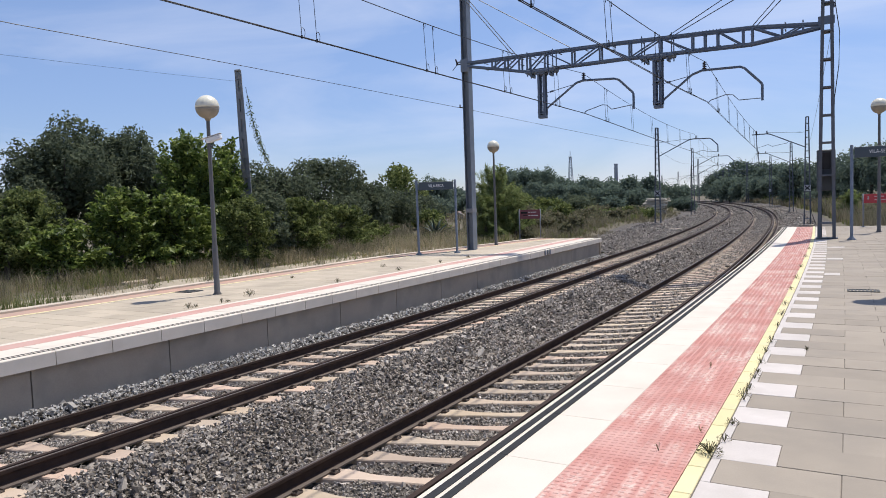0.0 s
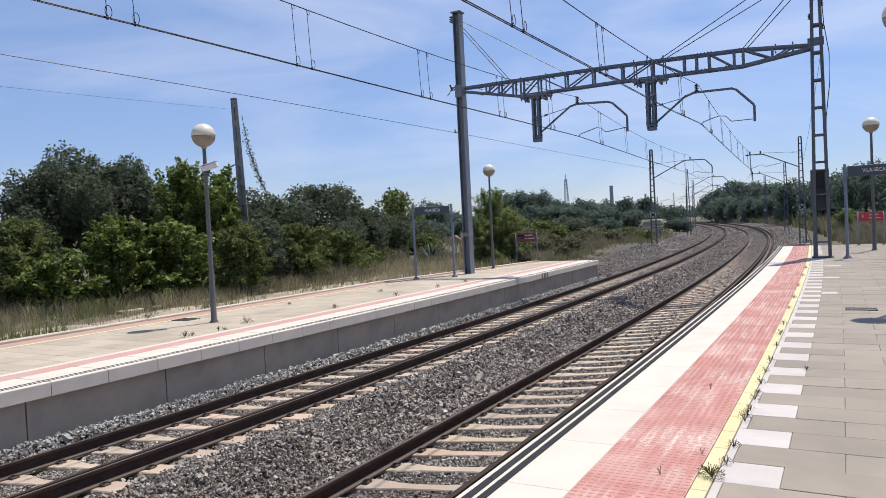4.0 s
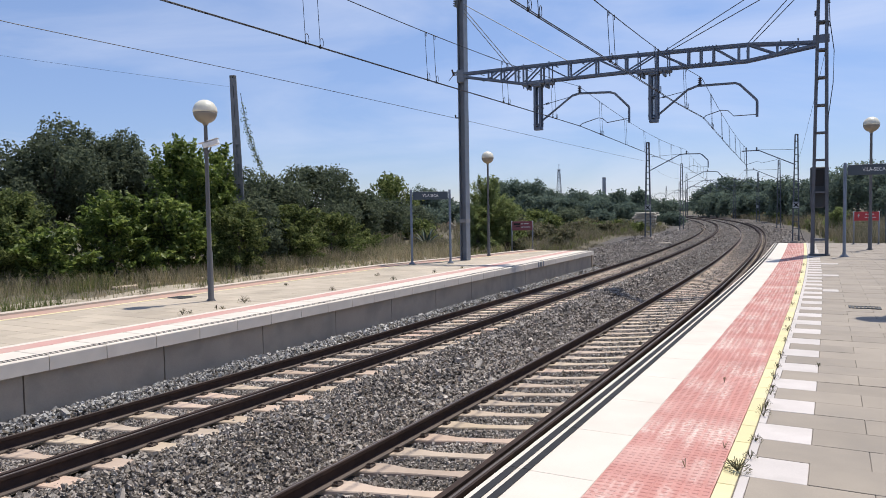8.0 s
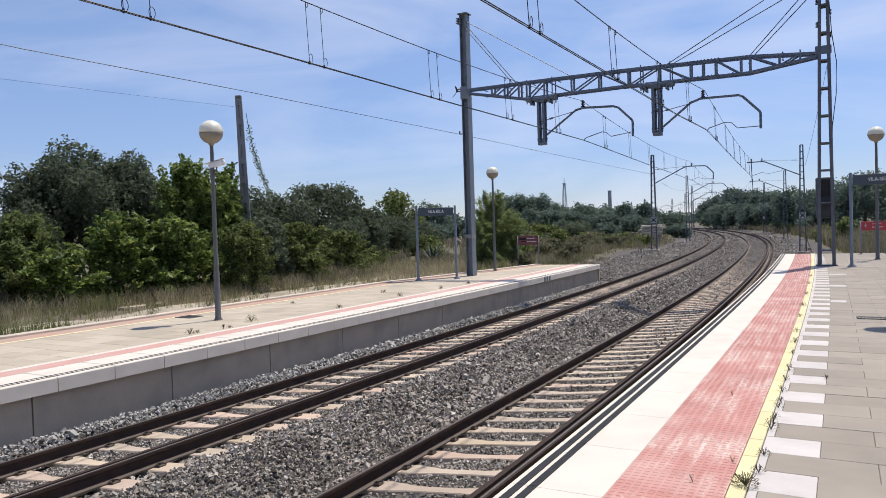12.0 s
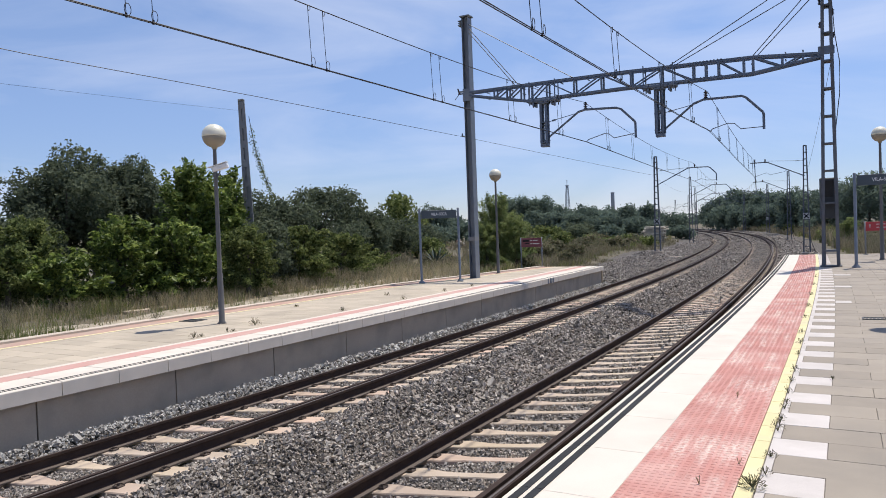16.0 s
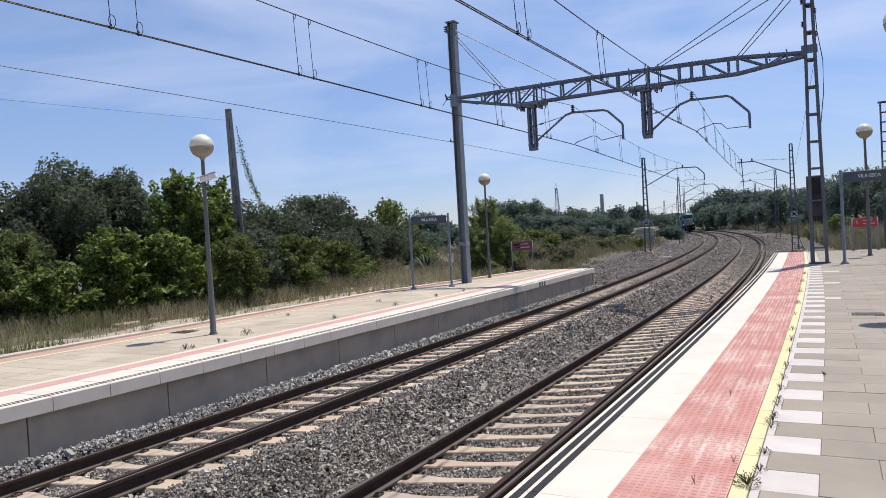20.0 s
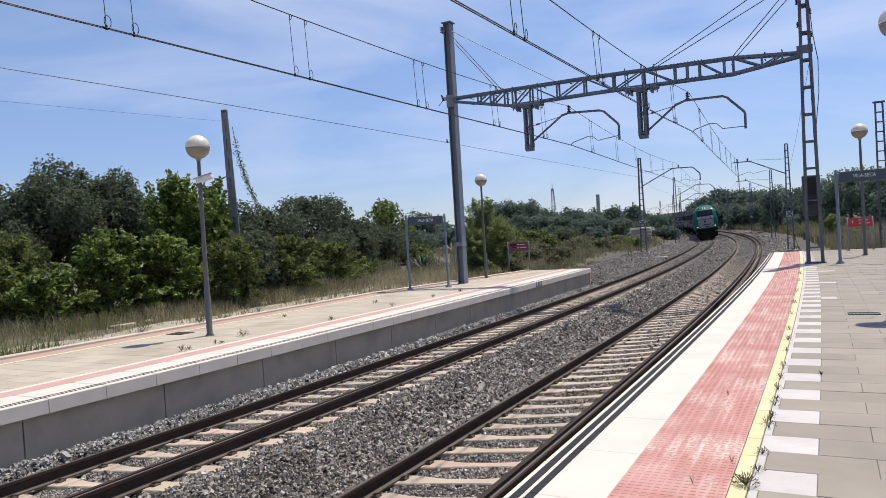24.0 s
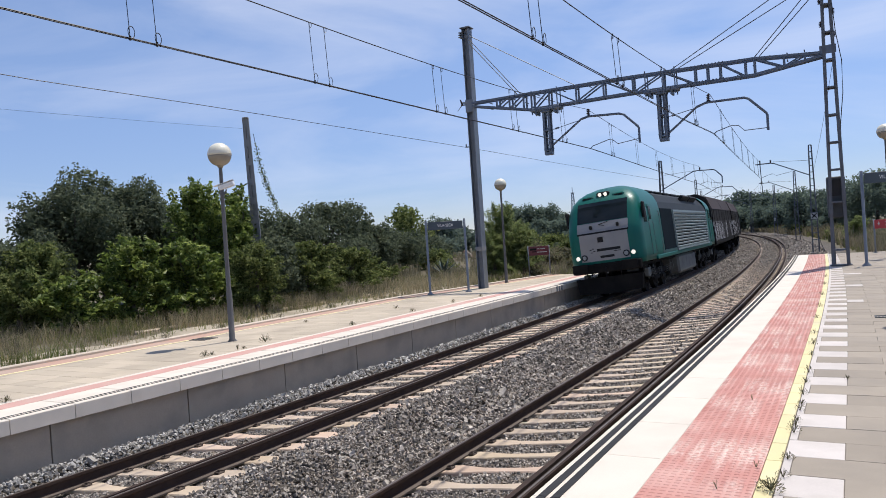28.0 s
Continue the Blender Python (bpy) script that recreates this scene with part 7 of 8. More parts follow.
def build_weeds():
    rng = random.Random(11)
    for k, (x, y, r, h) in enumerate(((2.90, 4.36, 0.085, 0.08, ), (2.95, 4.62, 0.05, 0.05), (2.955, 4.98, 0.055, 0.05), (2.965, 5.62, 0.06, 0.09), (2.97, 5.78, 0.045, 0.08), (2.975, 5.95, 0.04, 0.06), (2.98, 6.3, 0.045, 0.07),
                                      (2.985, 6.52, 0.04, 0.05), (2.985, 6.88, 0.05, 0.08), (2.99, 7.4, 0.04, 0.06), (3.0, 7.9, 0.05, 0.08), (3.0, 8.9, 0.04, 0.06), (3.0, 9.7, 0.06, 0.08), (3.0, 10.6, 0.05, 0.07),
                                      (3.33, 7.60, 0.03, 0.05), (3.0, 12.3, 0.06, 0.07), (3.01, 13.9, 0.06, 0.08), (3.02, 16.0, 0.07, 0.08), (3.04, 18.5, 0.07, 0.08), (3.05, 21.0, 0.07, 0.08))):
        weed(x, y, NEAR_TOP, r * 0.8, h * 0.85, 170 if k == 0 else 70, 100 + k, material=LEAF_WEED)
    for k, (x, y, r, h) in enumerate(((-7.72, 11.78, 0.13, 0.15), (-7.55, 9.9, 0.09, 0.11), (-7.53, 10.07, 0.06, 0.07), (-7.47, 10.70, 0.04, 0.10), (-7.46, 10.86, 0.06, 0.05), (-7.4, 6.0, 0.08, 0.09), (-7.35, 14.5, 0.08, 0.10), (-7.4, 17.5, 0.09, 0.10),
                                      (-8.6, 18.5, 0.09, 0.09), (-7.4, 20.0, 0.08, 0.10), (-11.0, 11.9, 0.14, 0.13), (-10.9, 13.6, 0.12, 0.11), (-11.0, 18.4, 0.16, 0.16), (-11.0, 16.0, 0.12, 0.12), (-7.4, 22.0, 0.08, 0.08), (-9.4, 15.2, 0.07, 0.06))):
        weed(x, y, FAR_TOP + (0.05 if x < -10.85 else 0.0), r, h, 190, 200 + k, "small weed growing on the opposite platform", LEAF_WEED)
    # dead stalks on the tactile band
    for k, (x, y) in enumerate(((2.62, 4.30), (2.79, 4.75), (2.6, 6.6))):
        weed(x, y, NEAR_TOP, 0.025, 0.045, 10, 300 + k, "dry stalk standing in a joint of the red tiles", GRASS_DRY)


build_weeds()


def build_vine():
    t = thing("climbing_vine", "climbing vine hanging along a slack stay wire", "plant", "", None)
    pts = [Vector((-17.64, 22.55, 7.5)).lerp(Vector((-16.98, 23.25, 3.9)), u) + Vector((-0.12 * math.sin(u * math.pi), -0.1 * math.sin(u * math.pi), 0)) for u in np.linspace(0, 1, 14)]
    bm = B(); pipe(bm, pts, 0.012, 5); part("stay_wire", bm, M_WIRE, t)
    rng = np.random.default_rng(5)
    V = []
    for k in range(620):
        u = rng.beta(2.4, 1.6) * 12.9
        i = int(u); p = np.array(pts[i].lerp(pts[i + 1], u - i)) + rng.normal(0, 0.06, 3) + np.array([0, 0, -abs(rng.normal(0, 0.10))])
        d = rng.normal(size=3); d /= np.linalg.norm(d); e = np.cross(d, rng.normal(size=3)); e /= np.linalg.norm(e)
        L = rng.uniform(0.05, 0.10)
        V.append([p, p + d * L * 0.5 + e * L * 0.3, p + d * L, p + d * L * 0.5 - e * L * 0.3])
    v = np.array(V).reshape(-1, 3); f = np.arange(len(v)).reshape(-1, 4)
    o = new("leaves", np_mesh("leaves", v, np.concatenate([f[:, [0, 1, 2]], f[:, [0, 2, 3]]]), LEAF_MID))
    o.parent = t


build_vine()

# ---- the train ----
# a vehicle's own space: y runs forwards, x to its right, z up from the rail heads, origin at its middle
LOCO_L = 11.35 * 0.93            # half its length over the cab fronts


def loco_w(z):
    return float(np.interp(z, [1.0, 1.25, 3.05, 3.35, 3.62, 3.85, 4.02, 4.16, 4.22], [1.40, 1.46, 1.46, 1.42, 1.31, 1.12, 0.90, 0.57, 0.32]))


def loco_f(z):
    return float(np.interp(z, [1.0, 1.3, 2.35, 2.55, 3.0, 3.42, 3.62, 3.85, 4.02, 4.16, 4.22], [11.28, 11.35, 11.33, 11.26, 11.02, 10.76, 10.58, 10.25, 9.85, 9.2, 8.6]))


def front_y(x, z):
    return loco_f(z) - 0.085 * x * x


def ring(z, r=0.46, seg=7):
    """The outline of the body at a height, seen from above."""
    w, f = loco_w(z), loco_f(z)
    r = min(r, w * 0.6)
    pts = []
    for x in np.linspace(-(w - r), w - r, 9):
        pts.append((x, front_y(x, z)))
    y1 = front_y(w - r, z)
    for a in np.linspace(0, math.pi / 2, seg)[1:]:
        pts.append((w - r + r * math.sin(a), y1 - r * (1 - math.cos(a)) * 1.15))
    return pts


def skin(bm, zs, x0, x1, nx=9, off=0.012, thick=0.02, end=1):
    """A panel that lies on the cab front between two sides and a row of heights."""
    outer, inner = [], []
    for z in zs:
        outer.append([bm.verts.new((x, end * (front_y(x, z) + off), z)) for x in np.linspace(x0, x1, nx)])
        inner.append([bm.verts.new((x, end * (front_y(x, z) + off - thick), z)) for x in np.linspace(x0, x1, nx)])
    for g in (outer, inner):
        for a, b in zip(g, g[1:]):
            for k in range(nx - 1):
                bm.faces.new((a[k], a[k + 1], b[k + 1], b[k]))
    for k in range(nx - 1):
        bm.faces.new((outer[0][k], outer[0][k + 1], inner[0][k + 1], inner[0][k])); bm.faces.new((outer[-1][k], outer[-1][k + 1], inner[-1][k + 1], inner[-1][k]))
    for i in range(len(zs) - 1):
        for k in (0, nx - 1):
            bm.faces.new((outer[i][k], outer[i + 1][k], inner[i + 1][k], inner[i][k]))
    bmesh.ops.recalc_face_normals(bm, faces=bm.faces)
    return bm


WHEELSETS = []


def shorten(t, k):
    """Draws a vehicle's length in; wheels stay round."""
    done = set()
    for c in t.children_recursive:
        c.location.y *= k
        name = c.name.split(".")[0]
        if name != "wheelset" and c.data.name not in done:
            done.add(c.data.name)
            for v in c.data.vertices:
                v.co.y *= k


def lift(t, dz=0.20):
    """Sets the body high on its springs, over the running gear."""
    for c in t.children:
        if c.name.split('.')[0] not in ('wheelset', 'bogie_frame', 'air_pipe', 'sand_box', 'plough', 'fuel_tank'):
            c.location.z += dz


def wheelset(parent, y, r):
    """An axle with two wheels, that turns about its own middle."""
    bm = B()
    for sx in (-1, 1):
        prof = [(0.10, -0.08), (0.10, 0.08)]
        for x0, x1, ra in ((0.78, 0.915, r), (0.755, 0.79, r + 0.03), (0.70, 0.98, 0.16)):
            rod(bm, (sx * x0, 0, 0), (sx * x1, 0, 0), ra, None, 28)
        for k in range(5):
            a = k * 2 * math.pi / 5
            rod(bm, (sx * 0.90, math.cos(a) * r * 0.55, math.sin(a) * r * 0.55), (sx * 0.93, math.cos(a) * r * 0.55, math.sin(a) * r * 0.55), r * 0.11, None, 8)
    rod(bm, (-0.8, 0, 0), (0.8, 0, 0), 0.085, None, 12)
    o = part("wheelset", bm, M_UNDER, parent, "steel wheels on an axle")
    o.location = (0, y, r)
    WHEELSETS.append((o, y * (0.93 if parent.name == 'locomotive' else 1.0), r))
    return o


def bogie(parent, y, axles, r, long):
    """Side frames with boxes and springs about the axles."""
    bm = B()
    for sx in (-1, 1):
        box(bm, (sx * 1.08, y, r + 0.18), (0.12, long, 0.22), None, 0.03)
        box(bm, (sx * 1.10, y, r - 0.05), (0.10, long * 0.5, 0.16), None, 0.03)
    box(bm, (0, y, r + 0.12), (2.0, 0.5, 0.30), None, 0.04)
    f = part("bogie_frame", bm, M_UNDER, parent, "grimy bogie side frames")
    for ya in axles:
        for sx in (-1, 1):
            bm = B()
            box(bm, (sx * 1.12, ya, r), (0.20, 0.30, 0.30), None, 0.04)
            rod(bm, (sx * 1.2, ya, r), (sx * 1.26, ya, r), 0.10, None, 12)
            part("axle_box", bm, M_UNDER, f)
            for dy in (-0.26, 0.26):
                bm = B()
                pts = [(sx * 1.14 + 0.065 * math.cos(q), ya + dy + 0.065 * math.sin(q), r + 0.02 + 0.022 * q / 1.57) for q in np.linspace(0, 22, 60)]
                pipe(bm, pts, 0.014, 4)
                part("coil_spring", bm, M_TANK, f)


def build_loco():
    t = thing("locomotive", "teal diesel locomotive with a silver nose panel hauling covered wagons", "locomotive")
    zs = [1.05, 1.3, 1.7, 2.1, 2.35, 2.55, 2.8, 3.05, 3.2, 3.35, 3.5, 3.62, 3.74, 3.85, 3.95, 4.02, 4.10, 4.16, 4.22]
    # cab ends
    for end, nm in ((1, "front_cab"), (-1, "rear_cab")):
        bm = B()
        rows = []
        for z in zs:
            q = ring(z)
            half = q[8:]
            full = [(-x, y) for x, y in half[::-1]] + q[1:8] + half
            y_in = 6.95 if end > 0 else 8.6
            w = loco_w(z)
            full = [(-w, y_in)] + full + [(w, y_in)]
            rows.append([bm.verts.new((x, end * y, z)) for x, y in full])
        for a, b in zip(rows, rows[1:]):
            for k in range(len(a) - 1):
                bm.faces.new((a[k], a[k + 1], b[k + 1], b[k]))
        bm.faces.new(rows[-1]); bm.faces.new(rows[0][::-1])
        bmesh.ops.recalc_face_normals(bm, faces=bm.faces)
        cab = part(nm, bm, M_TEAL, t, "teal cab with rounded corners", True)
        bm = B(); skin(bm, [2.80, 2.95, 3.1, 3.3, 3.44, 3.52, 3.58], -0.98, 0.98, 13, 0.014, 0.02, end); part("windscreen", bm, M_GLASS, cab, "dark wide windscreen")
        bm = B(); skin(bm, [2.41, 2.52, 2.64, 2.78], -0.99, 0.99, 13, 0.010, 0.02, end); part("upper_panel", bm, M_SILVER, cab, "silver panel under the windscreen")
        bm = B(); skin(bm, [1.30, 1.5, 1.8, 2.1, 2.345], -0.94, 0.94, 13, 0.010, 0.02, end); pn = part("nose_panel", bm, M_SILVER, cab, "silver nose panel")
        bm = B(); skin(bm, [2.345, 2.41], -1.0, 1.0, 15, 0.006, 0.02, end); part("nose_seam", bm, M_BLACK, cab, "black seam across the nose")
        # lettering and number as plain bars, emblem
        bm = B(); skin(bm, [1.66, 1.70, 1.76], -0.62, 0.28, 7, 0.016, 0.006, end); part("name_bar", bm, M_BLACK, pn, "dark bar in place of a name")
        bm = B(); skin(bm, [1.60, 1.625], -0.62, -0.36, 3, 0.016, 0.006, end); part("text_bar", bm, M_BLACK, pn, "small dark bar")
        bm = B(); skin(bm, [1.40, 1.49], -0.36, 0.18, 5, 0.016, 0.006, end); part("number_bar", bm, M_BLACK, pn, "dark bar in place of a number")
        bm = B()
        for q in range(4):
            a = q * math.pi / 2 + 0.4
            box(bm, (0.46 + 0.075 * math.cos(a), end * (front_y(0.46, 1.71) + 0.016), 1.71 + 0.075 * math.sin(a)), (0.085, 0.008, 0.028), None)
        part("emblem", bm, M_BLACK, pn, "small dark ring emblem")
        bm = B(); box(bm, (0.10, end * (front_y(0.2, 2.05) + 0.02), 2.10), (0.22, 0.03, 0.20), None, 0.01); part("socket", bm, M_BLACK, pn, "dark connector socket")
        for x in (-0.62, 0.42):
            bm = B(); box(bm, (x, end * (front_y(x, 2.5) + 0.035), 2.60), (0.11, 0.07, 0.15), None, 0.02); part("wiper_mount", bm, M_BLACK, cab)
        bm = B(); pipe(bm, [(-0.1, end * (front_y(0, 2.62) + 0.05), 2.62), (0.12, end * (front_y(0, 2.70) + 0.05), 2.68), (-0.25, end * (front_y(0, 2.75) + 0.05), 2.76)], 0.014, 5); part("wiper", bm, M_BLACK, cab)
        # headlamps: two round ones a side, and a pair over the windscreen
        for sx in (-1, 1):
            for x, lit in ((1.07, sx < 0), (0.81, sx > 0)):
                lit = lit if end > 0 else False
                y = front_y(x, 1.47) + 0.01
                bm = B(); rod(bm, (sx * x, end * (y - 0.20), 1.47), (sx * x, end * (y + 0.035), 1.47), 0.13, 0.12, 18); hl = part("headlamp", bm, M_BLACK if x < 1 else M_TEAL, cab, "round headlamp")
                bm = B(); rod(bm, (sx * x, end * (y + 0.03), 1.47), (sx * x, end * (y + 0.045), 1.47), 0.085, 0.075, 16)
                part("lens", bm, M_LENS if (end > 0 and (x > 1 if sx < 0 else x > 1)) else M_LENS_OFF, hl, "glowing lens" if end > 0 and x > 1 else "unlit lens")
        bm = B(); box(bm, (0, end * (loco_f(3.86) - 0.02), 3.86), (0.50, 0.26, 0.21), None, 0.04); hb = part("lamp_box", bm, M_BLACK, cab, "dark housing of the upper lamps")
        for sx in (-1, 1):
            bm = B(); rod(bm, (sx * 0.11, end * (loco_f(3.86) + 0.10), 3.86), (sx * 0.11, end * (loco_f(3.86) + 0.125), 3.86), 0.075, 0.07, 16)
            part("lens", bm, M_LENS if end > 0 else M_LENS_OFF, hb, "glowing lens")
            bm = B(); box(bm, (sx * 0.60, end * (front_y(0.6, 3.78) + 0.05 - 0.15), 3.76), (0.50, 0.30, 0.17), Matrix.Rotation(0, 4, "Z"), 0.05); part("air_horn_cover", bm, M_TEAL, cab)
            bm = B(); box(bm, (sx * 0.62, end * (front_y(0.6, 3.78) + 0.052), 3.76), (0.34, 0.012, 0.09), None, 0.004); part("horn_slot", bm, M_BLACK, cab, "dark horn opening")
        # side window, door, mirror
        for sx in (-1, 1):
            bm = B(); box(bm, (sx * 1.468, end * 10.15, 2.85), (0.02, 0.55, 0.62), None, 0.01); part("side_window", bm, M_GLASS, cab, "dark side window")
            bm = B(); box(bm, (sx * 1.466, end * 9.25, 2.25), (0.018, 0.62, 2.0), None, 0.01); dr = part("cab_door", bm, M_TEAL, cab, "teal cab door")
            bm = B(); box(bm, (sx * 1.480, end * 9.25, 2.9), (0.012, 0.42, 0.5), None, 0.01); part("door_window", bm, M_GLASS, dr)
            for dy in (-0.40, 0.40):
                bm = B(); pipe(bm, [(sx * 1.47, end * (9.25 + dy), 1.3), (sx * 1.49, end * (9.25 + dy), 1.36), (sx * 1.49, end * (9.25 + dy), 2.5), (sx * 1.47, end * (9.25 + dy), 2.56)], 0.016, 6); part("handrail", bm, M_SILVER, cab)
            bm = B(); box(bm, (sx * 1.50, end * 10.45, 3.02), (0.09, 0.34, 0.62), None, 0.03); part("mirror", bm, M_BLACK, cab, "black mirror housing")
            for k in range(3):
                bm = B(); box(bm, (sx * 1.25, end * 9.25, 0.45 + 0.28 * k), (0.26, 0.5, 0.03), None, 0.005); part("step", bm, M_UNDER, cab)
        # buffer beam, buffers, plough, hook
        bm = B(); box(bm, (0, end * 11.20, 1.02), (2.62, 0.34, 0.36), None, 0.04); part("buffer_beam", bm, M_UNDER, t, "black buffer beam")
        for sx in (-1, 1):
            bm = B(); rod(bm, (sx * 0.95, end * 11.30, 1.05), (sx * 0.95, end * 11.62, 1.05), 0.11, None, 14); box(bm, (sx * 0.95, end * 11.66, 1.05), (0.60, 0.06, 0.36), None, 0.025); part("buffer", bm, M_UNDER, t)
        bm = B(); prism(bm, [(-1.30, 0.86), (1.30, 0.86), (1.22, 0.28), (0.2, 0.22), (-0.2, 0.22), (-1.22, 0.28)], end * 11.02, end * 11.22); part("plough", bm, M_UNDER, t, "dark plough plate")
        bm = B(); pipe(bm, [(0, end * 11.35, 1.05), (0, end * 11.5, 1.02), (0, end * 11.56, 0.85), (0, end * 11.5, 0.65)], 0.035, 6); part("coupling", bm, M_UNDER, t)
        for x in (-0.55, 0.55, 0.75):
            bm = B(); pipe(bm, [(x, end * 11.38, 0.95), (x, end * 11.48, 0.8), (x, end * 11.42, 0.5)], 0.022, 5); part("brake_hose", bm, M_UNDER, t)
    # middle of the body between the cabs
    bm = B()
    prof = [(-loco_w(z), z) for z in (1.05, 1.25, 2.2, 3.05)] + [(loco_w(z), z) for z in (3.05, 2.2, 1.25, 1.05)]
    prism(bm, prof, -8.6, 6.95); part("engine_room", bm, M_TEAL_PALE, t, "pale teal engine-room side")
    bm = B()
    prof = [(-1.46, 3.05), (-1.33, 3.42), (-1.04, 3.80), (-0.62, 4.0), (0.62, 4.0), (1.04, 3.80), (1.33, 3.42), (1.46, 3.05)]
    prism(bm, prof, -8.6, 6.95); rf = part("roof", bm, M_ROOF, t, "grey sloped roof")
    for y in (4.6, 2.4, 0.2, -2.2, -4.6):
        bm = B(); box(bm, (0, y, 4.03), (1.5, 1.6, 0.10), None, 0.03)
        rod(bm, (0, y, 4.07), (0, y, 4.14), 0.55, 0.5, 20); part("roof_hatch", bm, M_ROOF, rf)
    for sx in (-1, 1):
        for y0, y1 in ((-5.9, -3.6), (-3.2, -0.9)):
            bm = B(); bar(bm, (sx * 1.20, (y0 + y1) / 2, 3.64), (sx * 1.10, (y0 + y1) / 2, 3.74), 0.5, y1 - y0, math.pi / 2); part("roof_vent", bm, M_BLACK, rf, "dark roof vent")
        # black intake, louvres, sill, cabinets
        bm = B(); box(bm, (sx * 1.462, 5.40, 2.22), (0.03, 2.95, 1.78), None, 0.01); ai = part("air_intake", bm, M_INTAKE, t, "dark blue-black side intake")
        bm = B()
        for a, b_ in (((sx * 1.48, 3.75, 1.24), (sx * 1.48, 3.75, 3.02)), ((sx * 1.48, -7.6, 1.24), (sx * 1.48, -7.6, 3.02)), ((sx * 1.48, 3.75, 1.24), (sx * 1.48, -7.6, 1.24)), ((sx * 1.48, 3.75, 3.02), (sx * 1.48, -7.6, 3.02))):
            bar(bm, a, b_, 0.09, 0.09)
        gf = part("louvre_frame", bm, M_GRILLE, t, "frame of the side louvres")
        for k in range(12):
            bm = B(); box(bm, (0, 0, 0), (0.06, 11.2, 0.085), Matrix.Translation((sx * 1.48, -1.925, 1.34 + 0.145 * k)) @ Matrix.Rotation(sx * 0.5, 4, "Y"), 0.008); part("louvre", bm, M_GRILLE, gf)
        bm = B(); box(bm, (sx * 1.445, -1.925, 2.13), (0.03, 11.2, 1.74)); part("louvre_backing", bm, M_UNDER, gf)
        bm = B(); box(bm, (sx * 1.44, 0, 1.10), (0.10, 17.5, 0.16), None, 0.02); part("sole_bar", bm, M_TEAL, t, "teal sole bar")
        for y in (7.4, -7.0):
            bm = B(); pipe(bm, [(sx * 1.47, y, 1.2), (sx * 1.5, y, 1.3), (sx * 1.5, y, 2.9), (sx * 1.47, y, 3.0)], 0.018, 6); part("handrail", bm, M_SILVER, t)
    bm = B(); box(bm, (0, 0.2, 0.72), (2.62, 5.4, 0.86), None, 0.10); part("fuel_tank", bm, M_TANK, t, "grey fuel tank between the bogies")
    bm = B(); box(bm, (0, 0, 1.0), (2.3, 21.5, 0.25)); part("underframe", bm, M_UNDER, t)
    for yb in (7.1, -7.1):
        axles = (yb - 1.85, yb, yb + 1.85)
        bogie(t, yb, axles, 0.53, 4.9)
        for ya in axles:
            wheelset(t, ya, 0.53)
    for sx in (-1, 1):
        for y in (4.5, 5.1, 8.9, 9.6, -4.6, -8.8):
            bm = B(); pipe(bm, [(sx * 1.25, y, 1.05), (sx * 1.30, y + 0.1, 0.75), (sx * 1.22, y + 0.25, 0.55), (sx * 1.28, y + 0.4, 0.9)], 0.025, 5); part("air_pipe", bm, M_TANK, t)
        for y in (9.9, -9.9):
            bm = B(); box(bm, (sx * 1.20, y, 0.80), (0.18, 0.42, 0.34), None, 0.03); part("sand_box", bm, M_TANK, t)
    lift(t)
    shorten(t, 0.93)
    return t


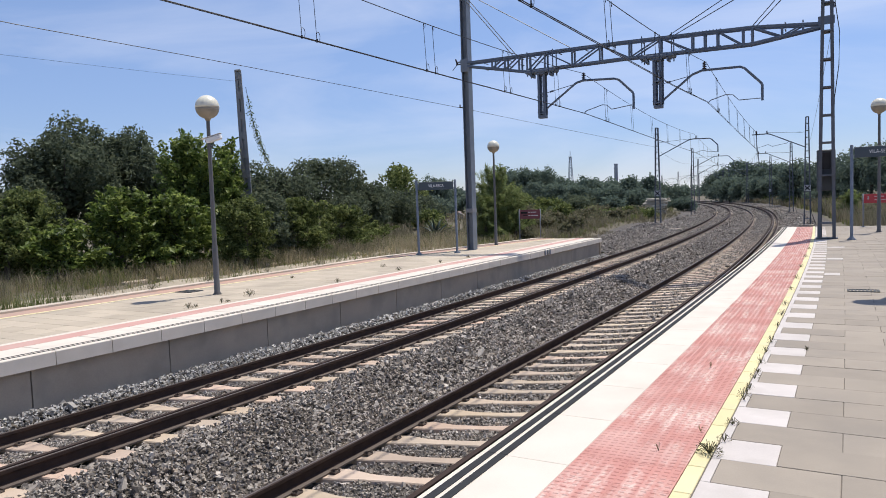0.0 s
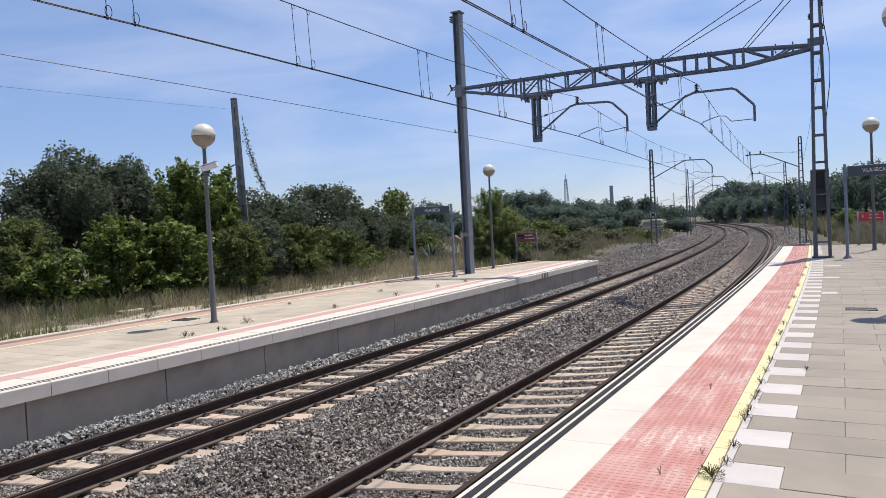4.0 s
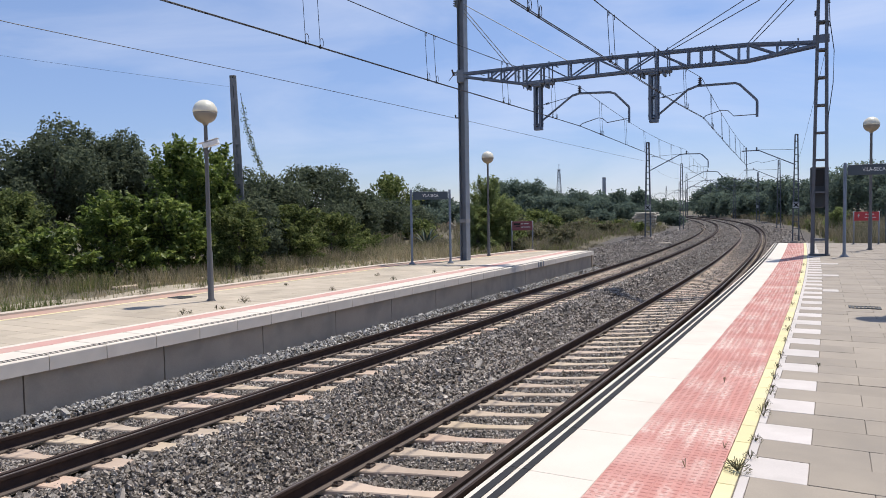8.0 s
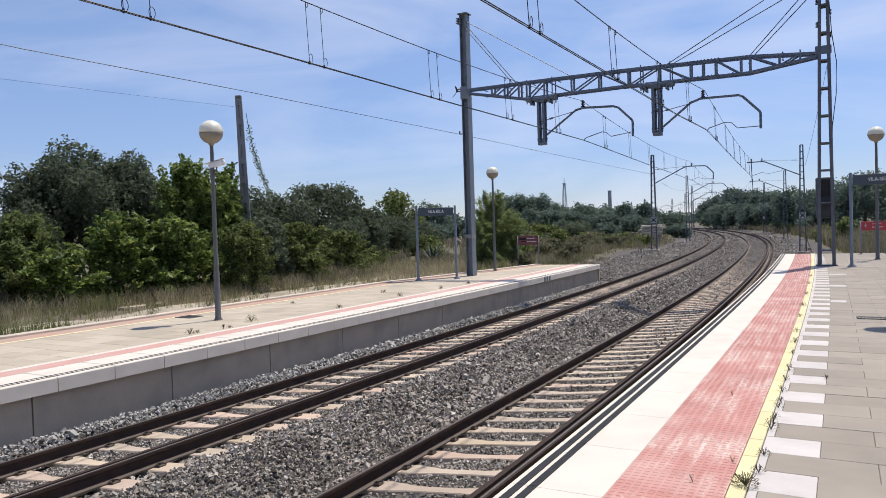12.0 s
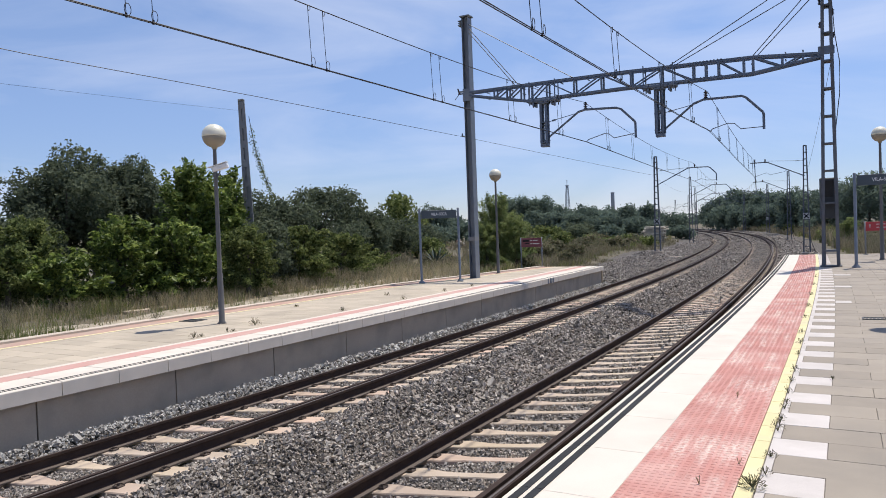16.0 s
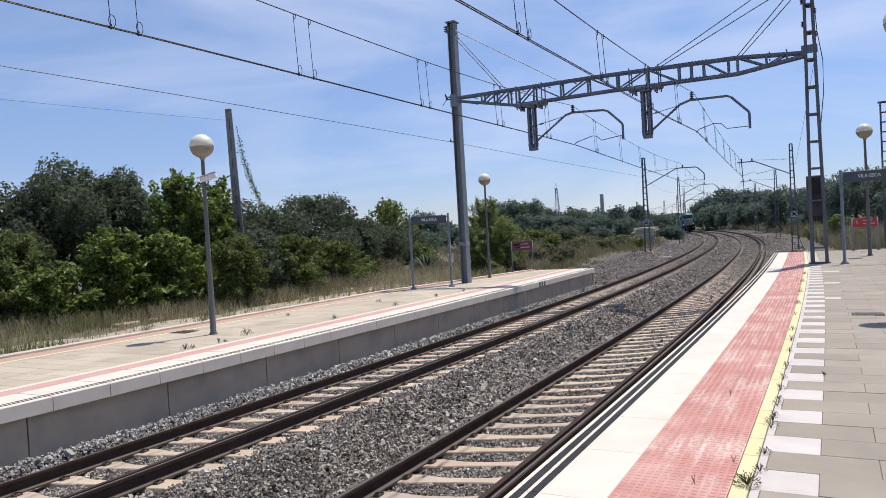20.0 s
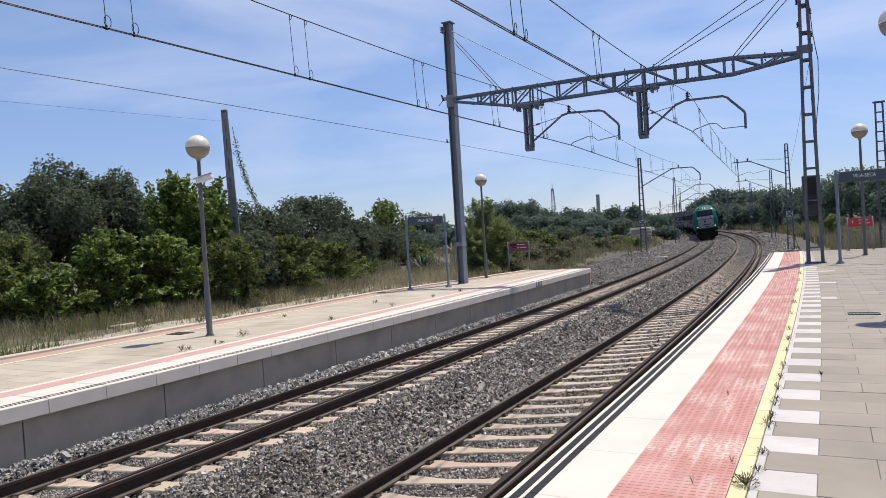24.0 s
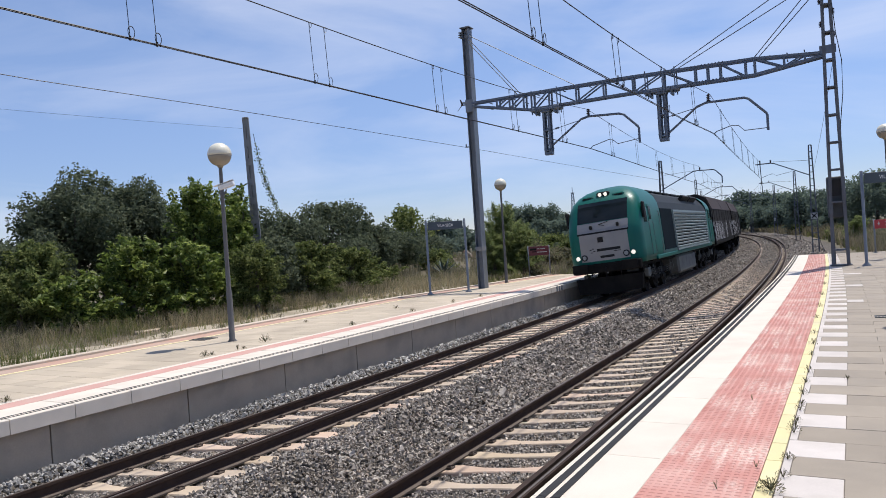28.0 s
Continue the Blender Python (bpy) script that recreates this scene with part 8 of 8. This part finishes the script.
def spray_mat():
    """Wagon side with pale sprayed scrawl over grimy brown."""
    m = mat("sprayed_wagon_side", (0.016, 0.013, 0.013), (0.010, 0.009, 0.009), 0.85, scale=1.0, fine=20, spec=0.15)
    nd, lk = m.node_tree.nodes, m.node_tree.links
    b = nd["Principled BSDF"]
    src = b.inputs["Base Color"].links[0].from_socket
    tc = nd.new("ShaderNodeTexCoord")
    mp = nd.new("ShaderNodeMapping"); mp.inputs["Scale"].default_value = (1, 1.0, 0.42)
    lk.new(tc.outputs["Object"], mp.inputs[0])
    w = nd.new("ShaderNodeTexWave"); w.wave_type = "BANDS"; w.bands_direction = "Y"
    w.inputs["Scale"].default_value, w.inputs["Distortion"].default_value, w.inputs["Detail"].default_value, w.inputs["Detail Scale"].default_value = 1.1, 7.5, 2.0, 1.3
    n = nd.new("ShaderNodeTexNoise"); n.inputs["Scale"].default_value = 0.55
    for q in (w, n):
        lk.new(mp.outputs[0], q.inputs["Vector"])
    r1 = nd.new("ShaderNodeMapRange"); r1.inputs[1].default_value, r1.inputs[2].default_value = 0.72, 0.80
    r2 = nd.new("ShaderNodeMapRange"); r2.inputs[1].default_value, r2.inputs[2].default_value = 0.40, 0.48
    mu = nd.new("ShaderNodeMath"); mu.operation = "MULTIPLY"
    lk.new(w.outputs[1], r1.inputs[0]); lk.new(n.outputs[0], r2.inputs[0]); lk.new(r1.outputs[0], mu.inputs[0]); lk.new(r2.outputs[0], mu.inputs[1])
    # the scrawl reaches as high as an arm
    sp = nd.new("ShaderNodeSeparateXYZ"); lk.new(tc.outputs["Object"], sp.inputs[0])
    r3 = nd.new("ShaderNodeMapRange"); r3.inputs[1].default_value, r3.inputs[2].default_value = 2.55, 2.35
    lk.new(sp.outputs[2], r3.inputs[0])
    mz = nd.new("ShaderNodeMath"); mz.operation = "MULTIPLY"; lk.new(mu.outputs[0], mz.inputs[0]); lk.new(r3.outputs[0], mz.inputs[1])
    mx = nd.new("ShaderNodeMix"); mx.data_type = "RGBA"; mx.inputs[7].default_value = (0.50, 0.49, 0.50, 1)
    lk.new(mz.outputs[0], mx.inputs[0]); lk.new(src, mx.inputs[6]); lk.new(mx.outputs[2], b.inputs["Base Color"])
    return m


M_SPRAYED = spray_mat()
WAGON_H = 7.6             # half a wagon's length over its ends


def build_wagon():
    t = thing("covered_wagon", "brown covered freight wagon with pale scrawl on its sides", "freight wagon", "wagons of the train")
    H = WAGON_H
    bm = B()
    prism(bm, [(-1.32, 1.2), (1.32, 1.2), (1.32, 3.3), (1.05, 4.12), (0.55, 4.42), (-0.55, 4.42), (-1.05, 4.12), (-1.32, 3.3)], -H, H)
    part("body", bm, M_WAGON, t, "dark brown wagon body")
    for sx in (-1, 1):
        for y0, y1 in ((-H + 0.12, -0.06), (0.06, H - 0.12)):
            bm = B(); box(bm, (sx * 1.345, (y0 + y1) / 2, 2.26), (0.05, y1 - y0, 2.06), None, 0.012); sd = part("sliding_door", bm, M_SPRAYED, t, "sliding side wall with pale sprayed scrawl")
            bm = B()
            q = [(sx * 1.36, 3.30), (sx * 1.38, 3.32), (sx * 1.10, 4.15), (sx * 1.06, 4.13)]
            prism(bm, q, y0, y1); part("upper_panel", bm, M_WAGON_TOP, t, "faded mauve sloping roof panel")
            for y in np.linspace(y0 + 0.9, y1 - 0.9, 4):
                bm = B(); box(bm, (sx * 1.376, y, 2.26), (0.02, 0.07, 2.04)); part("rib", bm, M_WAGON, sd)
        bm = B(); box(bm, (sx * 1.30, 0, 1.10), (0.14, 2 * H, 0.22), None, 0.02); part("sole_bar", bm, M_UNDER, t)
        for e in (-1, 1):
            bm = B(); rod(bm, (sx * 0.9, e * H, 1.05), (sx * 0.9, e * (H + 0.5), 1.05), 0.10, None, 12); box(bm, (sx * 0.9, e * (H + 0.52), 1.05), (0.5, 0.05, 0.34), None, 0.02); part("buffer", bm, M_UNDER, t)
    for e in (-1, 1):
        for x in (-0.85, 0, 0.85):
            bm = B(); box(bm, (x, e * (H + 0.03), 2.4), (0.10, 0.06, 2.4)); part("end_post", bm, M_WAGON, t)
    bm = B(); box(bm, (0, 0, 0.98), (2.2, 2 * H - 0.3, 0.22)); part("underframe", bm, M_UNDER, t)
    for yb in (-5.3, 5.3):
        ax = (yb - 0.9, yb + 0.9)
        bm = B()
        for sx in (-1, 1):
            box(bm, (sx * 1.02, yb, 0.55), (0.12, 2.5, 0.26), None, 0.05)
        box(bm, (0, yb, 0.6), (2.0, 0.4, 0.3)); part("bogie_frame", bm, M_UNDER, t)
    lift(t, 0.16)
    return t


def vehicle_pose(s_mid, half):
    """Where a vehicle stands on the far track, by its two pivots; it travels towards smaller s."""
    a, b = [P(s, -GAP + float(np.interp(s, [30, 55], [0.0, 0.13])), float(rise(s))) for s in (s_mid - half, s_mid + half)]
    fwd = (a - b).normalized()
    th = float(turn(s_mid))
    across = Vector((math.cos(th), math.sin(th), FAR_CANT)).normalized()
    right = -across
    up = right.cross(fwd).normalized()
    right = fwd.cross(up)
    m = Matrix((right, fwd, up)).transposed().to_4x4()
    return Matrix.Translation((a + b) / 2 + Vector((0, 0, FAR_Z))) @ m


LOCO = build_loco()
LOCO_SETS = list(WHEELSETS)
FIRST = build_wagon()
WAGONS = [FIRST] + [copy_thing(FIRST, Matrix.Translation((0, 0, 0))) for _ in range(8)]
WAGON_SETS = []
for w_ in WAGONS[:3]:
    for y_ in (-6.2, -4.4, 4.4, 6.2):
        WAGON_SETS.append((wheelset(w_, y_, 0.46), y_, 0.46))
for w_ in WAGONS[3:]:
    for y_ in (-6.2, -4.4, 4.4, 6.2):
        shared("wheelset", WAGON_SETS[0][0].data, w_, Matrix.Translation((0, y_, 0.46)))

# ---- what moves ----
SPEED, NOSE_AT_END = 17.85, 26.95           # metres a second, and where the nose stands at 28 s


def motions():
    times = [k * 0.5 for k in range(57)]
    nose = lambda t: NOSE_AT_END + SPEED * (28.0 - t)
    walk(LOCO, [(t, vehicle_pose(nose(t) + LOCO_L, 6.6)) for t in times])
    for k, w in enumerate(WAGONS):
        back = LOCO_L * 2 + 0.6 + 0.5 + WAGON_H + k * (2 * WAGON_H + 1.1)
        walk(w, [(t, vehicle_pose(nose(t) + back, 5.3)) for t in times])
    ticks = [k / FPS for k in range(int(28 * FPS) + 1)]
    for sets in (LOCO_SETS, WAGON_SETS):
        for o, y, r in sets:
            walk(o, [(t, Matrix.Translation((0, y, r)) @ Matrix.Rotation(-SPEED * t / r, 4, "X")) for t in ticks])


motions()
